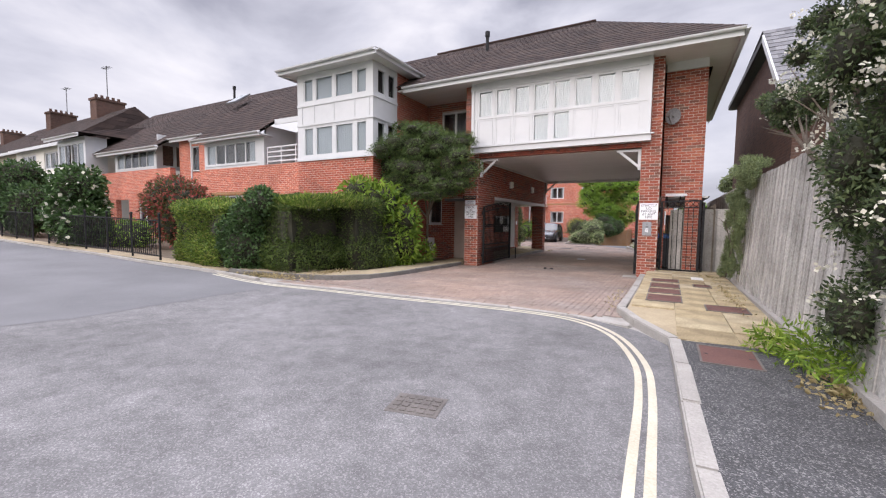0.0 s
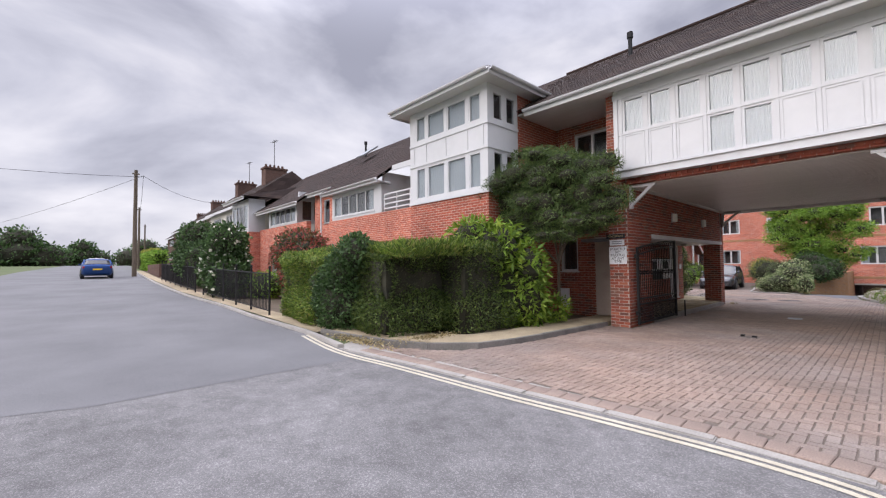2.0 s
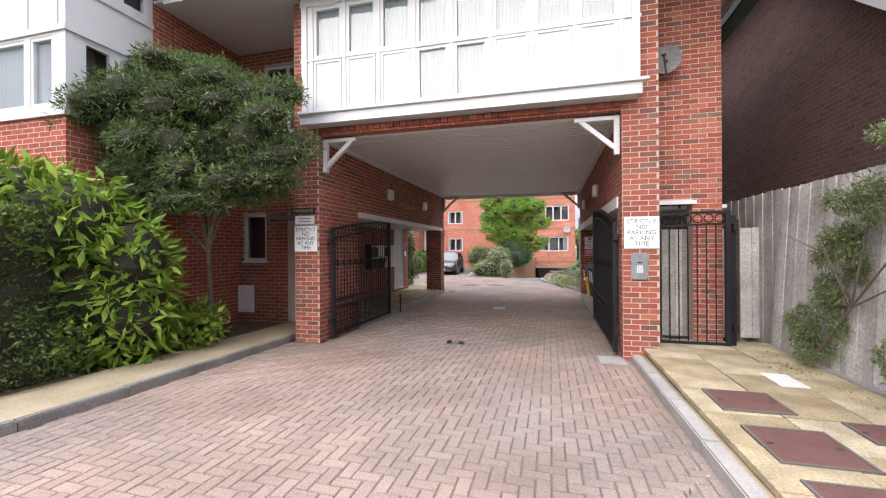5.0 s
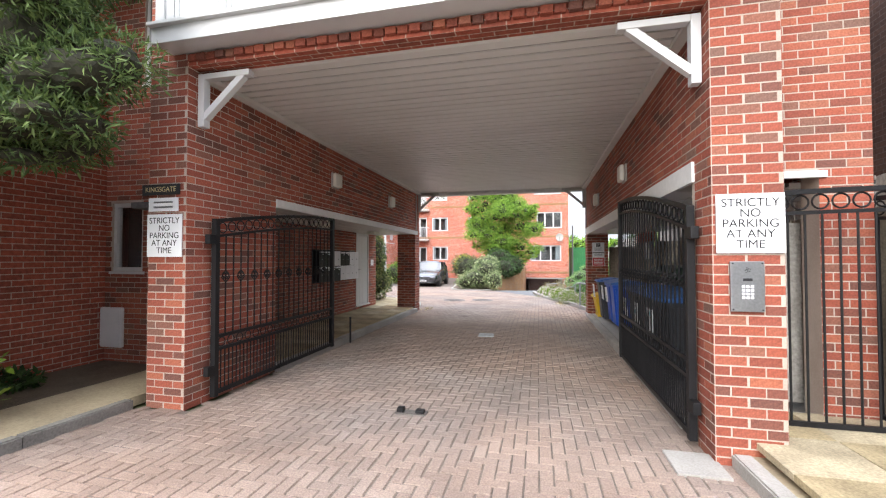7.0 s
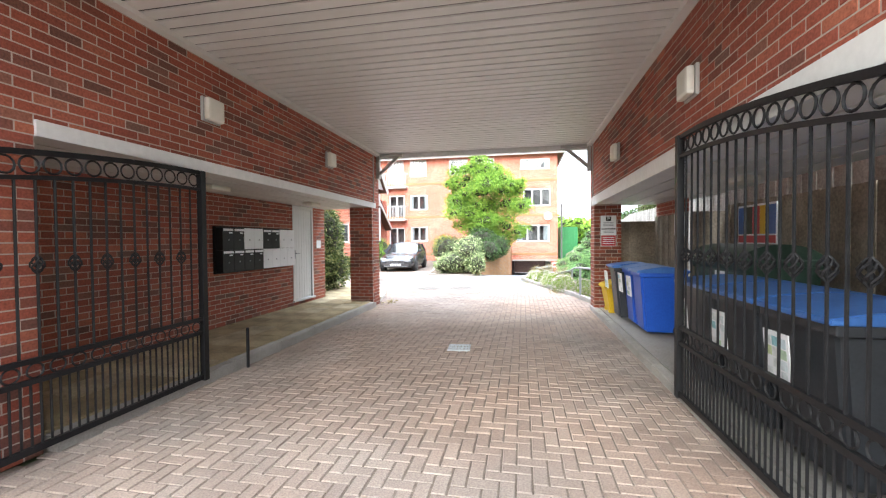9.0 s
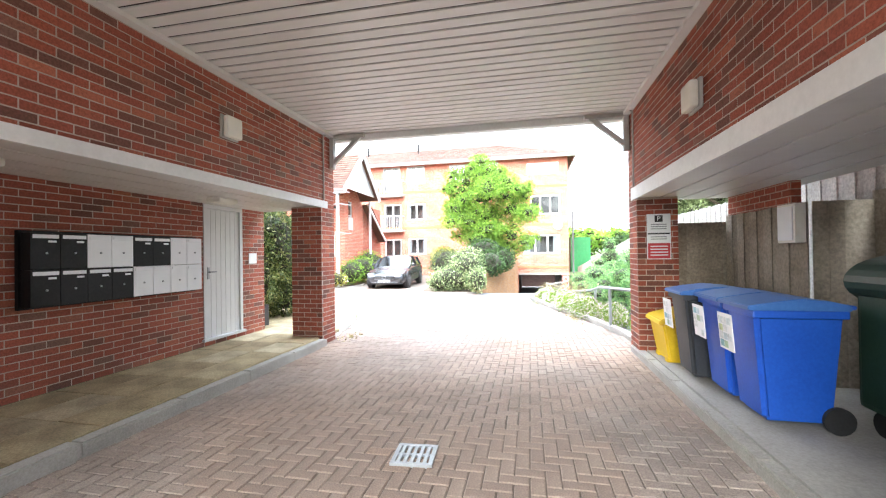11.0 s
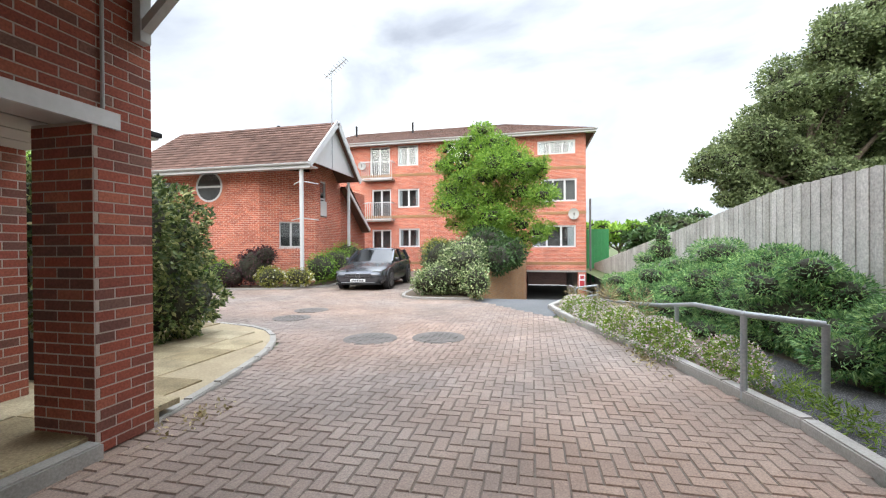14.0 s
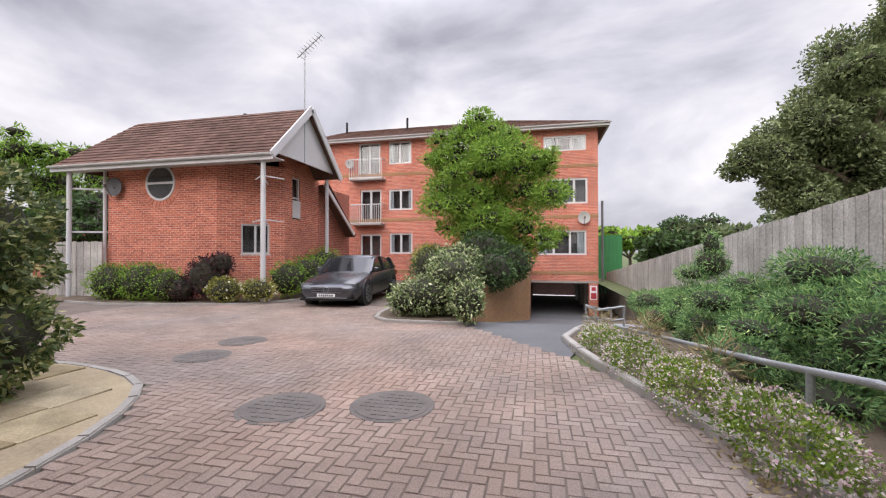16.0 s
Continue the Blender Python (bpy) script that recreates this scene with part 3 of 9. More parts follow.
def blob_spots(blobs, count, seed=1, inner=0.72, ragged=0.12, floor=None):
    """Spots in the outer shell of ellipsoids (x, y, z, rx, ry, rz), with their outward ways; those inside another are left out."""
    rng = np.random.default_rng(seed)
    blobs = np.asarray(blobs, float)
    area = (blobs[:, 3] * blobs[:, 4] + blobs[:, 4] * blobs[:, 5] + blobs[:, 3] * blobs[:, 5])
    pick = rng.choice(len(blobs), count, p=area / area.sum())
    g = rng.normal(0, 1, (count, 3))
    g /= np.linalg.norm(g, axis=1)[:, None]
    rad = rng.uniform(inner, 1.0, count) + ragged * np.sin(g[:, 0] * 7 + g[:, 1] * 9 + pick) * np.cos(g[:, 2] * 8)
    b = blobs[pick]
    p = b[:, :3] + g * b[:, 3:] * rad[:, None]
    keep = np.ones(count, bool)
    for k, q in enumerate(blobs):
        inside = (((p - q[:3]) / q[3:]) ** 2).sum(1) < 0.5
        keep &= ~(inside & (pick != k))
    if floor is not None:
        keep &= p[:, 2] > floor
    return p[keep], g[keep]


def ragged_blobs(blobs, each=6, seed=1, small=(0.3, 0.52)):
    """Breaks the clumps of a crown into many smaller ones, so that its outline is uneven and has gaps."""
    rng = random.Random(seed)
    out = []
    for x, y, z, a, b, c in blobs:
        out.append((x, y, z, a * 0.62, b * 0.62, c * 0.62))
        for _ in range(each):
            u = Vector((rng.gauss(0, 1), rng.gauss(0, 1), rng.gauss(0, 1))).normalized() * rng.uniform(0.55, 0.98)
            s = rng.uniform(*small)
            out.append((x + u.x * a, y + u.y * b, z + u.z * c, a * s, b * s, c * s * 0.8))
    return out


def hedge_spots(x0, x1, y0, y1, z0, z1, count, seed=1, wave=0.1, skip=()):
    """Spots on the clipped faces of a hedge; skip names faces that nobody sees."""
    rng = np.random.default_rng(seed)
    lx, ly, lz = x1 - x0, y1 - y0, z1 - z0
    sides = {"top": lx * ly, "front": lx * lz, "back": lx * lz, "west": ly * lz, "east": ly * lz}
    names = [s for s in sides if s not in skip]
    w = np.array([sides[s] for s in names])
    pts, nrm = [], []
    for s, c in zip(names, (count * w / w.sum()).astype(int)):
        u, v, dep = rng.uniform(0, 1, c), rng.uniform(0, 1, c), rng.exponential(0.06, c) - 0.03
        if s == "top":
            p = np.stack([x0 + u * lx, y0 + v * ly, z1 - dep], 1); n = (0, 0, 1)
        elif s in ("front", "back"):
            p = np.stack([x0 + u * lx, (y0 + dep) if s == "front" else (y1 - dep), z0 + v * lz], 1); n = (0, -1 if s == "front" else 1, 0.3)
        else:
            p = np.stack([(x0 + dep) if s == "west" else (x1 - dep), y0 + u * ly, z0 + v * lz], 1); n = (-1 if s == "west" else 1, 0, 0.3)
        wob = wave * (np.sin(p[:, 0] * 2.1 + p[:, 2] * 1.7) + np.sin(p[:, 1] * 2.6 + p[:, 0]) * 0.7 + np.sin(p[:, 2] * 4.3))
        p += np.array(n) * (wob * 0.6)[:, None]
        pts.append(p)
        nrm.append(np.tile(n, (c, 1)))
    return np.concatenate(pts), np.concatenate(nrm).astype(float)


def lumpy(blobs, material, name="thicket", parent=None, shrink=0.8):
    """The twiggy heart of a shrub: uneven lumps that stop the light, near-black to paint the shade inside."""
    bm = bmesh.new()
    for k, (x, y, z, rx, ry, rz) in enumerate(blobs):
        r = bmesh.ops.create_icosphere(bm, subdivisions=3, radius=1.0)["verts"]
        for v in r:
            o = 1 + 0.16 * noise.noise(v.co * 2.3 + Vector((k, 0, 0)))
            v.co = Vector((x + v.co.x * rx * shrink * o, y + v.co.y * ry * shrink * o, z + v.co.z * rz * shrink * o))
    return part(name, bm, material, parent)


def limbs(parent, base, tips, r0, name="trunk", seed=3, fork=0.45, material=None):
    """A tapered trunk that forks into limbs towards the tips."""
    rng = random.Random(seed)
    bm = bmesh.new()
    base = Vector(base)
    mid = Vector((sum(t[0] for t in tips), sum(t[1] for t in tips), sum(t[2] for t in tips))) / len(tips)
    f = base.lerp(mid, fork) + Vector((rng.uniform(-.08, .08), rng.uniform(-.08, .08), 0))
    half = base.lerp(f, 0.5) + Vector((rng.uniform(-.06, .06), rng.uniform(-.06, .06), 0))
    rod(bm, base, half, r0, r0 * 0.85)
    rod(bm, half, f, r0 * 0.85, r0 * 0.7)
    for t in tips:
        t = Vector(t)
        k = f.lerp(t, 0.5) + Vector((rng.uniform(-.15, .15), rng.uniform(-.15, .15), rng.uniform(0, .2)))
        rod(bm, f, k, r0 * 0.6, r0 * 0.38, 8)
        rod(bm, k, t, r0 * 0.38, r0 * 0.1, 8)
        for _ in range(3):
            e = k.lerp(t, rng.random()) + Vector((rng.uniform(-.5, .5), rng.uniform(-.5, .5), rng.uniform(0, .5)))
            rod(bm, k, e, r0 * 0.22, r0 * 0.05, 6)
    return part(name, bm, material or M_BARK, parent)


def inside_outline(x, y, outline):
    hit = False
    j = len(outline) - 1
    for i in range(len(outline)):
        (xi, yi), (xj, yj) = outline[i], outline[j]
        if (yi > y) != (yj > y) and x < (xj - xi) * (y - yi) / (yj - yi) + xi:
            hit = not hit
        j = i
    return hit


def ground_z(y, x=0.0):
    """Height of the ground along the way in; the street climbs to the west."""
    pts = [(-4000, 0.10), (6.0, 0.10), (13.0, 0.0), (21.0, -0.01), (25.0, -0.06), (4000, -0.06)]
    z = 0.0
    for (a, h), (b, k) in zip(pts, pts[1:]):
        if a <= y <= b:
            z = h + (k - h) * (y - a) / (b - a)
            break
    return z + 0.022 * min(max(0.0, -7.0 - x), 90.0) * min(max((21.0 - y) / 8.0, 0.0), 1.0)

# ---- the large structure: ground, road, paving ----
def ground_sheet():
    """The ground, one sheet to the horizon, with the cut for the ramp left open."""
    xs = [-3000, -97, -60, -20, -7.0, -4.15, -2.95, 0.35, 20, 60, 3000]
    ys = [-3000, -40, 6.0, 13.0, 21.0, 25.0, 29.4, 41.9, 60, 3000]
    bm = bmesh.new()
    vs = {(i, j): bm.verts.new((x, y, ground_z(y, x) - 0.03)) for i, x in enumerate(xs) for j, y in enumerate(ys)}
    for i in range(len(xs) - 1):
        for j in range(len(ys) - 1):
            if (xs[i] == -2.95 and ys[j] in (29.4, 41.9)) or (xs[i] == -4.15 and ys[j] == 29.4):
                continue
            bm.faces.new((vs[i, j], vs[i + 1, j], vs[i + 1, j + 1], vs[i, j + 1]))
    return tagged(part("ground", bm, M_GRASS), "rough green ground of soil and grass", "ground", kind="structure")


ground_sheet()


def sheet(name, outline, lift, material, label, category, kind="structure"):
    """A sheet of an outline in plan that follows the ground: cut at the lines where the slope turns."""
    bm = bmesh.new()
    bm.faces.new([bm.verts.new((x, y, 0)) for x, y in outline])
    bm.normal_update()
    cuts = [((0, c, 0), (0, 1, 0)) for c in (6.0, 13.0, 21.0, 25.0)] + [((c, 0, 0), (1, 0, 0)) for c in (-97.0, -7.0)]
    for co, no in cuts:
        bmesh.ops.bisect_plane(bm, geom=bm.verts[:] + bm.edges[:] + bm.faces[:], plane_co=co, plane_no=no)
    bmesh.ops.triangulate(bm, faces=bm.faces)
    for v in bm.verts:
        v.co.z = ground_z(v.co.y, v.co.x) + lift
    bm.normal_update()
    for f in bm.faces:
        if f.normal.z < 0:
            f.normal_flip()
    return tagged(part(name, bm, material), label, category, kind=kind)


KERB_LEFT = [(-97.0, 10.0), (-60.0, 7.4), (-38.0, 6.2), (-23.0, 5.7), (-15.8, 5.85), (-12.8, 5.8), (-9.4, 5.9), (-7.7, 5.75)]
ROAD = KERB_LEFT + [(-6.0, 5.95), (-4.2, 6.05), (-2.9, 6.15), (-1.8, 6.2), (-1.0, 6.1), (-0.3, 5.75), (0.08, 5.2), (0.17, 3.9), (0.24, 2.4), (0.4, -1.0), (0.5, -14.0), (-8.0, -14.0), (-9.0, -3.5), (-60, -2.0), (-97, 1.0)]
sheet("road", ROAD, 0.0, M_ASPHALT, "worn grey asphalt road with fine pale stones", "road")
sheet("road", [(-97.0, 9.9), (-60.0, 7.3), (-38.0, 6.1), (-23.0, 5.6), (-15.8, 5.75), (-12.8, 5.7), (-9.4, 5.8), (-7.0, 5.5), (-7.0, 2.4), (-7.3, 1.5), (-9.0, -3.3), (-60, -1.9), (-97, 1.1)], 0.004, M_ASPHALTNEW, "smooth darker asphalt of the long street", "road")

DRIVE = [(-8.2, 6.3), (-6.0, 6.5), (-4.2, 6.55), (-2.0, 6.62), (-0.9, 6.5), (-0.6, 6.45), (-0.58, 8.4), (-0.58, 12.3), (-0.70, 20.6), (-0.55, 21.4), (-0.78, 22.3), (-1.0, 23.4), (-1.43, 24.7), (-1.85, 26.0), (-2.25, 26.75), (-4.1, 28.95), (-4.2, 29.05),
         (-6.0, 29.0), (-6.5, 29.8), (-6.7, 31.5), (-7.6, 36.0), (-11.5, 36.0), (-10.2, 32.3), (-11.0, 31.0), (-12.4, 30.6), (-15.0, 30.1), (-17.0, 30.3), (-24, 30.3), (-24, 24.9), (-9.4, 24.9), (-8.2, 24.8), (-7.1, 24.4), (-6.4, 23.6), (-6.0, 22.7), (-5.75, 21.6), (-5.55, 20.5), (-5.44, 12.3), (-6.05, 12.25), (-6.08, 8.4), (-6.3, 7.3), (-7.1, 6.7)]


driveway = sheet("driveway", DRIVE, -0.008, M_SAND, "block-paved driveway of brownish-pink herringbone blocks", "driveway")

sheet("drive_edge", [(-8.4, 6.4), (-8.0, 5.75), (-6.0, 5.9), (-4.2, 6.0), (-1.8, 6.15), (-0.6, 5.9), (0.1, 5.2), (0.3, 5.3), (-0.4, 6.3), (-0.62, 6.9), (-2.0, 6.75), (-6.0, 6.7)], -0.014, M_KERB, "pale concrete bed under the drive's edging", "edging")
sheet("ramp_apron", [(-4.2, 28.98), (-2.22, 26.7), (-2.0, 27.4), (-2.0, 28.3), (-1.5, 29.5), (-4.15, 29.5)], -0.004, M_RAMP, "grey tarmac apron at the head of the ramp", "ramp")

# the ramp down to the undercroft, and its left wall
RAMP_FOOT = -1.75


def ramp_z(y):
    return ground_z(y) + (RAMP_FOOT + 0.06) * min(max((y - 29.2) / 11.8, 0), 1)


bm = bmesh.new()
rows = [(28.85, -4.2, -2.6), (29.4, -4.1, -1.75), (33.0, -3.4, -0.7), (36.0, -2.95, -0.25), (41.0, -2.95, 0.4), (52.0, -2.95, 0.4)]
pairs = [(bm.verts.new((a, y, ramp_z(y) - 0.002)), bm.verts.new((b, y, ramp_z(y) - 0.002))) for y, a, b in rows]
for (a, b), (c, d) in zip(pairs, pairs[1:]):
    bm.faces.new((a, b, d, c))
tagged(part("ramp", bm, M_RAMP), "grey tarmac ramp running down to the undercroft", "ramp", kind="structure")

# ---- the gatehouse: piers, passage walls, ceiling ----
XL, XR = -5.50, -0.72
CEIL = 3.50
brick_wall("wall_pier_west_front", (-5.968, 12.29), (XL - 0.002, 12.29), 0.0, 6.0, 0.4, single=lambda u, z: z < 3.6)
brick_wall("wall_passage_west", (XL, 12.292), (XL, 20.68), 0.0, 3.56, 0.44, holes=[(1.46, 7.96, -1, 2.30)])
brick_wall("wall_pier_east_front", (XR + 0.002, 12.29), (-0.252, 12.29), 0.0, 6.0, 0.4, single=lambda u, z: z < 3.6)
brick_wall("wall_passage_east", (XR, 20.68), (XR, 12.292), 0.0, 3.56, 0.43, holes=[(0.43, 8.06, -1, 2.24)])
brick_wall("wall_pier_east_side", (-0.25, 12.292), (-0.25, 13.0), 0.0, 6.0, 0.1)
# near face of the far pillar on each side
brick_wall("wall_pillar_west", (-6.04, 20.245), (XL - 0.002, 20.245), 0.0, 2.262, 0.05)
brick_wall("wall_pillar_east", (XR + 0.002, 20.245), (-0.2, 20.245), 0.0, 2.192, 0.05)
# recess with letter boxes and door
brick_wall("wall_recess_west", (-6.95, 13.75), (-6.95, 20.78), 0.12, 2.34, 0.3, holes=[(5.61, 6.45, 0.2, 2.26)])
brick_wall("wall_recess_end", (-6.95, 13.75), (-5.6, 13.75), 0.12, 2.34, -0.3)
# porch beside the west pier
brick_wall("wall_porch", (-8.5, 13.6), (-6.0, 13.6), 0.0, 6.0, 0.25, holes=[(0.35, 0.92, 1.36, 2.36), (1.5, 2.32, 0.12, 2.15), (0.9, 2.0, 4.1, 5.5)])
brick_wall("wall_pier_west_side", (-5.97, 13.6), (-5.97, 12.292), 0.0, 6.0, 0.1, skin=True)
# east wing, set back beside the pier, with its side passage door
brick_wall("wall_wing_east", (-0.21, 13.0), (0.76, 13.0), 0.0, 5.9, 0.25, holes=[(0.1, 0.58, 0.0, 2.28)])
brick_wall("wall_wing_side", (0.758, 13.251), (0.758, 20.68), 2.25, 6.0, 0.2, skin=False)
tagged(part("wall_back", wall_mesh((0.76, 20.70), (-9.0, 20.70), 3.62, 6.0, 0.3), M_BRICKWALL), "red brick rear wall above the archway", "wall", kind="structure")


def soffit_planks(name, x0, x1, y0, y1, z, step, label, along="x"):
    """Boards of a ceiling with recessed joints, their shadow lines painted near-black, one mesh."""
    bm = bmesh.new()
    span = (y0, y1) if along == "x" else (x0, x1)
    n = int((span[1] - span[0]) / step)
    for i in range(n):
        a, b = span[0] + i * (span[1] - span[0]) / n, span[0] + (i + 1) * (span[1] - span[0]) / n
        for c, d, lift, joint in ((a, b - 0.034, 0.0, 0), (b - 0.034, b, 0.015, 1)):
            k = len(bm.faces)
            if along == "x":
                box(bm, x0, x1, c, d, z + lift, z + 0.05)
            else:
                box(bm, c, d, y0, y1, z + lift, z + 0.05)
            bm.faces.ensure_lookup_table()
            for f in bm.faces[k:]:
                f.material_index = joint
    ob = tagged(part(name, bm, M_SOFFIT), label, "ceiling", kind="structure")
    ob.data.materials.append(M_JOINTSHADE)
    return ob


soffit_planks("ceiling", XL + 0.005, XR - 0.005, 12.5, 20.6, CEIL, 0.155, "white plank ceiling over the archway with dark grooves")
for side, x0, x1 in (("west", XL, XL + 0.09), ("east", XR - 0.09, XR)):
    tagged(part("trim_ceiling_" + side, block(x0, x1, 12.5, 20.6, CEIL - 0.05, CEIL - 0.003), M_SOFFIT), "white edge trim along the plank ceiling", "trim", kind="structure")
soffit_planks("ceiling_recess_west", -6.95, XL - 0.002, 13.75, 20.78, 2.265, 0.3, "white soffit over the letter boxes", "y")
soffit_planks("ceiling_recess_east", XR + 0.002, 0.95, 13.26, 20.68, 2.195, 0.3, "white soffit over the bin store", "y")
tagged(part("beam_west", block(XL - 0.01, XL + 0.025, 13.75, 20.42, 2.24, 2.355), M_PAINT), "white painted fascia board over the recess", "trim", kind="structure")
tagged(part("beam_east", block(XR - 0.025, XR + 0.01, 12.62, 20.45, 2.18, 2.35), M_PAINT), "white painted fascia board over the bin store", "trim", kind="structure")
tagged(part("beam_front", block(XL, XR, 12.3, 12.5, 3.53, 3.72), M_BRICKWALL), "strip of red brick under the panelled front", "beam", kind="structure")
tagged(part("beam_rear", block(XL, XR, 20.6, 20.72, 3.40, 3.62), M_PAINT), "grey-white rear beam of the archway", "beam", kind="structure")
tagged(part("floor_upper", block(-6.0, -0.25, 12.52, 20.4, 3.62, 3.7), M_CONCRETE), "plain floor slab over the archway", "floor", kind="structure")
# walkway of the recess and floor of the bin store
tagged(part("walkway", block(-6.95, -5.56, 13.75, 20.78, -0.1, 0.115), M_SLAB), "pale yellow paved walkway along the archway", "walkway", kind="structure")
tagged(part("floor_bins", block(-0.62, 1.3, 12.9, 20.68, -0.1, 0.09), M_CONCRETE), "stained concrete floor of the bin store", "floor", kind="structure")

# ---- the gatehouse's upper front ----
gate = thing("gatehouse", "red brick gatehouse with a white panelled upper storey over an archway", "building", (-3, 14, 0))


def rel(ob, parent):
    """Puts a part under its thing without moving it."""
    ob.parent = parent
    ob.matrix_parent_inverse = parent.matrix_world.inverted()
    return ob


def under(parent, made):
    for ob in made:
        rel(ob, parent)


BX0, BX1, BY = -5.68, -0.52, 12.1
STEP, PX, PW = 0.594, 0.225, 0.50
LOW, MID, TOP = (3.875, 4.690), 4.715, (4.745, 5.570)
cells = [(PX + i * STEP, PX + i * STEP + PW) for i in range(8)]
front = part("panelled_front", wall_mesh((BX0, BY), (BX1, BY), 3.66, 5.86, 0.12, holes=[(a, b, *TOP) for a, b in cells] + [(*cells[i], *LOW) for i in (3, 4)]), M_WHITE)
rel(front, gate)
for i, (a, b) in enumerate(cells):
    a, b = BX0 + a, BX0 + b
    rel(window(None, (a, BY + 0.012), (b, BY + 0.012), *TOP, 1, frame_w=0.042, sill=False, blind=1.0, back=0.6), gate)
    if i in (0, 1, 6):
        rel(part("trickle_vent", block(a + 0.06, b - 0.06, BY - 0.014, BY - 0.001, TOP[1] + 0.008, TOP[1] + 0.03, 0.003), M_WHITE), gate)
    if i in (3, 4):
        rel(window(None, (a, BY + 0.012), (b, BY + 0.012), *LOW, 1, frame_w=0.042, sill=False, blind=1.0, back=0.6), gate)
        continue
    for x0, x1, z0, z1 in ((a, b, LOW[0], LOW[0] + 0.04), (a, b, LOW[1] - 0.04, LOW[1]), (a, a + 0.042, LOW[0] + 0.04, LOW[1] - 0.04), (b - 0.042, b, LOW[0] + 0.04, LOW[1] - 0.04)):
        rel(part("panel_frame", block(x0, x1, BY - 0.014, BY - 0.0005, z0, z1), M_WHITE), gate)
for i in range(9):
    x = BX0 + PX + i * STEP - (STEP - PW) / 2
    rel(part("mullion", block(x - 0.034, x + 0.034, BY - 0.017, BY - 0.001, 3.86, 5.66), M_WHITE), gate)
for z0, z1, d in ((3.655, 3.815, 0.05), (MID - 0.018, MID + 0.018, 0.022), (5.60, 5.72, 0.03)):
    rel(part("rail", block(BX0 - 0.02, BX1 + 0.02, BY - d, BY - 0.0005, z0, z1), M_WHITE), gate)
rel(part("ledge", block(BX0 - 0.03, BX1 + 0.10, BY - 0.10, BY - 0.0005, 3.815, 3.85, 0.006), M_WHITE), gate)
for x in (BX0, BX1 - 0.1):
    rel(part("corner_post", block(x, x + 0.1, BY - 0.026, BY + 0.19, 3.66, 5.86), M_WHITE), gate)
rel(part("box_floor", block(BX0, BX1, BY, 12.3, 3.655, 3.70), M_WHITE), gate)
# toothed course of header bricks under the panelled front
for i in range(42):
    rel(part("dentil_brick", block(XL + 0.012 + i * 0.1135, XL + 0.012 + i * 0.1135 + (0.1 if i % 2 else 0.094), 12.27 - 0.016 * (i % 2), 12.302, 3.565, 3.632, 0.003), M_BRICK_ONE), gate)

# main roof: hipped at the east end
EV = 5.95
for name, cs in (("roof_slope", ((-9.2, 11.55, EV), (1.35, 11.55, EV), (-2.6, 16.0, 8.75), (-9.2, 16.0, 8.75))),
                 ("roof_hip", ((1.35, 11.55, EV), (1.35, 20.95, EV), (-2.6, 16.0, 8.75), (-2.6, 16.0, 8.75))),
                 ("roof_slope", ((1.35, 20.95, EV), (-9.2, 20.95, EV), (-9.2, 16.0, 8.75), (-2.6, 16.0, 8.75)))):
    rel(tiled_slope(name, cs, M_TILE, None), gate)
rel(part("fascia", block(-8.0, 1.3, 11.58, 11.62, EV - 0.2, EV - 0.02), M_WHITE), gate)
rel(part("fascia", block(1.28, 1.32, 11.6, 20.9, EV - 0.2, EV - 0.02), M_WHITE), gate)
rel(part("soffit", block(-8.3, 1.28, 11.62, 13.7, EV - 0.12, EV - 0.08), M_SOFFIT), gate)
rel(part("soffit", block(0.9, 1.28, 13.7, 20.9, EV - 0.12, EV - 0.08), M_SOFFIT), gate)
rel(gutter(None, (-8.0, 11.52, EV - 0.03), (1.34, 11.52, EV - 0.03), 0.13), gate)
rel(gutter(None, (1.38, 11.5, EV - 0.03), (1.38, 20.9, EV - 0.03), 0.13), gate)
rel(part("ridge", block(-9.2, -2.6, 15.9, 16.1, 8.72, 8.80, 0.03), M_TILE), gate)

# ---- bay tower ----
tower = thing("bay_tower", "square white panelled bay over red brick with a small hipped roof", "building", (-9.9, 11.5, 0))
TX0, TX1, TY = -11.6, -8.25, 10.3
rel(part("brick_base", wall_mesh((TX0, TY), (TX1, TY), 0, 3.52, 0.25, holes=[(0.9, 2.3, 1.2, 2.35)]), M_BRICKWALL), tower)
rel(part("brick_side", wall_mesh((TX1 - 0.002, TY + 0.251), (TX1 - 0.002, 13.59), 0, 3.52, 0.25), M_BRICKWALL), tower)
rel(part("brick_side", wall_mesh((TX1 - 0.002, 11.6), (TX1 - 0.002, 13.59), 3.521, 6.5, 0.25), M_BRICKWALL), tower)
rel(part("brick_side", wall_mesh((TX0 + 0.002, 13.6), (TX0 + 0.002, TY + 0.251), 0, 6.5, 0.25), M_BRICKWALL), tower)
wins = [(0.30, 0.77), (0.85, 1.66), (1.75, 2.55), (2.65, 3.11)]
holes = [(a, b, lo, hi) for a, b in wins for lo, hi in ((3.66, 4.66), (5.5, 6.3))]
rel(part("panelled_front", wall_mesh((TX0, TY), (TX1, TY), 3.52, 6.5, 0.1, holes=holes), M_WHITE), tower)
rel(part("panelled_side", wall_mesh((TX1, TY + 0.101), (TX1, 11.6), 3.52, 6.5, 0.1, holes=[(0.12, 0.55, 3.66, 4.66), (0.67, 1.1, 3.66, 4.66), (0.12, 0.55, 5.5, 6.3), (0.67, 1.1, 5.5, 6.3)]), M_WHITE), tower)
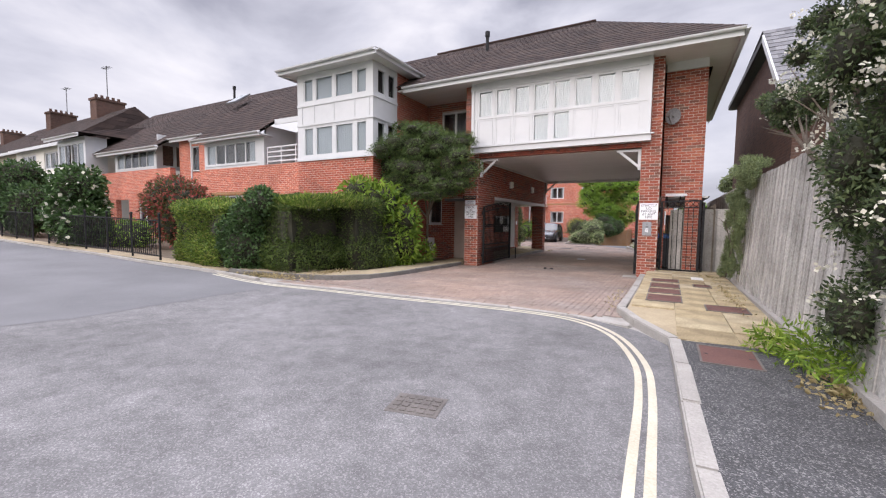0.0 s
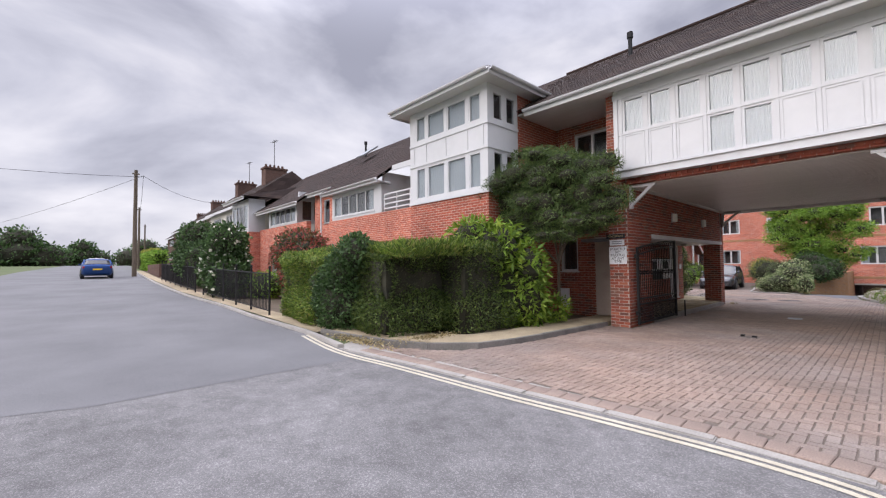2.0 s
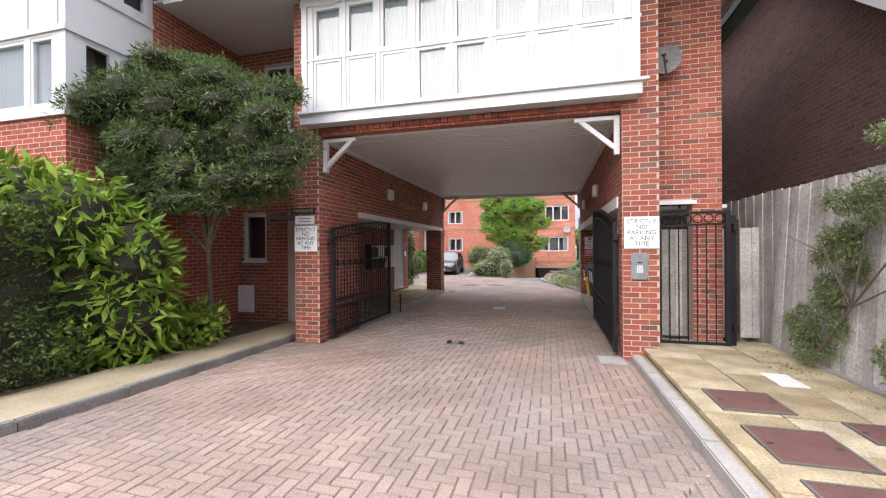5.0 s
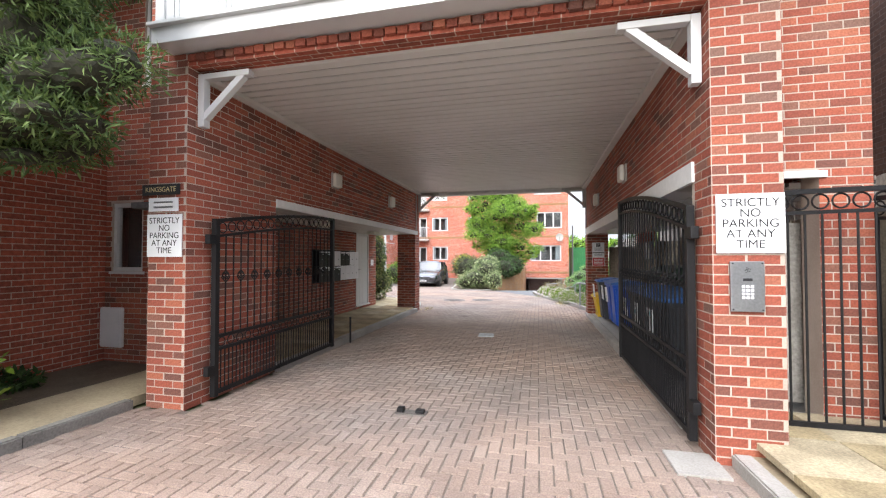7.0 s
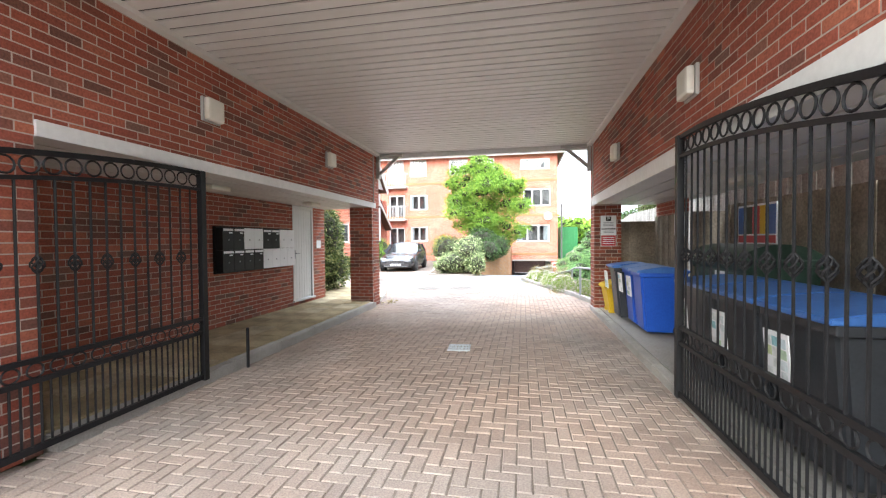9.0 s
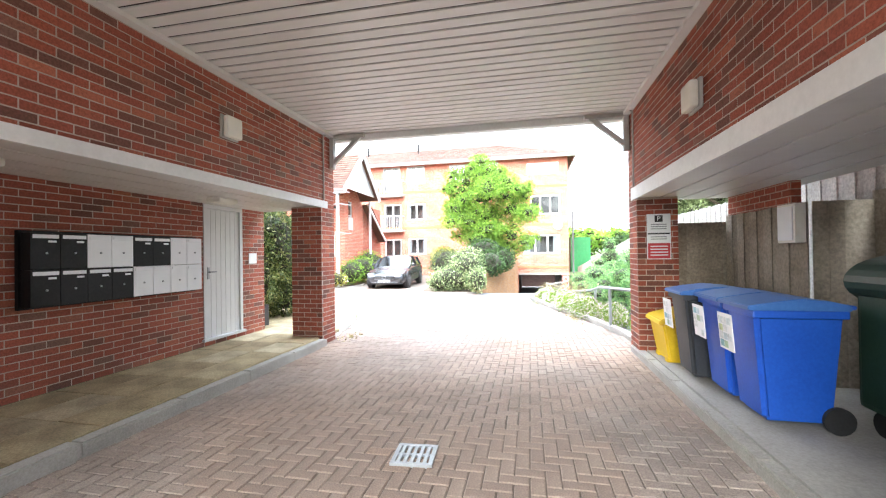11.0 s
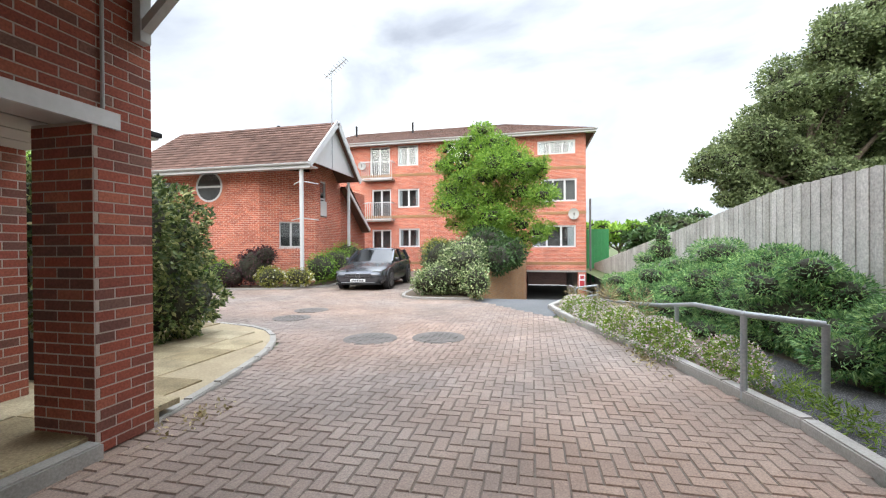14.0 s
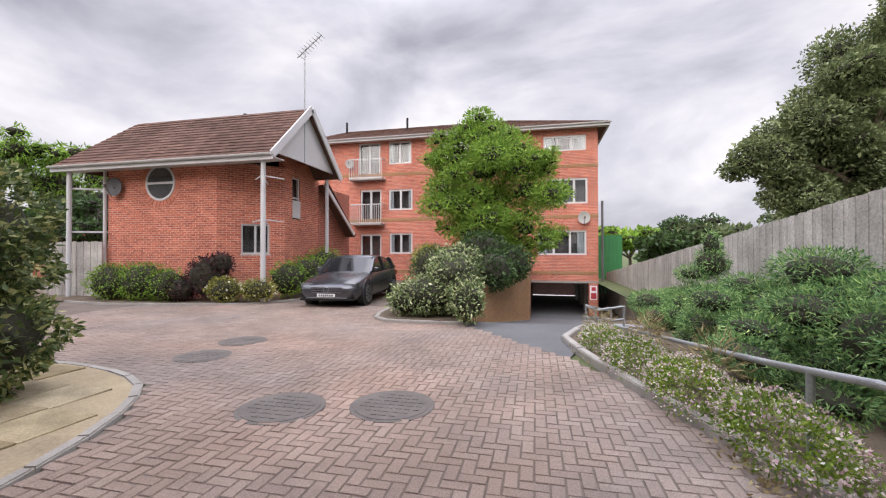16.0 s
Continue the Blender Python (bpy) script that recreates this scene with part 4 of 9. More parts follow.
for a, b, lo, hi in holes:
    rel(window(None, (TX0 + a, TY + 0.02), (TX0 + b, TY + 0.02), lo, hi, 1, frame_w=0.05, sill=False, blind=1.0), tower)
for a, b in ((0.12, 0.55), (0.67, 1.1)):
    for lo, hi in ((3.66, 4.66), (5.5, 6.3)):
        rel(window(None, (TX1 - 0.02, TY + 0.101 + a), (TX1 - 0.02, TY + 0.101 + b), lo, hi, 1, frame_w=0.05, sill=False), tower)
for z0, z1, d in ((3.50, 3.6, 0.05), (4.7, 4.78, 0.03), (5.36, 5.44, 0.03)):
    bm = bmesh.new()
    box(bm, TX0, TX1 + d, TY - d, TY - 0.0005, z0, z1)
    box(bm, TX1 + 0.0005, TX1 + d, TY + 0.0005, 11.6, z0, z1)
    rel(part("rail", bm, M_WHITE), tower)
for a in (0.22, 0.81, 1.705, 2.60, 3.19):
    rel(part("mullion", block(TX0 + a - 0.025, TX0 + a + 0.025, TY - 0.018, TY - 0.0005, 4.78, 5.36), M_WHITE), tower)
rel(window(None, (TX0 + 0.9, TY + 0.05), (TX0 + 2.3, TY + 0.05), 1.2, 2.35, 3), tower)
TE = 6.58
ex0, ex1, ey0, ey1 = TX0 - 0.45, TX1 + 0.45, TY - 0.45, 14.2
apex = ((ex0 + ex1) / 2, 12.2, 7.75)
for cs in (((ex0, ey0, TE), (ex1, ey0, TE), apex, apex), ((ex1, ey0, TE), (ex1, ey1, TE), (apex[0], 14.2, 7.75), apex), ((ex0, ey1, TE), (ex0, ey0, TE), apex, (apex[0], 14.2, 7.75))):
    rel(tiled_slope("roof_slope", cs, M_TILE, None), tower)
rel(part("soffit", block(ex0, ex1, ey0, ey1, TE - 0.12, TE - 0.09), M_SOFFIT), tower)
for a, b in (((ex0, ey0), (ex1, ey0)), ((ex1, ey0), (ex1, ey1)), ((ex0, ey1), (ex0, ey0))):
    bm = bmesh.new()
    bar(bm, (*a, TE - 0.09), (*b, TE - 0.09), 0.03, 0.17)
    rel(part("fascia", bm, M_WHITE), tower)
    d = Vector((b[0] - a[0], b[1] - a[1], 0)).normalized()
    o = Vector((d.y, -d.x, 0)) * 0.08
    rel(gutter(None, Vector((*a, TE - 0.03)) + o, Vector((*b, TE - 0.03)) + o, 0.12), tower)

# ---- low wing along the street ----
wing = thing("terrace_wing", "low red brick wing with white ribbon window and tiled roof", "building", (-15, 12, 0))
WY = 10.9
rel(part("wall", wall_mesh((-18.5, WY), (TX0 - 0.01, WY), 0, 3.62, 0.25, holes=[(0.9, 2.9, 1.3, 2.45)]), M_BRICKORANGE), wing)
rel(window(None, (-17.6, WY + 0.05), (-15.6, WY + 0.05), 1.3, 2.45, 4), wing)
rel(part("arch_lintel", block(-17.75, -15.45, WY - 0.02, WY + 0.05, 2.46, 2.6, 0.02), M_BRICKBUFF), wing)
rel(part("white_band", wall_mesh((-18.2, WY), (-14.2, WY), 3.62, 4.8, 0.1, holes=[(0.15, 3.5, 3.76, 4.66)]), M_WHITE), wing)
rel(window(None, (-18.05, WY + 0.02), (-14.7, WY + 0.02), 3.76, 4.66, 5, blind=0.3), wing)
rel(part("balcony_wall", wall_mesh((-14.2, WY + 1.6), (TX0, WY + 1.6), 3.62, 5.2, 0.1), M_WHITE), wing)
rel(part("balcony_side", wall_mesh((-14.202, WY + 0.102), (-14.202, WY + 1.599), 3.62, 5.2, 0.1), M_WHITE), wing)
rel(part("balcony_floor", block(-14.2, TX0, WY + 0.25, WY + 1.6, 3.5, 3.62), M_CONCRETE), wing)
bm = bmesh.new()
for z in (3.75, 3.93, 4.12, 4.3):
    bar(bm, (-14.1, WY + 0.1, z), (TX0, WY + 0.1, z), 0.04, 0.05)
for x in (-14.1, -13.3, -12.5, -11.75):
    bar(bm, (x, WY + 0.1, 3.62), (x, WY + 0.1, 4.3), 0.05, 0.05)
rel(part("balcony_rail", bm, M_WHITE), wing)
for cs in (((-18.6, WY - 0.35, 4.9), (-14.0, WY - 0.35, 4.9), (-14.0, 16.0, 8.75), (-18.6, 16.0, 8.75)),
           ((-14.0, WY + 0.4, 5.43), (-9.2, WY + 0.4, 5.43), (-9.2, 16.0, 8.75), (-14.0, 16.0, 8.75))):
    rel(tiled_slope("roof_slope", cs, M_TILE, None), wing)
rel(part("fascia", block(-18.6, -14.0, WY - 0.36, WY - 0.32, 4.72, 4.9), M_WHITE), wing)
rel(part("fascia", block(-14.0, -11.6, WY + 0.36, WY + 0.4, 5.25, 5.45), M_WHITE), wing)
rel(part("soffit", block(-18.6, -14.0, WY - 0.34, WY + 0.3, 4.76, 4.8), M_WHITE), wing)
rel(gutter(None, (-18.6, WY - 0.42, 4.86), (-14.0, WY - 0.42, 4.86)), wing)
rel(tiled_slope("roof_rear", ((-9.2, 21, EV), (-18.6, 21, EV), (-18.6, 16, 8.75), (-9.2, 16, 8.75)), M_TILE, None), wing)

# ---- rear block of flats ----
flats = thing("apartment_building", "three-storey red brick block of flats with white windows", "building", (-6, 44, 0))
FY = 42.0
FX0, FX1 = -16.0, 0.33
W_LEFT = [(-12.5, -11.2, 5.62, 7.65), (-10.7, -9.38, 6.4, 7.66), (-12.4, -11.14, 3.1, 5.0), (-10.7, -9.32, 3.83, 4.98), (-12.4, -11.14, 0.5, 2.5), (-10.65, -9.32, 1.4, 2.54),
          (-7.6, -6.2, 6.4, 7.6), (-7.6, -6.2, 3.83, 4.98), (-5.6, -4.2, 6.4, 7.6)]
W_RIGHT = [(-2.3, -0.23, 6.62, 7.4), (-2.1, -0.16, 3.93, 5.22), (-2.6, -0.22, 1.33, 2.58)]
ws = W_LEFT + W_RIGHT
rel(part("wall", wall_mesh((FX0, FY), (FX1, FY), 0.03, 7.75, 0.3, holes=[(a - FX0, b - FX0, lo, hi) for a, b, lo, hi in ws]), M_BRICKORANGE), flats)
rel(part("wall", wall_mesh((FX0, FY), (-2.95, FY), -1.8, 0.03, 0.3), M_BRICKORANGE), flats)
rel(part("wall", wall_mesh((FX1 - 0.002, FY + 0.301), (FX1 - 0.002, 54), 0.03, 7.75, 0.3), M_BRICKORANGE), flats)
for k, (a, b, lo, hi) in enumerate(ws):
    n = 3 if b - a > 1.9 else 2
    rel(window(None, (a, FY + 0.06), (b, FY + 0.06), lo, hi, n, frame_w=0.09, blind=0.35 if k % 2 else 0), flats)
for z in (0.35, 3.2, 5.75):
    rel(part("brick_band", block(FX0, FX1 + 0.015, FY - 0.02, FY - 0.001, z, z + 0.16), M_BRICKBUFF), flats)
FE = 7.85
for cs in (((FX0, FY - 0.5, FE), (FX1 + 0.5, FY - 0.5, FE), (-4.5, 48.0, 10.3), (FX0, 48.0, 10.3)), ((FX1 + 0.5, FY - 0.5, FE), (FX1 + 0.5, 54.5, FE), (-4.5, 48.0, 10.3), (-4.5, 48.0, 10.3))):
    rel(tiled_slope("roof_slope", cs, M_TILERED, None), flats)
rel(part("soffit", block(FX0, FX1 + 0.48, FY - 0.48, FY, FE - 0.14, FE - 0.1), M_WHITE), flats)
rel(part("fascia", block(FX0, FX1 + 0.5, FY - 0.52, FY - 0.48, FE - 0.2, FE - 0.01), M_WHITE), flats)
rel(part("fascia", block(FX1 + 0.46, FX1 + 0.5, FY - 0.48, 54.5, FE - 0.2, FE - 0.01), M_WHITE), flats)
rel(gutter(None, (FX0, FY - 0.58, FE - 0.04), (FX1 + 0.55, FY - 0.58, FE - 0.04), 0.13), flats)
# undercroft: dark brown brick on its walls paints the gloom of the recess
rel(part("undercroft_ceiling", block(-2.95, FX1, FY, 54, -0.08, 0.03), M_CONCRETE), flats)
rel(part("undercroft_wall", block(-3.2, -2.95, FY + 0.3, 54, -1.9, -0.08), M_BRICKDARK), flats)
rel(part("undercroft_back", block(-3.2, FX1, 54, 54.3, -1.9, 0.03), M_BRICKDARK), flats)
for y in (42.15, 44.5, 47, 49.5):
    rel(part("column", block(FX1 - 0.45, FX1, y - 0.15, y + 0.25, -1.9, -0.08, 0.01), M_CONCRETE if y > 43 else M_BRICKORANGE), flats)

# ---- coach house in the courtyard ----
coach = thing("coach_house", "red brick coach house with round window and tiled gable", "house", (-14, 33, 0))
CA, CB, CC = (-12.9, 31.9), (-11.4, 33.4), (-11.4, 35.7)
rel(part("wall", wall_mesh((-17.4, 31.9), CA, -0.1, 4.5, 0.25), M_BRICKORANGE), coach)
fl = (Vector(CB) - Vector(CA)).length
rel(part("wall", wall_mesh(CA, CB, -0.1, 4.5, 0.25, holes=[(0.72, 1.62, 1.42, 2.45)]), M_BRICKORANGE), coach)
rel(part("wall", wall_mesh(CB, (CC[0], 35.697), -0.1, 5.3, 0.25, holes=[(0.45, 0.95, 2.75, 4.25)]), M_BRICKORANGE), coach)
rel(part("wall", wall_mesh((CC[0] - 0.26, 35.698), (-17.4, 35.698), -0.1, 4.5, 0.25), M_BRICKORANGE), coach)
rel(part("wall", wall_mesh((-17.398, 35.44), (-17.398, 32.151), -0.1, 4.5, 0.25), M_BRICKORANGE), coach)
CE, CR = 4.45, 6.5
for cs in (((-19.0, 31.2, CE), (-10.3, 31.2, CE), (-10.3, 33.35, CR), (-17.8, 33.35, CR)), ((-10.3, 35.5, CE), (-19.0, 35.5, CE), (-17.8, 33.35, CR), (-10.3, 33.35, CR)), ((-19.0, 35.5, CE), (-19.0, 31.2, CE), (-17.8, 33.35, CR), (-17.8, 33.35, CR))):
    rel(tiled_slope("roof_slope", cs, M_TILERED, None, 0.2, 0.25, 0.03), coach)
d45 = (Vector(CB) - Vector(CA)).normalized()
q0, q1 = Vector(CA) + d45 * 0.72, Vector(CA) + d45 * 1.62
nn = Vector((-d45.y, d45.x)) * 0.05
rel(window(None, q0 + nn, q1 + nn, 1.42, 2.45, 2), coach)
rel(window(None, (-11.45, 33.85), (-11.45, 34.35), 2.75, 4.25, 1, 2), coach)
# white gable boards
bm = bmesh.new()
prof = [bm.verts.new(p) for p in ((-10.5, 31.45, CE + 0.12), (-10.5, 35.25, CE + 0.12), (-10.5, 33.35, CR - 0.12))]
bm.faces.new(prof)
r = bmesh.ops.extrude_face_region(bm, geom=bm.faces[:])
bmesh.ops.translate(bm, verts=[v for v in r["geom"] if isinstance(v, bmesh.types.BMVert)], vec=(-0.06, 0, 0))
bmesh.ops.recalc_face_normals(bm, faces=bm.faces)
rel(part("gable_panel", bm, M_WHITE), coach)
for a, b in (((-10.3, 31.15, CE - 0.06), (-10.3, 33.35, CR - 0.02)), ((-10.3, 35.55, CE - 0.06), (-10.3, 33.35, CR - 0.02))):
    bm = bmesh.new()
    bar(bm, a, b, 0.05, 0.24)
    rel(part("bargeboard", bm, M_WHITE), coach)
rel(part("soffit", block(-19.0, -10.4, 31.2, 31.9, CE - 0.1, CE - 0.06), M_WHITE), coach)
rel(part("fascia", block(-19.0, -10.3, 31.16, 31.2, CE - 0.2, CE), M_WHITE), coach)
rel(gutter(None, (-19.0, 31.1, CE - 0.02), (-10.3, 31.1, CE - 0.02), 0.13), coach)
for x, y in ((-10.75, 31.35), (-18.4, 31.35)):
    bm = bmesh.new()
    rod(bm, (x, y, -0.05), (x, y, CE - 0.08), 0.075, sides=14)
    rel(part("post", bm, M_WHITE), coach)

# ---- kerbs, lines, paving of the street side ----
def ribbon(name, pts, width, lift, material, label, category, top=None, side=1, kind="structure", thick=None):
    """A strip along pts, width to its left (side 1) or right; raised into a kerb where thick is given."""
    bm = bmesh.new()
    n = len(pts)
    rows = []
    for i, (x, y) in enumerate(pts):
        a, b = Vector(pts[max(i - 1, 0)]), Vector(pts[min(i + 1, n - 1)])
        d = (b - a).normalized()
        o = Vector((-d.y, d.x)) * width * side
        z = (ground_z(y, x) if top is None else top(x, y)) + lift
        rows.append(((x, y, z), (x + o.x, y + o.y, z)))
    t = thick or 0.0
    lines = [[bm.verts.new(r[0]) for r in rows], [bm.verts.new(r[1]) for r in rows]]
    for i in range(n - 1):
        bm.faces.new((lines[0][i], lines[0][i + 1], lines[1][i + 1], lines[1][i]))
    if t:
        low = [[bm.verts.new((v.co.x, v.co.y, v.co.z - t)) for v in ln] for ln in lines]
        for k in (0, 1):
            for i in range(n - 1):
                bm.faces.new((lines[k][i], lines[k][i + 1], low[k][i + 1], low[k][i]))
        bm.faces.new((lines[0][0], lines[1][0], low[1][0], low[0][0]))
        bm.faces.new((lines[0][-1], lines[1][-1], low[1][-1], low[0][-1]))
    bmesh.ops.recalc_face_normals(bm, faces=bm.faces)
    bm.normal_update()
    if not t:
        for f in bm.faces:
            if f.normal.z < 0:
                f.normal_flip()
    return tagged(part(name, bm, material), label, category, kind=kind)


def smooth(pts, steps=6):
    """A rounded line through pts."""
    out = []
    P = [pts[0]] + list(pts) + [pts[-1]]
    for i in range(1, len(P) - 2):
        p0, p1, p2, p3 = (Vector(q) for q in P[i - 1:i + 3])
        for k in range(steps):
            t = k / steps
            out.append(tuple(0.5 * ((2 * p1) + (p2 - p0) * t + (2 * p0 - 5 * p1 + 4 * p2 - p3) * t * t + (3 * p1 - p0 - 3 * p2 + p3) * t ** 3)))
    out.append(tuple(pts[-1]))
    return out


def kerb_stones(pts, width=0.125, up=0.1, side=1, label="weathered concrete kerb stones set end to end", stone=0.9, sunk=0.12, material=None):
    """A kerb of single stones along a rounded line."""
    kerb = thing("kerb", label, "kerb", kind="structure")
    line = smooth(pts, 10)
    run, total = [0.0], 0.0
    for a, b in zip(line, line[1:]):
        total += (Vector(b) - Vector(a)).length
        run.append(total)

    def at(s):
        for i in range(len(run) - 1):
            if run[i] <= s <= run[i + 1]:
                f = (s - run[i]) / max(run[i + 1] - run[i], 1e-6)
                return Vector(line[i]).lerp(Vector(line[i + 1]), f)
        return Vector(line[-1])
    n = max(1, round(total / stone))
    rng = random.Random(11)
    for k in range(n):
        a, b = at(total * k / n), at(total * (k + 1) / n)
        d = (b - a).normalized()
        o = Vector((-d.y, d.x)) * width * side
        g = d * 0.004
        h = up + rng.uniform(-0.006, 0.006)
        bm = bmesh.new()
        za, zb = ground_z(a.y, a.x), ground_z(b.y, b.x)
        pa, pb = a + g, b - g
        vs = [bm.verts.new(p) for p in ((pa.x, pa.y, za - sunk), (pb.x, pb.y, zb - sunk), (pb.x + o.x, pb.y + o.y, zb - sunk), (pa.x + o.x, pa.y + o.y, za - sunk),
                                        (pa.x, pa.y, za + h), (pb.x, pb.y, zb + h), (pb.x + o.x, pb.y + o.y, zb + h), (pa.x + o.x, pa.y + o.y, za + h))]
        fs = [bm.faces.new([vs[i] for i in q]) for q in ((3, 2, 1, 0), (4, 5, 6, 7), (0, 1, 5, 4), (1, 2, 6, 5), (2, 3, 7, 6), (3, 0, 4, 7))]
        bmesh.ops.recalc_face_normals(bm, faces=bm.faces)
        bmesh.ops.bevel(bm, geom=[e for e in bm.edges if all(v.co.z > ground_z(v.co.y, v.co.x) for v in e.verts)], offset=0.012, segments=2, affect="EDGES")
        part("kerb_stone", bm, material or M_KERB, kerb)
    return kerb


LINE = [(-9.4, 5.72), (-7.7, 5.55), (-6.07, 5.68), (-4.2, 5.78), (-2.9, 5.9), (-1.8, 5.95), (-1.1, 5.8), (-0.6, 5.3), (-0.28, 4.43), (-0.18, 3.56), (-0.15, 2.2), (-0.1, 0.5), (0.0, -2.0), (0.1, -10)]
ribbon("road_line", smooth(LINE), 0.06, 0.005, M_LINE, "worn cream double line painted along the kerb", "road marking")
INNER = [(-9.4, 5.82), (-7.7, 5.65), (-6.07, 5.78), (-4.2, 5.88), (-2.9, 6.0), (-1.77, 6.05), (-1.03, 5.88), (-0.51, 5.34), (-0.18, 4.45), (-0.08, 3.57), (-0.05, 2.2), (0.0, 0.5), (0.1, -2.0), (0.2, -10)]
ribbon("road_line", smooth(INNER), 0.06, 0.005, M_LINE, "worn cream double line painted along the kerb", "road marking")
kerb_stones([(-60.0, 7.4), (-38.0, 6.2), (-23.0, 5.7), (-15.8, 5.85), (-12.8, 5.8), (-9.4, 5.9), (-7.9, 5.77)], up=0.06, stone=1.8, label="low pale kerb of the long street")
# flush channel and edging between road and drive
kerb_stones([(-7.8, 5.78), (-6.0, 5.96), (-4.2, 6.06), (-2.9, 6.16), (-1.8, 6.2), (-1.0, 6.1), (-0.4, 5.85)], width=0.13, up=0.012, label="flush concrete edging between road and drive")
kerb_stones([(-6.02, 12.2), (-6.05, 8.5), (-6.35, 7.4), (-7.1, 6.75), (-8.2, 6.35), (-9.4, 6.15)], width=0.1, up=0.10, side=-1, label="dark low kerb beside the garden path", material=M_KERBDARK)
kerb_stones([(-0.62, 12.28), (-0.62, 8.4), (-0.66, 7.0), (-0.55, 6.35), (-0.1, 5.6), (0.06, 5.2), (0.12, 3.9), (0.18, 2.4), (0.36, -1.0), (0.46, -12.0)], width=0.13, up=0.10, side=1, label="pale concrete kerb beside the slab pavement")


def slab_field(name, x0, x1, y0, y1, z, sx, sy, inside, label, singles=False):
    """Square paving slabs with open joints, on a bed of sand."""
    field = thing(name, label, "paving", kind="structure")
    rng = random.Random(5)
    nx, ny = int((x1 - x0) / sx + 0.5), int((y1 - y0) / sy + 0.5)
    shared = {}
    for i in range(nx):
        for j in range(ny):
            cx, cy = x0 + (i + 0.5) * sx, y0 + (j + 0.5) * sy
            if not inside(cx, cy):
                continue
            v = rng.randrange(3)
            if v not in shared:
                bm = bmesh.new()
                box(bm, -sx / 2 + 0.005, sx / 2 - 0.005, -sy / 2 + 0.005, sy / 2 - 0.005, -0.05, 0, 0.004)
                shared[v] = part("slab", bm, M_SLAB_ONE)
                ob = shared[v]
            else:
                ob = new("slab", shared[v].data)
            ob.matrix_world = pose(cx, cy, z(cx, cy) + rng.uniform(-0.004, 0.004), rng.uniform(-.3, .3), rng.uniform(-.3, .3), 0)
            ob.parent = field
    return field


M_PATH = plain("path_yellow", (0.25, 0.20, 0.13), (0.47, 0.385, 0.25), 0.9, scale=35, stain=1.6, bump=0.3)
M_SLAB_ONE = pieced("paving_slab_single", [(0.0, (0.34, 0.27, 0.16)), (0.5, (0.45, 0.365, 0.22)), (1.0, (0.50, 0.425, 0.29))], 0.85, False, 50, 0.3, 2.2, worn=0.5)


def pave_z(x, y):
    return 0.20 if y > 6 else 0.19


sheet("pavement_bed", [(-0.5, 12.9), (-0.5, 6.6), (-0.3, 6.2), (0.25, 5.2), (1.25, 5.4), (1.25, 12.9)], 0.085, M_PATH, "pale bed under the pavement slabs", "ground")
slab_field("pavement_slabs", -0.46, 1.24, 5.25, 12.9, pave_z, 0.6, 0.6, lambda x, y: (x > -0.2 or y > 6.6) and y < 13.0 and x - 0.25 > (5.6 - y) * 0.3 or (x > 0.2), "yellow concrete pavement slabs, worn and stained")
sheet("pavement", [(0.18, 5.2), (0.23, 3.9), (0.29, 2.4), (0.47, -1.0), (0.57, -14), (8.0, -14), (8.0, 5.3), (1.3, 5.3)], 0.09, M_TARMAC, "dark tarmac pavement with fine stones", "pavement")


def cover_plate(x0, x1, y0, y1, z, label, material=M_COVER, name="inspection_cover"):
    """A recessed cover: rim, tray and two lifting holes."""
    c = thing(name, label, "cover", ((x0 + x1) / 2, (y0 + y1) / 2, z), group="inspection covers")
    w, d = (x1 - x0) / 2, (y1 - y0) / 2
    bm = bmesh.new()
    for a in ((-w, w, -d, -d + 0.02), (-w, w, d - 0.02, d), (-w, -w + 0.02, -d + 0.02, d - 0.02), (w - 0.02, w, -d + 0.02, d - 0.02)):
        box(bm, *a, -0.03, 0.007)
    part("rim", bm, M_IRON, c)
    part("tray", block(-w + 0.02, w - 0.02, -d + 0.02, d - 0.02, -0.03, 0.003), material, c)
    for k in (-1, 1):
        part("keyhole", block(k * w * 0.75 - 0.02, k * w * 0.75 + 0.02, -0.012, 0.012, -0.01, 0.0045), M_BLACK, c)
    return c


for y0, y1 in ((10.1, 10.62), (9.2, 9.78), (8.42, 9.0), (7.55, 8.22)):
    cover_plate(-0.28, 0.26, y0, y1, 0.208, "recessed reddish-brown inspection cover in the slab pavement")
cover_plate(0.5, 0.82, 9.65, 10.02, 0.208, "small brown square cover in the slab pavement")
cover_plate(0.55, 1.1, 7.1, 7.6, 0.208, "small brown square cover in the slab pavement")
cover_plate(0.32, 0.82, 4.45, 5.1, 0.192, "worn brown steel cover in the tarmac pavement")
mh = thing("drain_cover", "worn square iron drain cover set in the asphalt road", "cover", (-1.6, 2.52, 0.1), turn=12)
part("frame", block(-0.2, 0.2, -0.16, 0.16, -0.05, 0.004), M_IRON, mh)
for i in range(5):
    for j in range(4):
        part("stud", block(-0.17 + i * 0.072, -0.12 + i * 0.072, -0.13 + j * 0.07, -0.085 + j * 0.07, 0.004, 0.01), M_IRON, mh)
tagged(part("concrete_patch", block(-1.05, -0.7, 12.05, 12.42, -0.05, 0.03, 0.006), M_KERB), "pale square concrete patch at the gate pier", "paving", kind="structure")
tagged(part("concrete_patch", block(0.52, 0.76, 10.9, 11.35, 0.15, 0.208, 0.004), M_WHITELINE), "small pale repair patch in the pavement", "paving", kind="structure")

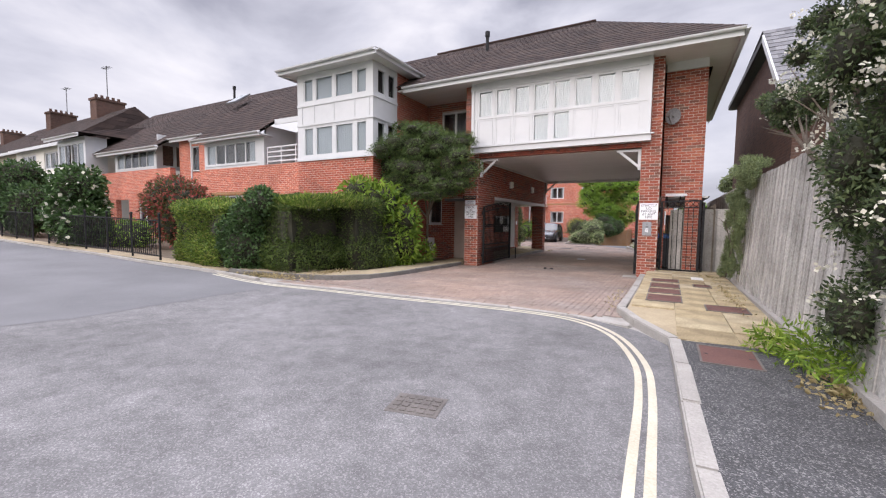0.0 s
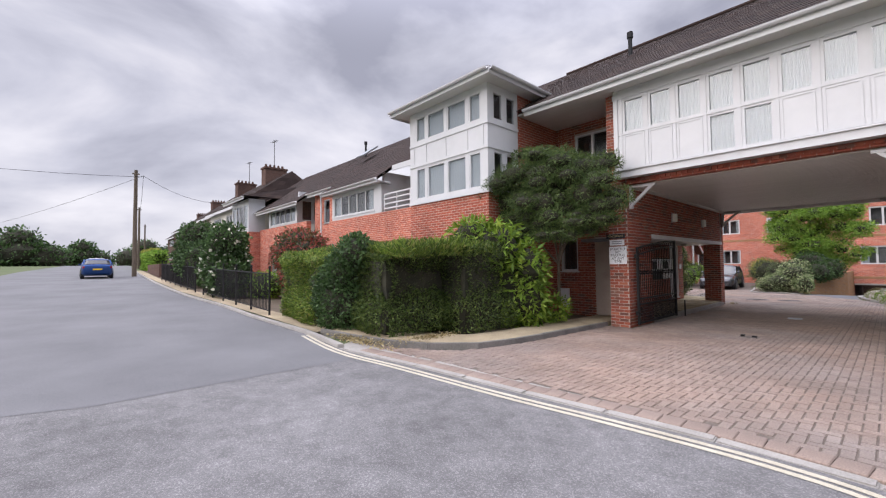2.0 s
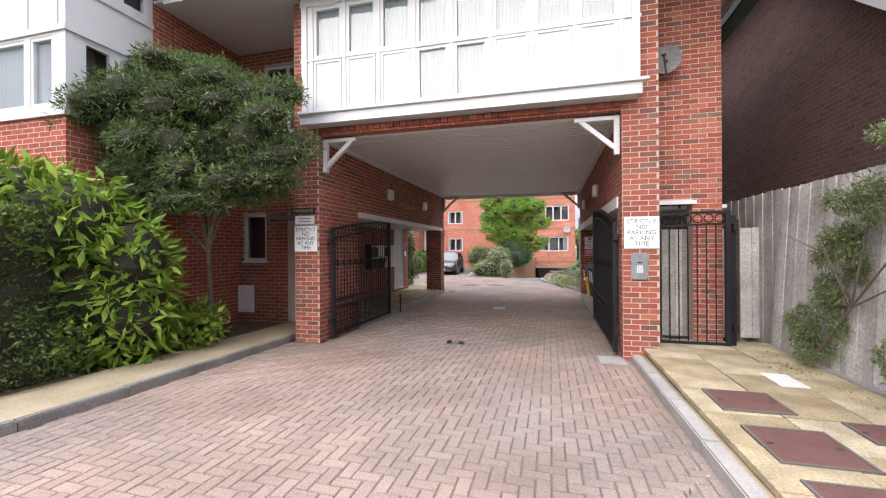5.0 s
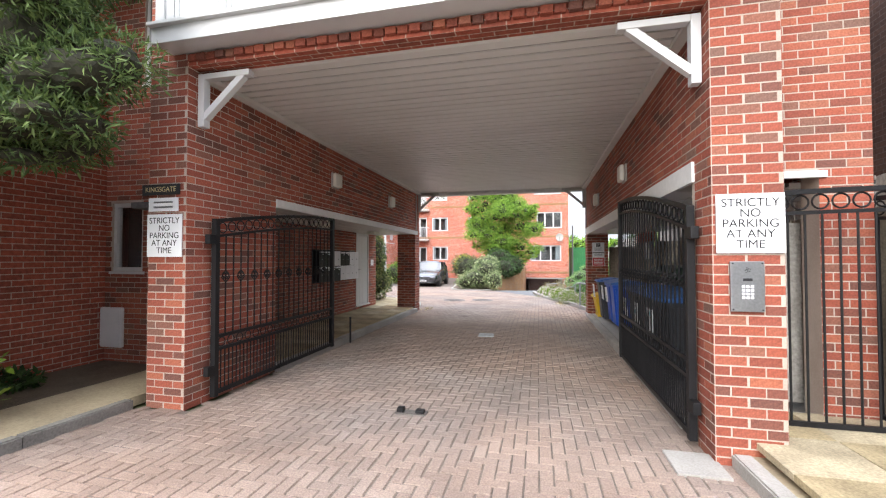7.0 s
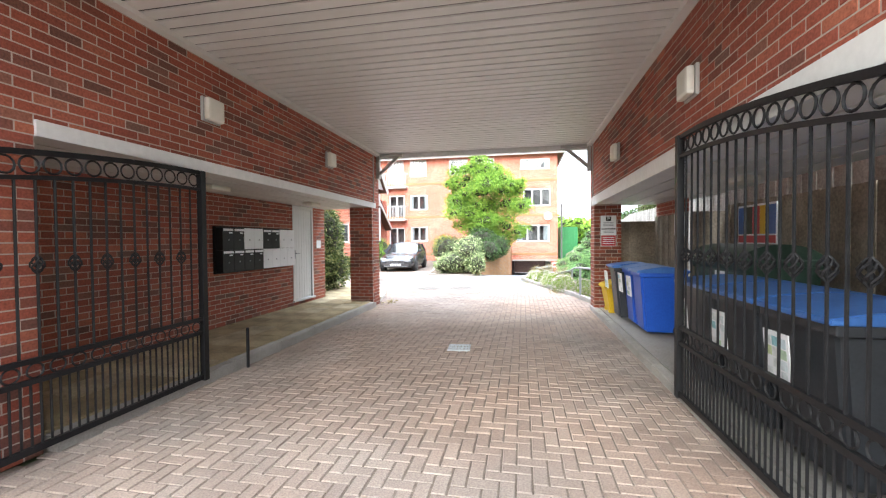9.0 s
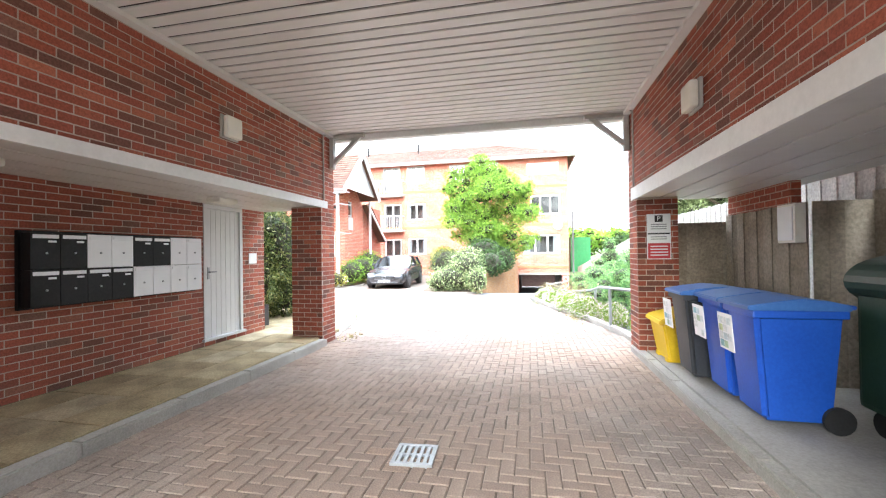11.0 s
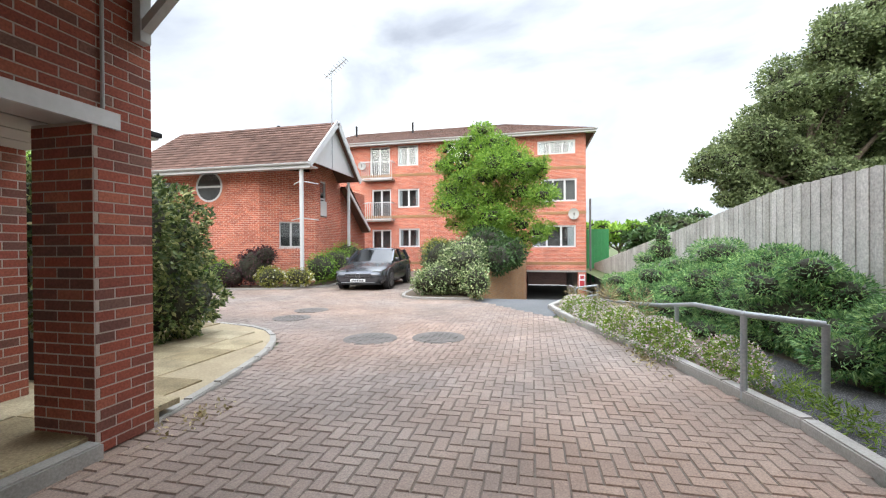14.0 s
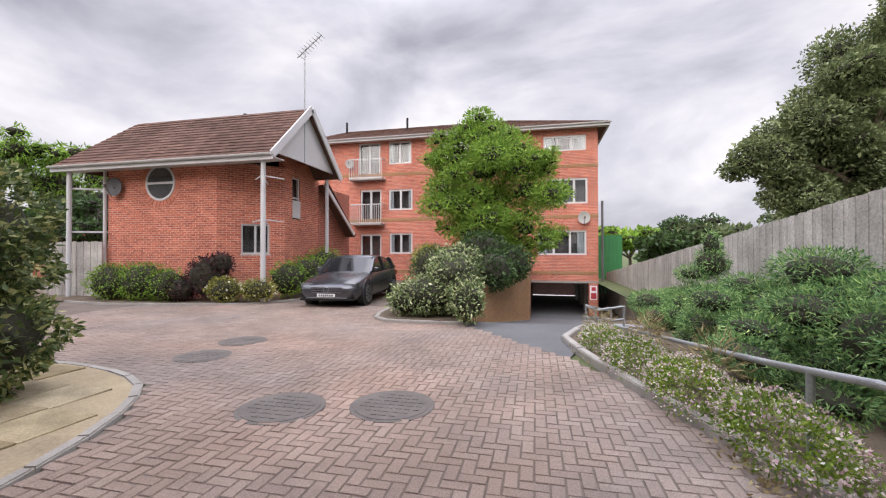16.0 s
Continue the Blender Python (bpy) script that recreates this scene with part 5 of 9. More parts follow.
# garden strip west of the drive: soil bed and yellow path
sheet("garden_bed", [(-60, 7.5), (-38, 6.4), (-23.0, 5.95), (-15.8, 6.1), (-9.5, 6.1), (-8.2, 6.45), (-7.2, 6.9), (-6.5, 7.6), (-6.2, 8.6), (-6.2, 13.6), (-18, 13.6), (-60, 13.6)], 0.02, M_SOIL, "bare brown soil with litter under the hedges", "ground")
ribbon("garden_path", smooth([(-6.12, 13.5), (-6.15, 8.6), (-6.45, 7.6), (-7.2, 6.95), (-8.3, 6.5), (-9.3, 6.3)]), 0.85, 0.09, M_PATH, "pale yellow paved path between hedge and drive", "path", side=-1, thick=0.1)
ribbon("pavement", [(-60, 7.55), (-38, 6.35), (-23, 5.85), (-15.8, 6.0), (-9.4, 6.05)], 0.55, 0.05, M_PATH, "narrow pale pavement along the street hedge", "pavement", side=1)

# ---- hedges and shrubs of the street side ----
def hedge(name, x0, x1, y0, y1, z1, count, material, size, label, seed, category="hedge", skip=("back",), slim=0.5, wave=0.1, turn=0):
    cx, cy = (x0 + x1) / 2, (y0 + y1) / 2
    h = thing(name, label, category, (cx, cy, ground_z(cy, cx)), turn)
    w, d = (x1 - x0) / 2, (y1 - y0) / 2
    bm = bmesh.new()
    box(bm, -w + 0.1, w - 0.1, -d + 0.1, d - 0.1, 0.0, z1 - 0.14)
    bmesh.ops.subdivide_edges(bm, edges=bm.edges[:], cuts=5, use_grid_fill=True)
    for v in bm.verts:
        v.co += Vector((noise.noise(v.co * 2), noise.noise(v.co * 2 + Vector((5, 0, 0))), noise.noise(v.co * 2 + Vector((0, 7, 0))))) * 0.09
    part("thicket", bm, M_TWIGSHADE, h)
    p, n = hedge_spots(-w, w, -d, d, 0.03, z1, count, seed, wave, skip)
    leaves("foliage", p, n, material, size, h, slim=slim, seed=seed, spread=0.8)
    return h


# twigs coloured near-black, with the foliage's inner shade painted in
M_TWIGSHADE = plain("twig_shade", (0.012, 0.014, 0.008), (0.045, 0.042, 0.024), 0.95, scale=45, stain=4, bump=0.6)


def shrub(name, blobs, count, material, size, label, seed, category="shrub", slim=0.5, base=None, tips=None, trunk=0.05, inner=0.72, extra=None, droop=0.0, spread=0.9, heart=True, shrink=0.78, ragged=0):
    """A shrub or small tree of leafy clumps, in world places."""
    cx, cy = blobs[0][0], blobs[0][1]
    z0 = ground_z(cy, cx) if base is None else base[2]
    s = thing(name, label, category, (cx, cy, z0) if base is None else base)
    o = s.matrix_world.translation
    loc = [(x - o.x, y - o.y, z - o.z, a, b, c) for x, y, z, a, b, c in blobs]
    if ragged:
        loc = ragged_blobs(loc, ragged, seed)
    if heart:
        tagged(lumpy(loc, M_TWIGSHADE, "thicket", s, shrink), kind="stuff")
    p, n = blob_spots(loc, count, seed, inner, 0.14, floor=0.02)
    leaves("foliage", p, n, material, size, s, slim=slim, seed=seed, droop=droop, spread=spread)
    if tips:
        limbs(s, (0, 0, 0), [(x - o.x, y - o.y, z - o.z) for x, y, z in tips], trunk, seed=seed)
    if extra:
        m2, c2, s2 = extra
        p, n = blob_spots(loc, c2, seed + 9, 0.97, 0.1, floor=0.05)
        leaves("blossom", p, n, m2, s2, s, slim=0.9, seed=seed + 9, spread=1.2)
    return s


hedge("privet_hedge", -12.3, -10.0, 6.4, 7.5, 1.62, 26000, L_PRIVET, 0.075, "clipped yellow-green privet hedge beside the street", 21, slim=0.35, wave=0.2)
hedge("privet_hedge", -9.6, -7.85, 6.75, 8.4, 1.72, 26000, L_PRIVETDARK, 0.06, "clipped dark green privet hedge beside the drive", 22, slim=0.45, wave=0.22)
hedge("privet_hedge", -8.7, -7.2, 8.3, 9.7, 1.9, 14000, L_PRIVETDARK, 0.06, "clipped dark green privet hedge beside the drive", 23, slim=0.45, wave=0.22)
p, n = hedge_spots(-9.4, -7.4, 6.9, 9.5, 1.72, 1.95, 12000, 31, 0.1)
leaves("new_growth", p, n * 0.5 + np.array([0, 0, 0.8]), L_PRIVET, 0.15, kind="stuff", slim=0.16, seed=5, spread=0.5, label="soft wispy new growth on top of the privet hedge")["category"] = "foliage"
shrub("dark_shrub", [(-9.5, 6.75, 0.75, 0.75, 0.6, 0.8), (-9.4, 6.8, 1.45, 0.6, 0.5, 0.6), (-9.9, 6.7, 1.0, 0.5, 0.45, 0.6), (-9.0, 6.8, 1.85, 0.45, 0.4, 0.45)], 12000, L_DARK, 0.085, "dark green rounded evergreen shrub in the hedge", 24, slim=0.55)
shrub("laurel_bush", [(-7.6, 10.1, 1.0, 0.75, 0.7, 1.0), (-7.7, 9.9, 1.9, 0.75, 0.7, 0.75), (-7.15, 10.3, 0.8, 0.55, 0.55, 0.75), (-8.2, 9.6, 2.25, 0.6, 0.5, 0.5), (-7.1, 10.3, 1.5, 0.5, 0.5, 0.6)], 4200, L_BRIGHT, 0.21, "bright yellow-green laurel bush with long glossy leaves", 25, slim=0.3, inner=0.78, droop=0.3)
EVERGREEN = [(-7.0, 11.3, 3.6, 1.25, 0.95, 0.85), (-8.3, 11.0, 3.3, 1.0, 0.8, 0.7), (-5.95, 11.2, 3.25, 0.85, 0.7, 0.7), (-7.1, 11.3, 4.25, 0.95, 0.7, 0.5), (-6.1, 11.3, 3.9, 0.8, 0.6, 0.55), (-8.0, 11.1, 2.75, 0.8, 0.6, 0.42), (-5.95, 11.1, 2.6, 0.62, 0.55, 0.38), (-8.75, 11.0, 3.65, 0.6, 0.5, 0.5), (-7.0, 11.0, 2.55, 0.75, 0.6, 0.4), (-6.9, 10.7, 3.1, 0.9, 0.5, 0.6), (-6.4, 10.9, 2.35, 0.4, 0.4, 0.25), (-7.6, 10.9, 2.3, 0.4, 0.4, 0.25)]
shrub("evergreen_tree", EVERGREEN, 74000, L_EVERGREEN, 0.085, "small dark evergreen tree with bare stems at the porch", 26, "tree", slim=0.2, base=(-6.9, 11.5, 0.1), tips=[(-7.0, 11.3, 3.5), (-8.2, 11.0, 3.2), (-6.1, 11.2, 3.2), (-7.2, 11.3, 4.2), (-6.2, 11.3, 3.8), (-6.3, 11.0, 2.5)], trunk=0.05, heart=True, shrink=0.62, ragged=11)
shrub("low_shrub", [(-6.9, 11.2, 0.45, 0.45, 0.4, 0.4), (-7.4, 10.8, 0.5, 0.5, 0.4, 0.45)], 1300, L_BRIGHT, 0.10, "straggling bright green shrub at the porch", 27, heart=False, inner=0.4)
shrub("tall_shrub", [(-19.8, 6.9, 1.5, 1.3, 0.9, 1.1), (-19.6, 6.9, 2.5, 1.0, 0.8, 0.9), (-18.9, 6.8, 1.2, 0.8, 0.7, 0.8)], 9000, L_DARK, 0.16, "tall leafy green shrub growing through the railings", 28, extra=(L_CREAM, 200, 0.14))
shrub("tall_shrub", [(-27.5, 7.4, 2.2, 1.8, 1.2, 1.5), (-25.5, 7.2, 1.8, 1.3, 1.0, 1.2), (-27.0, 7.3, 3.2, 1.2, 1.0, 0.9)], 12000, L_DARK, 0.15, "big rounded green shrub beside the street", 29)
shrub("red_shrub", [(-16.3, 8.6, 2.3, 1.2, 0.9, 0.75), (-15.6, 8.6, 2.0, 0.9, 0.8, 0.7), (-17.0, 8.6, 2.0, 0.8, 0.8, 0.7), (-16.2, 8.6, 1.3, 0.9, 0.8, 0.9)], 9000, L_RED, 0.12, "photinia shrub with red young leaves", 30)
shrub("garden_shrub", [(-14.0, 8.6, 0.8, 1.1, 0.8, 0.7), (-12.6, 8.8, 0.7, 0.8, 0.7, 0.6), (-18.5, 8.0, 0.8, 1.4, 0.8, 0.6)], 5000, L_TREE, 0.10, "low green garden shrubs behind the railings", 33)


def railing_fence(x0, y0, x1, y1, h, posts, gap=0.12, label="black iron railings with thin bars"):
    f = thing("iron_railing", label, "fence", (x0, y0, ground_z(y0, x0)))
    a, b = Vector((x0, y0)), Vector((x1, y1))
    L = (b - a).length
    o = f.matrix_world.translation

    def at(s):
        q = a.lerp(b, s / L)
        return Vector((q.x - o.x, q.y - o.y, ground_z(q.y, q.x) + 0.05 - o.z))
    for k in range(posts):
        q = at(L * k / (posts - 1))
        bm = bmesh.new()
        rod(bm, q, q + Vector((0, 0, h + 0.12)), 0.03, sides=8)
        bmesh.ops.create_icosphere(bm, subdivisions=1, radius=0.045, matrix=Matrix.Translation(q + Vector((0, 0, h + 0.15))))
        part("post", bm, M_BLACK, f)
    for z in (0.12, h - 0.03):
        bm = bmesh.new()
        bar(bm, at(0) + Vector((0, 0, z)), at(L) + Vector((0, 0, z)), 0.03, 0.035)
        part("rail", bm, M_BLACK, f)
    for k in range(1, int(L / gap)):
        q = at(k * gap)
        bm = bmesh.new()
        rod(bm, q + Vector((0, 0, 0.1)), q + Vector((0, 0, h - 0.02)), 0.011, sides=6)
        part("bar", bm, M_BLACK, f)
    return f


railing_fence(-20.5, 6.25, -12.6, 6.2, 1.15, 6)
railing_fence(-34.0, 6.6, -22.0, 6.25, 1.15, 7, 0.16)

# ---- fence and growth east of the pavement ----
def board_fence(name, x, y0, y1, top, base, boards, material, label, face=-1, rail=True, group=""):
    """Upright overlapping boards on the plane x, with posts and rails behind; top and base follow y."""
    f = thing(name, label, "fence", (x, (y0 + y1) / 2, base((y0 + y1) / 2)), group=group)
    o = f.matrix_world.translation
    rng = random.Random(int(y0 * 10))
    w = (y1 - y0) / boards
    for i in range(boards):
        a, b = y0 + i * w, y0 + (i + 1) * w + 0.012
        t0, t1 = top(a) + rng.uniform(-.012, .012), top(b) + rng.uniform(-.012, .012)
        d0, d1 = (0.0, 0.012) if i % 2 else (0.014, 0.026)
        bm = bmesh.new()
        vs = [bm.verts.new((face * dx, yy - o.y, zz - o.z)) for dx in (d0, d1) for yy, zz in ((a, base(a)), (b, base(b)), (b, t1), (a, t0))]
        for q in ((0, 1, 2, 3), (7, 6, 5, 4), (0, 4, 5, 1), (1, 5, 6, 2), (2, 6, 7, 3), (3, 7, 4, 0)):
            bm.faces.new([vs[k] for k in q])
        bmesh.ops.recalc_face_normals(bm, faces=bm.faces)
        part("board", bm, material, f)
    if rail:
        for z in (0.4, 1.4):
            bm = bmesh.new()
            bar(bm, (-face * 0.03, y0 - o.y, base(y0) + z - o.z), (-face * 0.03, y1 - o.y, base(y1) + z - o.z), 0.04, 0.08)
            part("rail", bm, M_FENCEBROWN, f)
    return f


M_FENCE_ONE = pieced("fence_board_single", [(0.0, (0.40, 0.385, 0.36)), (0.5, (0.51, 0.49, 0.46)), (1.0, (0.59, 0.57, 0.54))], 0.9, False, 30, 0.3, 1.8, worn=0.66)
# lighter copy of the boards, with the open sky's light put into the colour
M_FENCELIT_ONE = pieced("fence_lit_single", [(0.0, (0.46, 0.44, 0.41)), (0.5, (0.55, 0.53, 0.50)), (1.0, (0.62, 0.60, 0.57))], 0.9, False, 30, 0.3, 1.4, worn=0.75)
M_FENCEBROWN_ONE = pieced("fence_brown_single", [(0.0, (0.27, 0.225, 0.175)), (0.5, (0.33, 0.28, 0.22)), (1.0, (0.38, 0.33, 0.265))], 0.9, False, 30, 0.3, 1.6, worn=0.55)
bf = board_fence("board_fence", 1.36, 2.6, 12.95, lambda y: 2.40, lambda y: 0.12, 88, M_FENCE_ONE, "weathered silver-grey close-boarded timber fence leaning beside the pavement")
bf.matrix_world = bf.matrix_world @ pose(0, 0, 0, 0, 3.2, 0)
ribbon("gravel_board", [(1.27, 2.6), (1.27, 12.9)], 0.08, 0.2, M_KERB, "low concrete edging under the timber fence", "edging", side=-1, thick=0.2)
# grey boards that close the side passage
sf = thing("side_fence", "silver-grey vertical timber boards closing the side passage", "fence", (0.79, 13.62, 0.1))
for i in range(7):
    part("board", block(0.0 + i * 0.1, 0.096 + i * 0.1, -0.01 + (i % 2) * 0.01, 0.015 + (i % 2) * 0.01, 0.05, 1.80 - 0.004 * (i % 3)), M_FENCE_ONE, sf)
side = thing("side_gate_boards", "silver-grey board door behind the side gate", "door", (0.1, 13.4, 0.1))
for i in range(4):
    part("board", block(-0.06 + i * 0.1, 0.035 + i * 0.1, -0.012, 0.012, 0.08, 1.78), M_FENCE_ONE, side)

# flowering climber and weeds at the fence
def blossom_clusters(parent, blobs, clusters, each, radius, material, size, seed):
    """Flat heads of small flowers on the outside of a shrub's clumps."""
    o = parent.matrix_world.translation
    loc = [(x - o.x, y - o.y, z - o.z, a, b, c) for x, y, z, a, b, c in blobs]
    p, n = blob_spots(loc, clusters, seed, 0.98, 0.1, floor=0.3)
    rng = np.random.default_rng(seed)
    spots = np.repeat(p, each, 0) + rng.normal(0, radius, (len(p) * each, 3)) * np.array([1.0, 1.0, 0.5])
    leaves("blossom", spots, np.repeat(n, each, 0) * 0.4 + np.array([0, 0, 0.5]), material, size, parent, slim=0.9, seed=seed, spread=1.0)


CLIMB = [(1.55, 4.6, 3.3, 0.5, 1.0, 0.95), (1.5, 4.7, 2.2, 0.42, 0.9, 0.9), (1.5, 4.2, 1.2, 0.4, 0.8, 0.8), (1.5, 5.9, 3.1, 0.35, 0.8, 0.55), (1.6, 5.2, 4.1, 0.5, 0.9, 0.6), (1.4, 7.2, 3.15, 0.28, 0.8, 0.4), (1.65, 3.6, 2.4, 0.5, 0.8, 1.2), (1.4, 8.2, 3.35, 0.25, 0.5, 0.3), (1.5, 6.3, 3.8, 0.35, 0.6, 0.4)]
cl = shrub("flowering_climber", CLIMB, 62000, L_CLIMBER, 0.05, "straggling dark climber with heads of small white flowers on the fence", 41, "climber", slim=0.45, inner=0.35, base=(1.6, 4.6, 0.15), tips=[(1.5, 4.6, 3.6), (1.6, 5.0, 2.4), (1.45, 5.9, 3.2), (1.5, 5.2, 4.2), (1.4, 7.2, 3.2), (1.65, 3.6, 2.8), (1.4, 8.2, 3.3)], trunk=0.05, heart=True, shrink=0.62, ragged=5)
blossom_clusters(cl, CLIMB, 230, 16, 0.035, L_CREAM, 0.035, 48)
HANG = [(1.26, 12.0, 0.5, 0.2, 0.4, 0.38), (1.27, 11.6, 1.0, 0.16, 0.4, 0.45), (1.28, 11.3, 1.6, 0.15, 0.45, 0.4), (1.3, 11.0, 2.1, 0.16, 0.5, 0.35), (1.3, 10.3, 2.5, 0.22, 0.6, 0.3), (1.26, 10.2, 1.9, 0.16, 0.35, 0.5), (1.24, 10.3, 1.2, 0.14, 0.3, 0.5), (1.22, 10.5, 0.6, 0.12, 0.25, 0.35), (1.28, 9.7, 2.4, 0.2, 0.45, 0.3), (1.25, 9.8, 1.6, 0.12, 0.25, 0.4), (1.3, 9.2, 2.6, 0.2, 0.45, 0.22)]
shrub("climbing_shrub", HANG, 30000, L_PALEOLIVE, 0.045, "wispy grey-green climber hanging over the timber fence", 42, "climber", slim=0.3, inner=0.25, heart=False, base=(1.27, 11.9, 0.2), tips=[(1.27, 11.6, 1.2), (1.28, 11.3, 1.8), (1.3, 10.6, 2.45), (1.3, 9.6, 2.55), (1.25, 10.2, 1.4)], trunk=0.018, droop=0.6, ragged=5)
shrub("weeds", [(1.15, 4.75, 0.35, 0.28, 0.4, 0.28), (0.95, 5.2, 0.3, 0.2, 0.25, 0.2), (1.35, 4.3, 0.35, 0.25, 0.3, 0.25)], 1300, L_BRIGHT, 0.09, "fresh green weeds at the foot of the fence", 43, "weeds", slim=0.22, inner=0.2, heart=False)
shrub("leaf_litter", [(1.3, 4.1, 0.2, 0.35, 0.6, 0.05)], 900, L_DRY, 0.05, "dry brown leaf litter on the pavement edge", 44, "leaf litter", inner=0.1, heart=False)
shrub("leaf_litter", [(-8.3, 6.3, 0.17, 1.6, 0.22, 0.04), (-7.3, 7.4, 0.17, 0.3, 0.9, 0.04)], 1600, L_DRY, 0.05, "dry brown leaf litter under the hedge", 45, "leaf litter", inner=0.1, heart=False)

shrub("leaf_litter", [(-0.8, 8.3, 0.085, 0.16, 1.7, 0.02), (-0.78, 11.2, 0.035, 0.12, 0.9, 0.02), (-0.9, 13.4, 0.01, 0.12, 0.8, 0.02)], 520, L_DRY, 0.035, "dry leaf crumbs along the drive's kerb", 46, "leaf litter", inner=0.05, heart=False)
shrub("leaf_litter", [(1.0, 9.0, 0.215, 0.2, 2.4, 0.02), (0.95, 11.6, 0.215, 0.25, 0.9, 0.02)], 420, L_DRY, 0.04, "dry leaf litter at the foot of the fence", 47, "leaf litter", inner=0.05, heart=False)

# ---- neighbour's house beyond the fence ----
nb = thing("neighbour_house", "dark brown brick house with a grey slate roof", "house", (5, 15, 0))
bm = bmesh.new()
side_out = [(12.2, -0.1), (22.0, -0.1), (22.0, 6.55), (14.75, 6.55), (12.2, 4.45)]
f = bm.faces.new([bm.verts.new((2.4, y, z)) for y, z in side_out])
r = bmesh.ops.extrude_face_region(bm, geom=[f])
bmesh.ops.translate(bm, verts=[v for v in r["geom"] if isinstance(v, bmesh.types.BMVert)], vec=(0.3, 0, 0))
bmesh.ops.recalc_face_normals(bm, faces=bm.faces)
rel(part("wall", bm, M_BRICKDARK), nb)
rel(part("wall", wall_mesh((2.702, 12.202), (9.0, 12.202), -0.1, 4.4, 0.3, holes=[(0.28, 1.5, 3.22, 4.22)]), M_BRICKDARK), nb)
rel(window(None, (2.982, 12.25), (4.202, 12.25), 3.22, 4.22, 2), nb)
rel(tiled_slope("roof_slope", ((2.15, 11.8, 4.25), (9.2, 11.8, 4.25), (9.2, 15.2, 7.1), (2.15, 15.2, 7.1)), M_SLATE, None, 0.25, 0.3), nb)
rel(tiled_slope("roof_slope", ((9.2, 22.3, 6.6), (2.15, 22.3, 6.6), (2.15, 15.2, 7.1), (9.2, 15.2, 7.1)), M_SLATE, None, 0.3, 0.3), nb)
for a, b, m in (((2.12, 11.75, 4.2), (2.12, 14.85, 6.78), M_WHITE), ((2.12, 14.85, 6.72), (2.12, 22.2, 6.6), M_BLACK), ((2.15, 11.75, 4.2), (9.2, 11.75, 4.2), M_WHITE)):
    bm = bmesh.new()
    bar(bm, a, b, 0.04, 0.17)
    rel(part("bargeboard", bm, m), nb)
rel(gutter(None, (2.1, 11.68, 4.24), (9.2, 11.68, 4.24), 0.11, M_BLACK), nb)

# ---- the long street to the west ----
def street_house(x0, x1, y, eave, ridge, label, wall_m, roof_m, bay=True, chimney=None):
    h = thing("terraced_house", label, "house", ((x0 + x1) / 2, y + 4, 0), group="houses along the street")
    w = x1 - x0
    ws = [(w * 0.12, w * 0.42, eave - 1.5, eave - 0.4), (w * 0.58, w * 0.88, eave - 1.5, eave - 0.4), (w * 0.12, w * 0.42, eave - 4.0, eave - 2.8), (w * 0.58, w * 0.88, eave - 4.0, eave - 2.8)]
    rel(part("wall", wall_mesh((x0, y), (x1, y), 0, eave, 0.25, holes=ws), wall_m), h)
    rel(part("wall", wall_mesh((x1 - 0.002, y + 0.251), (x1 - 0.002, y + 8), 0, eave, 0.25), wall_m), h)
    for a, b, lo, hi in ws:
        rel(window(None, (x0 + a, y + 0.06), (x0 + b, y + 0.06), lo, hi, 3, frame_w=0.08, blind=0.5), h)
    for cs in (((x0, y - 0.4, eave), (x1 + 0.3, y - 0.4, eave), (x1 - 0.5, y + 4, ridge), (x0, y + 4, ridge)), ((x1 + 0.3, y - 0.4, eave), (x1 + 0.3, y + 8.4, eave), (x1 - 0.5, y + 4, ridge), (x1 - 0.5, y + 4, ridge))):
        rel(tiled_slope("roof_slope", cs, roof_m, None, 0.3, 0.5), h)
    rel(part("fascia", block(x0, x1 + 0.3, y - 0.42, y - 0.38, eave - 0.2, eave - 0.01), M_WHITE), h)
    if chimney:
        cx = chimney
        bm = bmesh.new()
        box(bm, cx - 0.5, cx + 0.5, y + 3.1, y + 4.9, ridge - 1.2, ridge + 0.75)
        box(bm, cx - 0.57, cx + 0.57, y + 3.03, y + 4.97, ridge + 0.75, ridge + 0.9)
        rel(part("chimney", bm, M_BRICKDARK), h)
        for k in range(5):
            bm = bmesh.new()
            rod(bm, (cx, y + 3.3 + k * 0.35, ridge + 0.9), (cx, y + 3.3 + k * 0.35, ridge + 1.2), 0.11, 0.09)
            rel(part("chimney_pot", bm, M_BRICKDARK), h)
    return h


M_RENDER = plain("pebbledash", (0.42, 0.36, 0.28), (0.58, 0.52, 0.42), 0.95, scale=60, stain=1, bump=0.5)
M_CREAM = plain("cream_render", (0.62, 0.6, 0.55), (0.74, 0.72, 0.67), 0.9, scale=40, stain=1, bump=0.3)
# second unit of the terrace: brick bay with window, white ribbon, tall bay
un = thing("terrace_wing", "red brick terrace with white bays under one long roof", "building", (-25, 12, 0))
rel(part("wall", wall_mesh((-21.2, 11.45), (-18.52, 11.45), 0, 5.4, 0.25, holes=[(1.0, 1.65, 3.7, 4.9)]), M_BRICKORANGE), un)
rel(window(None, (-20.2, 11.5), (-19.55, 11.5), 3.7, 4.9, 1), un)
rel(part("wall", wall_mesh((-32.5, 11.0), (-21.2, 11.0), 0, 3.9, 0.25, holes=[(5.8, 7.2, 0.6, 2.4), (8.2, 10.2, 0.7, 2.3)]), M_BRICKORANGE), un)
rel(window(None, (-24.3, 11.06), (-22.3, 11.06), 0.7, 2.3, 3), un)
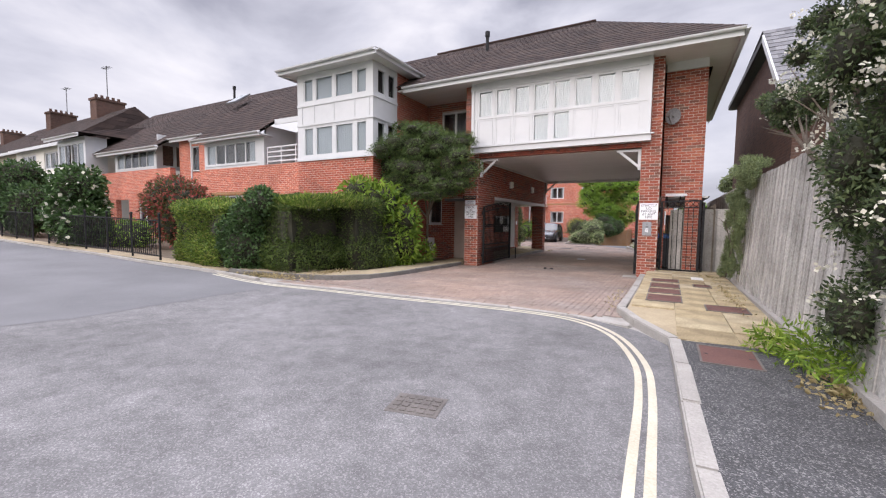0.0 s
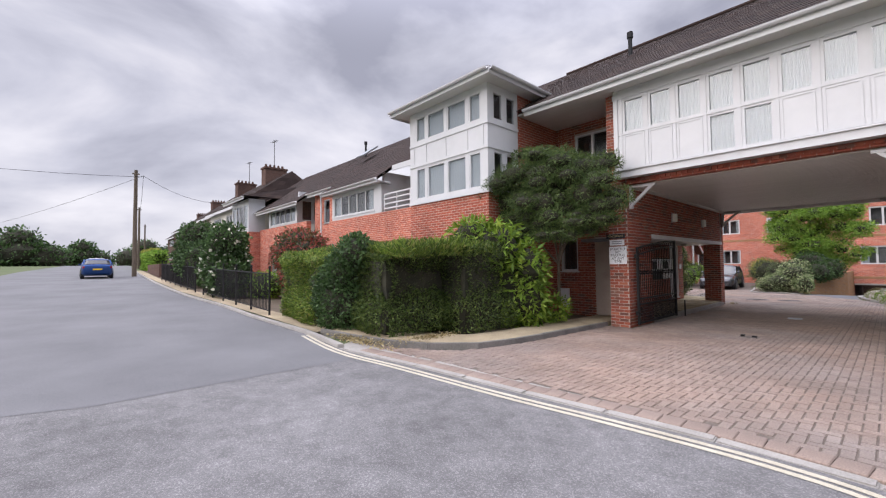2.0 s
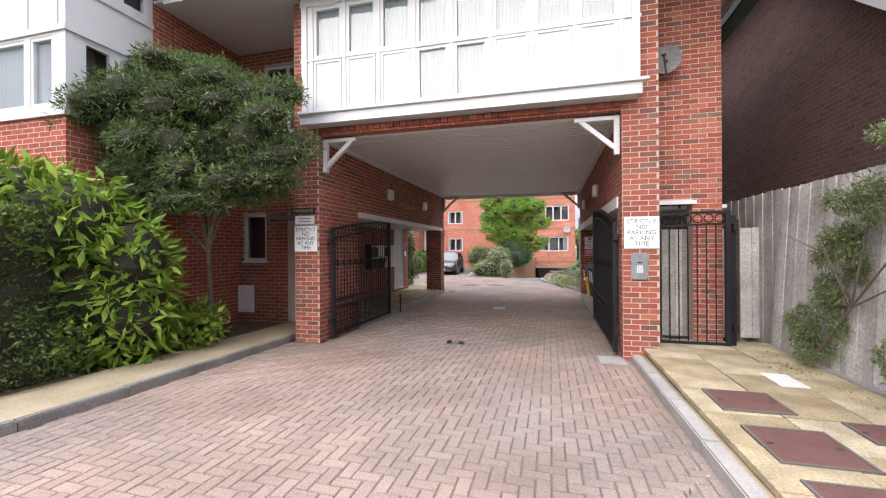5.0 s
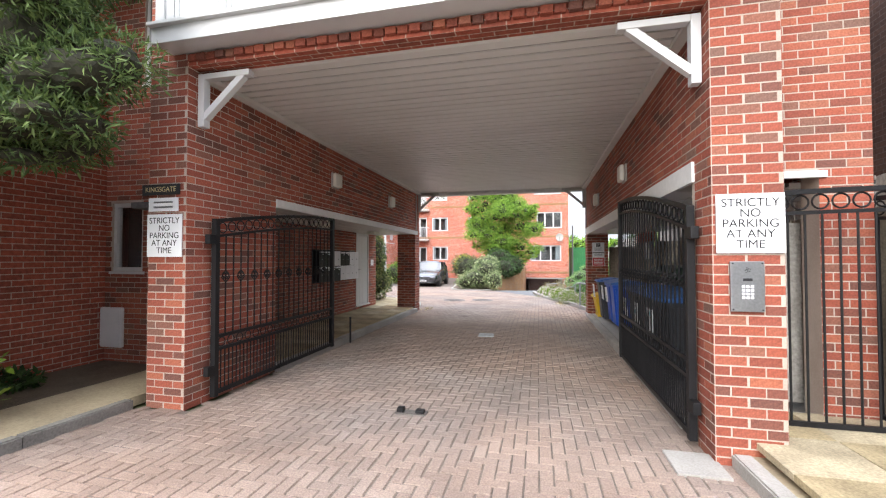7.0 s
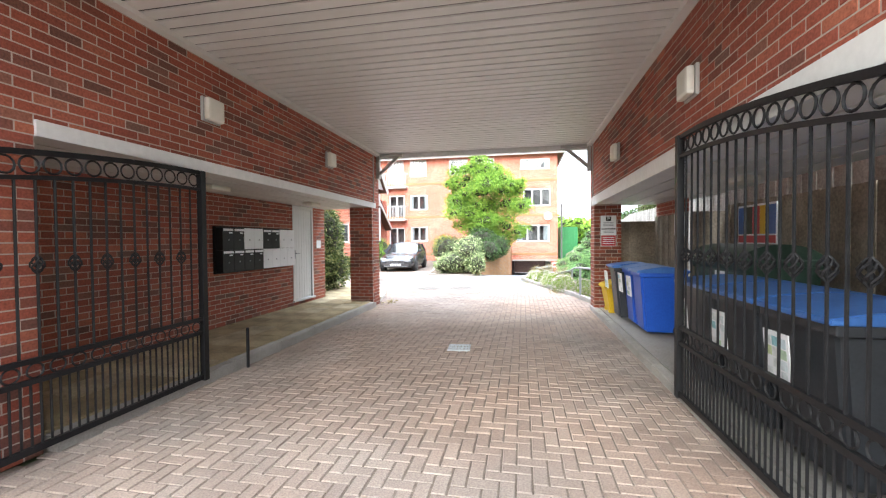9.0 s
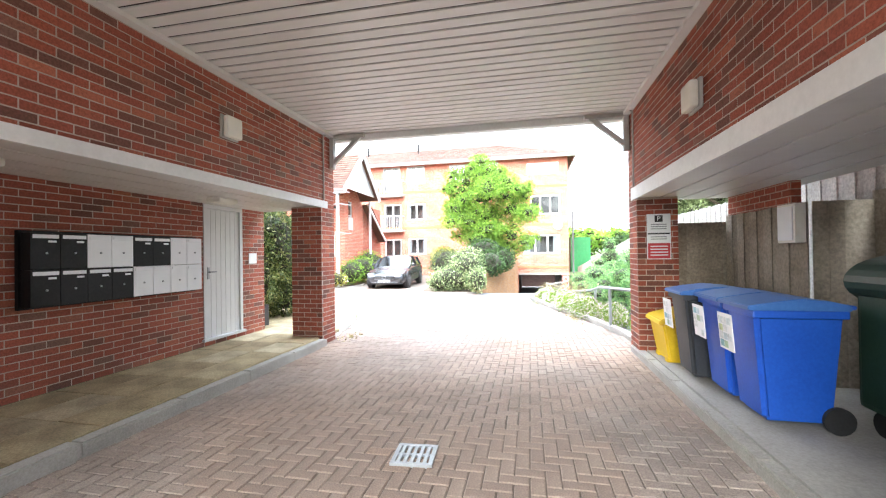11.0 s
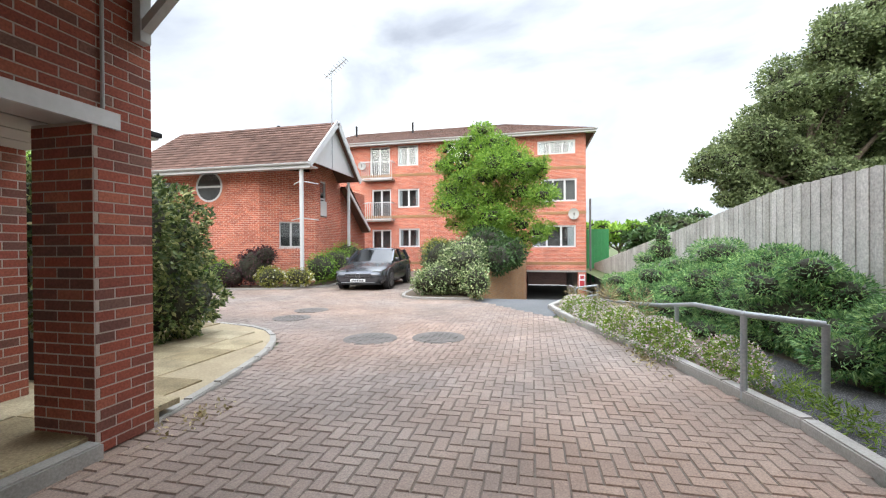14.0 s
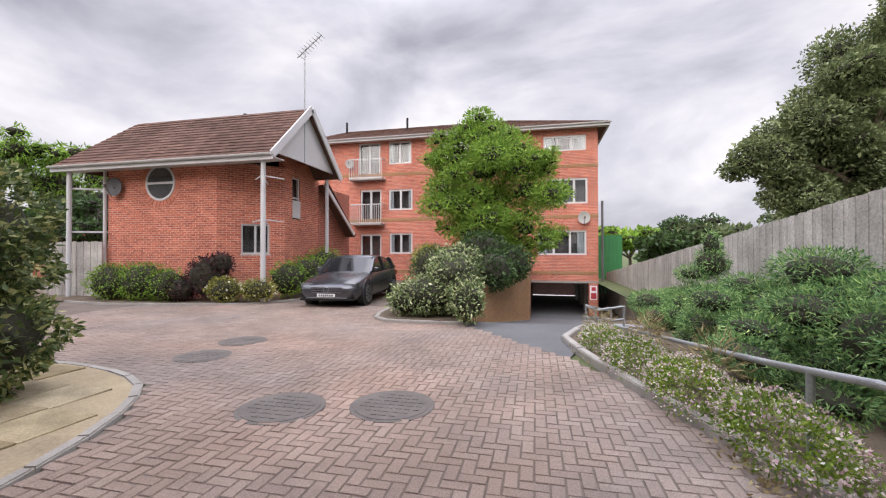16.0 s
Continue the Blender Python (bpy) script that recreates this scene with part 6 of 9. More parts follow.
rel(part("white_band", wall_mesh((-26.6, 11.0), (-22.4, 11.0), 3.9, 5.0, 0.1, holes=[(0.2, 4.0, 4.0, 4.85)]), M_WHITE), un)
rel(window(None, (-26.4, 11.02), (-22.6, 11.02), 4.0, 4.85, 5, blind=0.4), un)
rel(part("gable_side", wall_mesh((-22.402, 11.102), (-22.402, 12.6), 3.9, 5.6, 0.1, holes=[(0.2, 0.7, 4.1, 5.1), (0.85, 1.35, 4.1, 5.1)]), M_WHITE), un)
rel(part("blocked_window", block(-22.48, -22.43, 11.15, 12.4, 4.1, 5.1), M_BRICKDARK), un)
rel(part("bay_front", wall_mesh((-31.8, 10.3), (-28.2, 10.3), 3.8, 5.9, 0.1, holes=[(0.15, 3.4, 4.0, 5.6)]), M_WHITE), un)
rel(window(None, (-31.65, 10.32), (-28.4, 10.32), 4.0, 5.6, 4, blind=0.5), un)
rel(part("bay_side", wall_mesh((-28.202, 10.402), (-28.202, 11.3), 3.8, 5.9, 0.1), M_WHITE), un)
rel(part("bay_base", block(-31.8, -28.2, 10.301, 11.0, 0, 3.8), M_BRICKORANGE), un)
for cs in (((-21.4, 11.15, 5.33), (-18.6, 11.15, 5.33), (-18.6, 16, 8.75), (-21.4, 16, 8.75)), ((-32.6, 10.6, 4.94), (-21.4, 10.6, 4.94), (-21.4, 16, 8.75), (-32.6, 16, 8.75)), ((-32.3, 9.9, 6.0), (-27.8, 9.9, 6.0), (-28.6, 13.6, 7.05), (-31.6, 13.6, 7.05)), ((-27.8, 9.9, 6.0), (-27.8, 12.6, 6.0), (-28.6, 13.6, 7.05), (-28.6, 13.6, 7.05))):
    rel(tiled_slope("roof_slope", cs, M_TILE, None, 0.28, 0.4), un)
for x0, x1, y, z in ((-21.4, -18.6, 11.13, 5.3), (-27.6, -21.4, 10.58, 4.92), (-32.3, -27.8, 9.88, 5.97)):
    rel(part("fascia", block(x0, x1, y - 0.04, y, z - 0.2, z), M_WHITE), un)
    rel(gutter(None, (x0, y - 0.09, z - 0.03), (x1, y - 0.09, z - 0.03), 0.12), un)
for x, y, z in ((-14.3, 14.6, 7.85), (-16.9, 15.2, 8.2), (-6.3, 14.7, 7.95), (-22.0, 15.0, 8.3)):
    bm = bmesh.new()
    rod(bm, (x, y, z - 0.3), (x, y, z + 0.55), 0.06)
    rod(bm, (x, y, z + 0.5), (x, y, z + 0.68), 0.09)
    tagged(part("vent_pipe", bm, M_BLACK), "black soil vent pipe standing on the tiled roof", "pipe")
for x, y, z in ((-15.5, 14.3, 7.42), (-17.6, 13.7, 7.0), (-20.2, 14.0, 7.75)):
    sk = thing("skylight", "pale roof window set in the tiled slope", "skylight", (x, y, z), group="skylights")
    fr = block(-0.4, 0.4, -0.55, 0.55, 0.0, 0.07, 0.01)
    bmesh.ops.rotate(fr, verts=fr.verts, matrix=Matrix.Rotation(radians(36), 3, "X"))
    part("frame", fr, M_SLATE, sk)
    fr = block(-0.33, 0.33, -0.48, 0.48, 0.07, 0.078)
    bmesh.ops.rotate(fr, verts=fr.verts, matrix=Matrix.Rotation(radians(36), 3, "X"))
    part("pane", fr, M_BLINDSHEEN, sk)
street_house(-41.0, -32.6, 11.0, 6.0, 9.2, "cream rendered terraced house with a tiled roof and chimney", M_CREAM, M_TILE, chimney=-37.0)
street_house(-52.0, -42.0, 11.6, 6.2, 9.5, "pebbledashed terraced house with a tiled roof and chimney", M_RENDER, M_TILE, chimney=-47.0)
street_house(-75.0, -62.0, 13.5, 6.8, 10.0, "brown brick house with a tiled roof and chimney", M_BRICKDARK, M_TILE, chimney=-66.0)
street_house(-98.0, -82.0, 16.0, 7.2, 10.6, "brown brick house with a tiled roof and chimney", M_BRICKDARK, M_TILE, chimney=-88.0)
for x, y, z0, z1 in ((-37.0, 15.0, 10.0, 12.6), (-45.8, 15.6, 10.3, 12.5)):
    an = thing("roof_aerial", "thin television aerial on a chimney", "aerial", (x, y, z0), group="aerials")
    bm = bmesh.new()
    rod(bm, (0, 0, 0), (0, 0, z1 - z0), 0.03, sides=6)
    part("mast", bm, M_SLATE, an)
    bm = bmesh.new()
    bar(bm, (-0.5, 0, z1 - z0 - 0.1), (0.5, 0, z1 - z0 - 0.1), 0.03, 0.03)
    for k in range(6):
        bar(bm, (-0.45 + k * 0.18, -0.22, z1 - z0 - 0.1), (-0.45 + k * 0.18, 0.22, z1 - z0 - 0.1), 0.015, 0.015)
    part("array", bm, M_SLATE, an)


def telegraph_pole(x, y, h):
    z = ground_z(y, x)
    t = thing("telegraph_pole", "tall brown wooden telegraph pole beside the street", "pole", (x, y, z), group="telegraph poles")
    bm = bmesh.new()
    rod(bm, (0, 0, 0), (0, 0, h), 0.17, 0.12, 12)
    part("pole", bm, M_BARK, t)
    bm = bmesh.new()
    bar(bm, (0, -0.25, h - 0.3), (0, 0.25, h - 0.3), 0.08, 0.1)
    part("crosspiece", bm, M_BARK, t)
    for k in range(4):
        bm = bmesh.new()
        bar(bm, (0.1, -0.12, 2.6 + k * 0.6), (0.1, 0.14, 2.6 + k * 0.6), 0.02, 0.02)
        part("step", bm, M_IRON, t)


telegraph_pole(-43.0, 5.9, 8.8)
telegraph_pole(-72.0, 8.9, 8.6)
telegraph_pole(-105.0, 13.0, 8.6)
for (a, b) in (((-43, 6.4, 9.3), (-120, -20, 7.5)), ((-43, 6.4, 9.3), (-45, 15.6, 8.5)), ((-43, 6.4, 9.3), (-72, 8.9, 10.0)), ((-43, 6.4, 9.2), (-33, -25, 9.0))):
    cu = bpy.data.curves.new("cable", "CURVE")
    cu.dimensions, cu.bevel_depth = "3D", 0.014
    sp = cu.splines.new("POLY")
    sp.points.add(12)
    for k in range(13):
        q = Vector(a).lerp(Vector(b), k / 12)
        sp.points[k].co = (q.x, q.y, q.z - 1.2 * (1 - (2 * k / 12 - 1) ** 2), 1)
    cu.materials.append(M_BLACK)
    tagged(new("overhead_cable", cu), "thin black overhead telephone cable", "cable", group="overhead cables")
for k, (x, y, z, r) in enumerate(((-118, -6, 4.5, 7), (-150, 4, 4.5, 6), (-135, 24, 4.5, 6), (-95, -16, 4, 6), (-170, 20, 5, 8), (-84, -11, 3.0, 4))):
    shrub("street_tree", [(x, y, z, r * 0.7, r * 0.8, r * 0.55), (x + 2, y - r * 0.6, z - 0.6, r * 0.5, r * 0.5, r * 0.5), (x + 1, y + r * 0.6, z - 0.8, r * 0.5, r * 0.55, r * 0.45), (x, y, z + r * 0.4, r * 0.45, r * 0.5, r * 0.4)], 2600, L_PURPLE if k == 3 else L_DARK, 0.75, "dark copper-leaved tree at the end of the street" if k == 3 else "broad green tree at the end of the street", 60 + k, "tree", tips=[(x, y, z), (x + 1, y - r * 0.4, z), (x + 1, y + r * 0.4, z)], trunk=0.3)
hedge("garden_hedge", -64, -54, 8.6, 9.8, 2.0, 5000, L_TREE, 0.3, "clipped green garden hedge along the far pavement", 66)
hedge("garden_hedge", -80, -70, 10.2, 11.2, 2.6, 5000, L_YELLOW, 0.3, "yellow-green garden hedge along the far pavement", 67)
gw = thing("garden_wall", "low brown brick garden wall along the street", "wall", (-47, 7.6, 0.9))
rel(part("wall", wall_mesh((-54, 8.0), (-40, 7.2), 0.5, 1.9, 0.22), M_BRICKDARK), gw)

# sprawling bare-stemmed shrub and low weeds in the soil by the porch
sp = thing("sprawling_shrub", "leggy bare-stemmed shrub with yellow-green leaf tips", "shrub", (-8.7, 11.6, 0.05))
rng = random.Random(77)
tips = []
for i in range(9):
    a = -1.4 + i * 0.33
    r = rng.uniform(0.55, 1.15)
    h = rng.uniform(0.4, 1.1)
    tip = (math.cos(a) * r, math.sin(a) * r * 0.6, h)
    mid = (tip[0] * 0.55, tip[1] * 0.5, h * rng.uniform(0.25, 0.5))
    bm = bmesh.new()
    rod(bm, (0, 0, 0), mid, 0.016, sides=6)
    rod(bm, mid, tip, 0.010, sides=6)
    rod(bm, mid, (mid[0] + rng.uniform(-.3, .3), mid[1] + rng.uniform(-.2, .2), mid[2] + 0.35), 0.007, sides=6)
    part("branch", bm, M_BARK, sp)
    tips.append((*tip, 0.11, 0.11, 0.09))
p, n = blob_spots(tips, 520, 78, 0.3, 0.1)
leaves("foliage", p, n, L_BRIGHT, 0.09, sp, slim=0.4, seed=79)
shrub("low_weed", [(-7.9, 12.3, 0.12, 0.35, 0.25, 0.14), (-8.2, 12.0, 0.1, 0.3, 0.2, 0.12)], 700, L_DARK, 0.09, "low leafy weeds in the soil beside the path", 80, "weed", inner=0.3, heart=False)

# ---- lettering ----
def lettering(text, size, material, parent, m, align="CENTER"):
    """Flat raised letters of the built-in font; m lays the text's plane."""
    cu = bpy.data.curves.new("lettering", "FONT")
    cu.body, cu.size, cu.align_x, cu.align_y, cu.extrude, cu.space_line = text, size, align, "CENTER", 0.0008, 0.95
    tmp = new("lettering", cu)
    me = bpy.data.meshes.new_from_object(tmp)
    bpy.data.objects.remove(tmp)
    me.materials.append(material)
    ob = new("lettering", me)
    ob.parent = parent
    ob.matrix_local = m
    return ob


M_SIGN = plain("sign_white", (0.72, 0.73, 0.76), (0.82, 0.83, 0.85), 0.4, scale=4, stain=1, bump=0)
M_INK = plain("sign_ink", (0.012, 0.012, 0.016), (0.03, 0.03, 0.035), 0.5, scale=9, bump=0)
M_RED = plain("sign_red", (0.42, 0.03, 0.045), (0.52, 0.05, 0.06), 0.45, scale=9, bump=0)
M_STEEL = plain("brushed_steel", (0.22, 0.23, 0.25), (0.36, 0.37, 0.39), 0.38, 0.85, scale=60, stain=4, bump=0.05)
M_GALV = plain("galvanised_steel", (0.27, 0.29, 0.31), (0.44, 0.46, 0.48), 0.5, 0.6, scale=50, stain=3, bump=0.05)
M_GOLD = plain("gold_lettering", (0.5, 0.4, 0.2), (0.65, 0.55, 0.32), 0.4, scale=20, bump=0)
M_GREYPLASTIC = plain("dark_grey_plastic", (0.022, 0.025, 0.030), (0.042, 0.046, 0.054), 0.5, scale=50, stain=3, bump=0.06)
M_BLUEPLASTIC = plain("blue_plastic", (0.012, 0.07, 0.42), (0.02, 0.11, 0.56), 0.42, scale=40, stain=2, bump=0.05)
M_BLUELID = plain("blue_lid", (0.03, 0.11, 0.36), (0.06, 0.17, 0.46), 0.45, scale=30, stain=2, bump=0.05)
M_YELLOW = plain("yellow_plastic", (0.62, 0.40, 0.01), (0.78, 0.53, 0.02), 0.5, scale=40, stain=2, bump=0.05)
M_GREENBIN = plain("green_plastic", (0.012, 0.035, 0.022), (0.028, 0.06, 0.04), 0.45, scale=40, stain=2, bump=0.05)
M_RUBBER = plain("rubber", (0.008, 0.008, 0.009), (0.022, 0.022, 0.024), 0.75, scale=50, bump=0.1)
M_LABEL = pieced("bin_label", [(0.0, (0.75, 0.76, 0.76)), (0.5, (0.62, 0.7, 0.74)), (0.7, (0.25, 0.5, 0.6)), (0.85, (0.66, 0.68, 0.28)), (1.0, (0.2, 0.26, 0.3))], 0.5, True, 20, 0.0, 2)
M_LAMP = plain("lamp_cover", (0.68, 0.66, 0.58), (0.78, 0.76, 0.69), 0.4, scale=10, stain=2, bump=0)
SOUTH = Matrix.Rotation(radians(90), 4, "X")
EAST_FACE = Matrix.Rotation(radians(90), 4, "Z") @ SOUTH


def sign_board(name, x0, x1, z0, z1, y, label):
    s = thing(name, label, "sign", ((x0 + x1) / 2, y, (z0 + z1) / 2))
    w, h = (x1 - x0) / 2, (z1 - z0) / 2
    part("board", block(-w, w, -0.006, 0.004, -h, h, 0.0015), M_SIGN, s)
    return s, w, h


for x0, x1, z0, z1 in ((-0.70, -0.255, 1.58, 2.02), (-5.965, -5.53, 1.56, 2.0)):
    s, w, h = sign_board("parking_notice", x0, x1, z0, z1, 12.275, "white notice with black capital letters on the brick pier")
    for k, line in enumerate(("STRICTLY", "NO", "PARKING", "AT ANY", "TIME")):
        lettering(line, 0.088, M_INK, s, Matrix.Translation((0, -0.0072, h - 0.068 - k * 0.077)) @ SOUTH)
s, w, h = sign_board("name_plate", -6.03, -5.56, 2.20, 2.31, 12.27, "black name plate with gilt capital letters on the pier")
s.children[0].data.materials[0] = M_INK
lettering("KINGSGATE", 0.072, M_GOLD, s, Matrix.Translation((0, -0.0072, 0)) @ SOUTH)
s, w, h = sign_board("small_notice", -5.95, -5.58, 2.03, 2.17, 12.275, "small white notice with two lines of grey print")
for k in range(2):
    part("print_line", block(-0.12, 0.12, -0.0072, -0.006, 0.015 - k * 0.05, 0.033 - k * 0.05), M_STEEL, s)
# entry panel
k = thing("entry_panel", "brushed steel entry panel with keypad on the brick pier", "intercom", (-0.505, 12.275, 1.335))
part("plate", block(-0.11, 0.11, -0.014, 0.006, -0.185, 0.185, 0.004), M_STEEL, k)
bm = bmesh.new()
for i in range(9):
    a = i * 2.4
    r = 0.006 * math.sqrt(i) * 1.2
    rod(bm, (math.cos(a) * r, -0.0165, 0.12 + math.sin(a) * r), (math.cos(a) * r, -0.0135, 0.12 + math.sin(a) * r), 0.004, sides=6)
part("speaker", bm, M_INK, k)
part("display", block(-0.03, 0.03, -0.0165, -0.0135, 0.04, 0.06), M_INK, k)
for i in range(3):
    for j in range(4):
        part("key", block(-0.038 + i * 0.028, -0.018 + i * 0.028, -0.018, -0.0135, -0.09 + j * 0.027, -0.072 + j * 0.027, 0.002), M_SIGN, k)
for i in (-1, 1):
    for j in (-1, 1):
        bm = bmesh.new()
        rod(bm, (i * 0.095, -0.017, j * 0.17), (i * 0.095, -0.0135, j * 0.17), 0.006, sides=8)
        part("screw", bm, M_INK, k)


# ---- white corner brackets of the archway ----
def corner_bracket(x, y, way, material, label, drop=0.56, run=0.62, w=0.075):
    b = thing("corner_bracket", label, "bracket", (x, y, CEIL - 0.01), group="archway brackets")
    bm = bmesh.new()
    box(bm, min(0, way * w), max(0, way * w), -0.045, 0.045, -drop, 0, 0.006)
    part("upright", bm, material, b)
    bm = bmesh.new()
    box(bm, min(way * w, way * run), max(way * w, way * run), -0.045, 0.045, -w * 0.8, 0, 0.006)
    part("arm", bm, material, b)
    bm = bmesh.new()
    bar(bm, (way * w * 0.8, 0, -drop * 0.82), (way * run * 0.86, 0, -w * 0.6), 0.07, 0.065)
    part("strut", bm, material, b)


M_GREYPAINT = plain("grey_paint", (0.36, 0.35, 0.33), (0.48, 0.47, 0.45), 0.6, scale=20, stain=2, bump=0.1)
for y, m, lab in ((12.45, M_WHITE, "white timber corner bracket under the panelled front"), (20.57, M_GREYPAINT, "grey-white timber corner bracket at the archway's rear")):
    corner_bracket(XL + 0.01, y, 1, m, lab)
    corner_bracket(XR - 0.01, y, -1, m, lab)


# ---- iron gates, standing open ----
def ring(bm, m, r, tube, n=14):
    """A flat iron ring."""
    vs = []
    for i in range(n):
        a = 2 * math.pi * i / n
        vs.append([bm.verts.new(m @ Vector((math.cos(a) * (r + dx), dy, math.sin(a) * (r + dx)))) for dx, dy in ((tube, 0), (0, tube), (-tube, 0), (0, -tube))])
    for i in range(n):
        j = (i + 1) % n
        for q in range(4):
            bm.faces.new((vs[i][q], vs[j][q], vs[j][(q + 1) % 4], vs[i][(q + 1) % 4]))


def gate_leaf(at, turn, width, z_hinge, z_free, label, gap=0.115, knots=True, low=True):
    """One leaf in its own plane: hinge at 0, free end at width along x."""
    g = thing("iron_gate", label, "gate", at, turn, group="archway gates")

    def top(u):
        return z_hinge + (z_free - z_hinge) * math.sin(math.pi / 2 * u / width)
    for u in (0.03, width - 0.03):
        part("stile", block(u - 0.03, u + 0.03, -0.03, 0.03, 0.06, top(u) + 0.02, 0.004), M_BLACK, g)
    rails = [(lambda u: 0.10, 0.045), (lambda u: 0.56, 0.035), (lambda u: 0.70, 0.035)] if low else [(lambda u: 0.10, 0.04)]
    rails += [(lambda u: top(u) - 0.17, 0.03), (lambda u: top(u), 0.04)]
    for f, h in rails:
        bm = bmesh.new()
        n = 16
        rows = []
        for i in range(n + 1):
            a = 0.06 + (width - 0.12) * i / n
            rows.append([bm.verts.new((a, y, f(a) + z)) for y, z in ((-0.015, -h / 2), (0.015, -h / 2), (0.015, h / 2), (-0.015, h / 2))])
        for r0, r1 in zip(rows, rows[1:]):
            for k in range(4):
                bm.faces.new((r0[k], r0[(k + 1) % 4], r1[(k + 1) % 4], r1[k]))
        bm.faces.new(rows[0][::-1])
        bm.faces.new(rows[-1])
        bmesh.ops.recalc_face_normals(bm, faces=bm.faces)
        part("rail", bm, M_BLACK, g)
    bars = int((width - 0.12) / gap)
    for i in range(1, bars):
        u = 0.06 + i * (width - 0.12) / bars
        bm = bmesh.new()
        rod(bm, (u, 0, 0.7 if low else 0.1), (u, 0, top(u) - 0.17), 0.009, sides=6)
        if knots and i % 2:
            for s in range(6):
                a = s * math.pi / 3
                for t in range(5):
                    f0, f1 = t / 5, (t + 1) / 5
                    z = 1.28
                    rod(bm, (u + math.cos(a + f0 * 3) * 0.04 * math.sin(math.pi * f0), math.sin(a + f0 * 3) * 0.04 * math.sin(math.pi * f0), z + f0 * 0.13),
                        (u + math.cos(a + f1 * 3) * 0.04 * math.sin(math.pi * f1), math.sin(a + f1 * 3) * 0.04 * math.sin(math.pi * f1), z + f1 * 0.13), 0.006, sides=5)
        part("bar", bm, M_BLACK, g)
    if low:
        for i in range(1, bars * 2):
            u = 0.06 + i * (width - 0.12) / bars / 2
            bm = bmesh.new()
            rod(bm, (u, 0, 0.12), (u, 0, 0.56), 0.008, sides=6)
            part("low_bar", bm, M_BLACK, g)
    rg = int((width - 0.12) / 0.135)
    for i in range(rg):
        u = 0.06 + (i + 0.5) * (width - 0.12) / rg
        bm = bmesh.new()
        ring(bm, Matrix.Translation((u, 0, top(u) - 0.085)), 0.058, 0.008)
        part("ring", bm, M_BLACK, g)
        if low:
            bm = bmesh.new()
            ring(bm, Matrix.Translation((u, 0, 0.63)), 0.05, 0.007)
            part("ring", bm, M_BLACK, g)
    for z in (0.35, 1.75):
        part("hinge", block(-0.09, 0.02, -0.03, 0.03, z - 0.05, z + 0.05, 0.006), M_BLACK, g)
    return g


gate_leaf((-5.40, 12.55, 0.0), 90, 2.62, 1.95, 2.2, "black wrought-iron gate leaf standing open against the brick wall")
gate_leaf((-0.78, 12.55, 0.0), 90, 2.95, 1.95, 2.38, "black wrought-iron gate leaf standing open beside the bins")
gate_leaf((-0.2, 12.7, 0.12), 0, 0.95, 1.95, 1.97, "black iron side gate panel beside the pier", 0.11, False, False)
gate_leaf((0.80, 12.72, 0.12), 90, 0.72, 1.9, 1.95, "narrow black iron side gate leaf standing open", 0.1, False, False)
tagged(part("lintel_side", block(-0.1, 0.42, 12.97, 13.02, 2.24, 2.30), M_WHITE), "white lintel strip over the side passage", "trim", kind="structure")
st = thing("gate_stop", "small rusty iron gate stop fixed in the drive", "gate stop", (-3.24, 12.76, 0.0))
part("plate", block(-0.16, 0.16, -0.06, 0.06, -0.01, 0.012, 0.003), M_IRON, st)
part("catch", block(-0.14, -0.07, -0.04, 0.04, 0.012, 0.055, 0.008), M_BLACK, st)
part("catch", block(0.05, 0.14, -0.035, 0.035, 0.012, 0.045, 0.008), M_BLACK, st)
bd = thing("drop_bolt_post", "thin black iron post at the walkway kerb", "post", (-5.36, 15.76, 0.0))
bm = bmesh.new()
rod(bm, (0, 0, 0), (0, 0, 0.47), 0.018, sides=8)
part("post", bm, M_BLACK, bd)
gr = thing("drain_grating", "square cast-iron drain grating in the block paving", "drain", (-3.02, 17.03, 0.0), 4)
for a in ((-0.15, 0.15, -0.15, -0.12), (-0.15, 0.15, 0.12, 0.15), (-0.15, -0.12, -0.12, 0.12), (0.12, 0.15, -0.12, 0.12)):
    part("frame", block(*a, -0.03, 0.012), M_GALV, gr)
for i in range(5):
    part("slat", block(-0.11 + i * 0.047, -0.085 + i * 0.047, -0.12, 0.12, -0.03, 0.010), M_GALV, gr)
part("slat", block(-0.12, 0.12, -0.012, 0.012, -0.03, 0.009), M_GALV, gr)
part("sump", block(-0.12, 0.12, -0.12, 0.12, -0.05, -0.02), M_INK, gr)


# ---- lamps, conduits, door, letter boxes ----
def bulkhead(x, y, z, face, group="archway lamps"):
    l = thing("wall_lamp", "cream plastic bulkhead wall lamp, unlit", "lamp", (x, y, z), group=group)
    part("base", block(min(0, face * 0.03), max(0, face * 0.03), -0.13, 0.13, -0.13, 0.13, 0.01), M_GREYPAINT, l)
    part("cover", block(min(face * 0.03, face * 0.1), max(face * 0.03, face * 0.1), -0.12, 0.12, -0.12, 0.12, 0.03), M_LAMP, l)


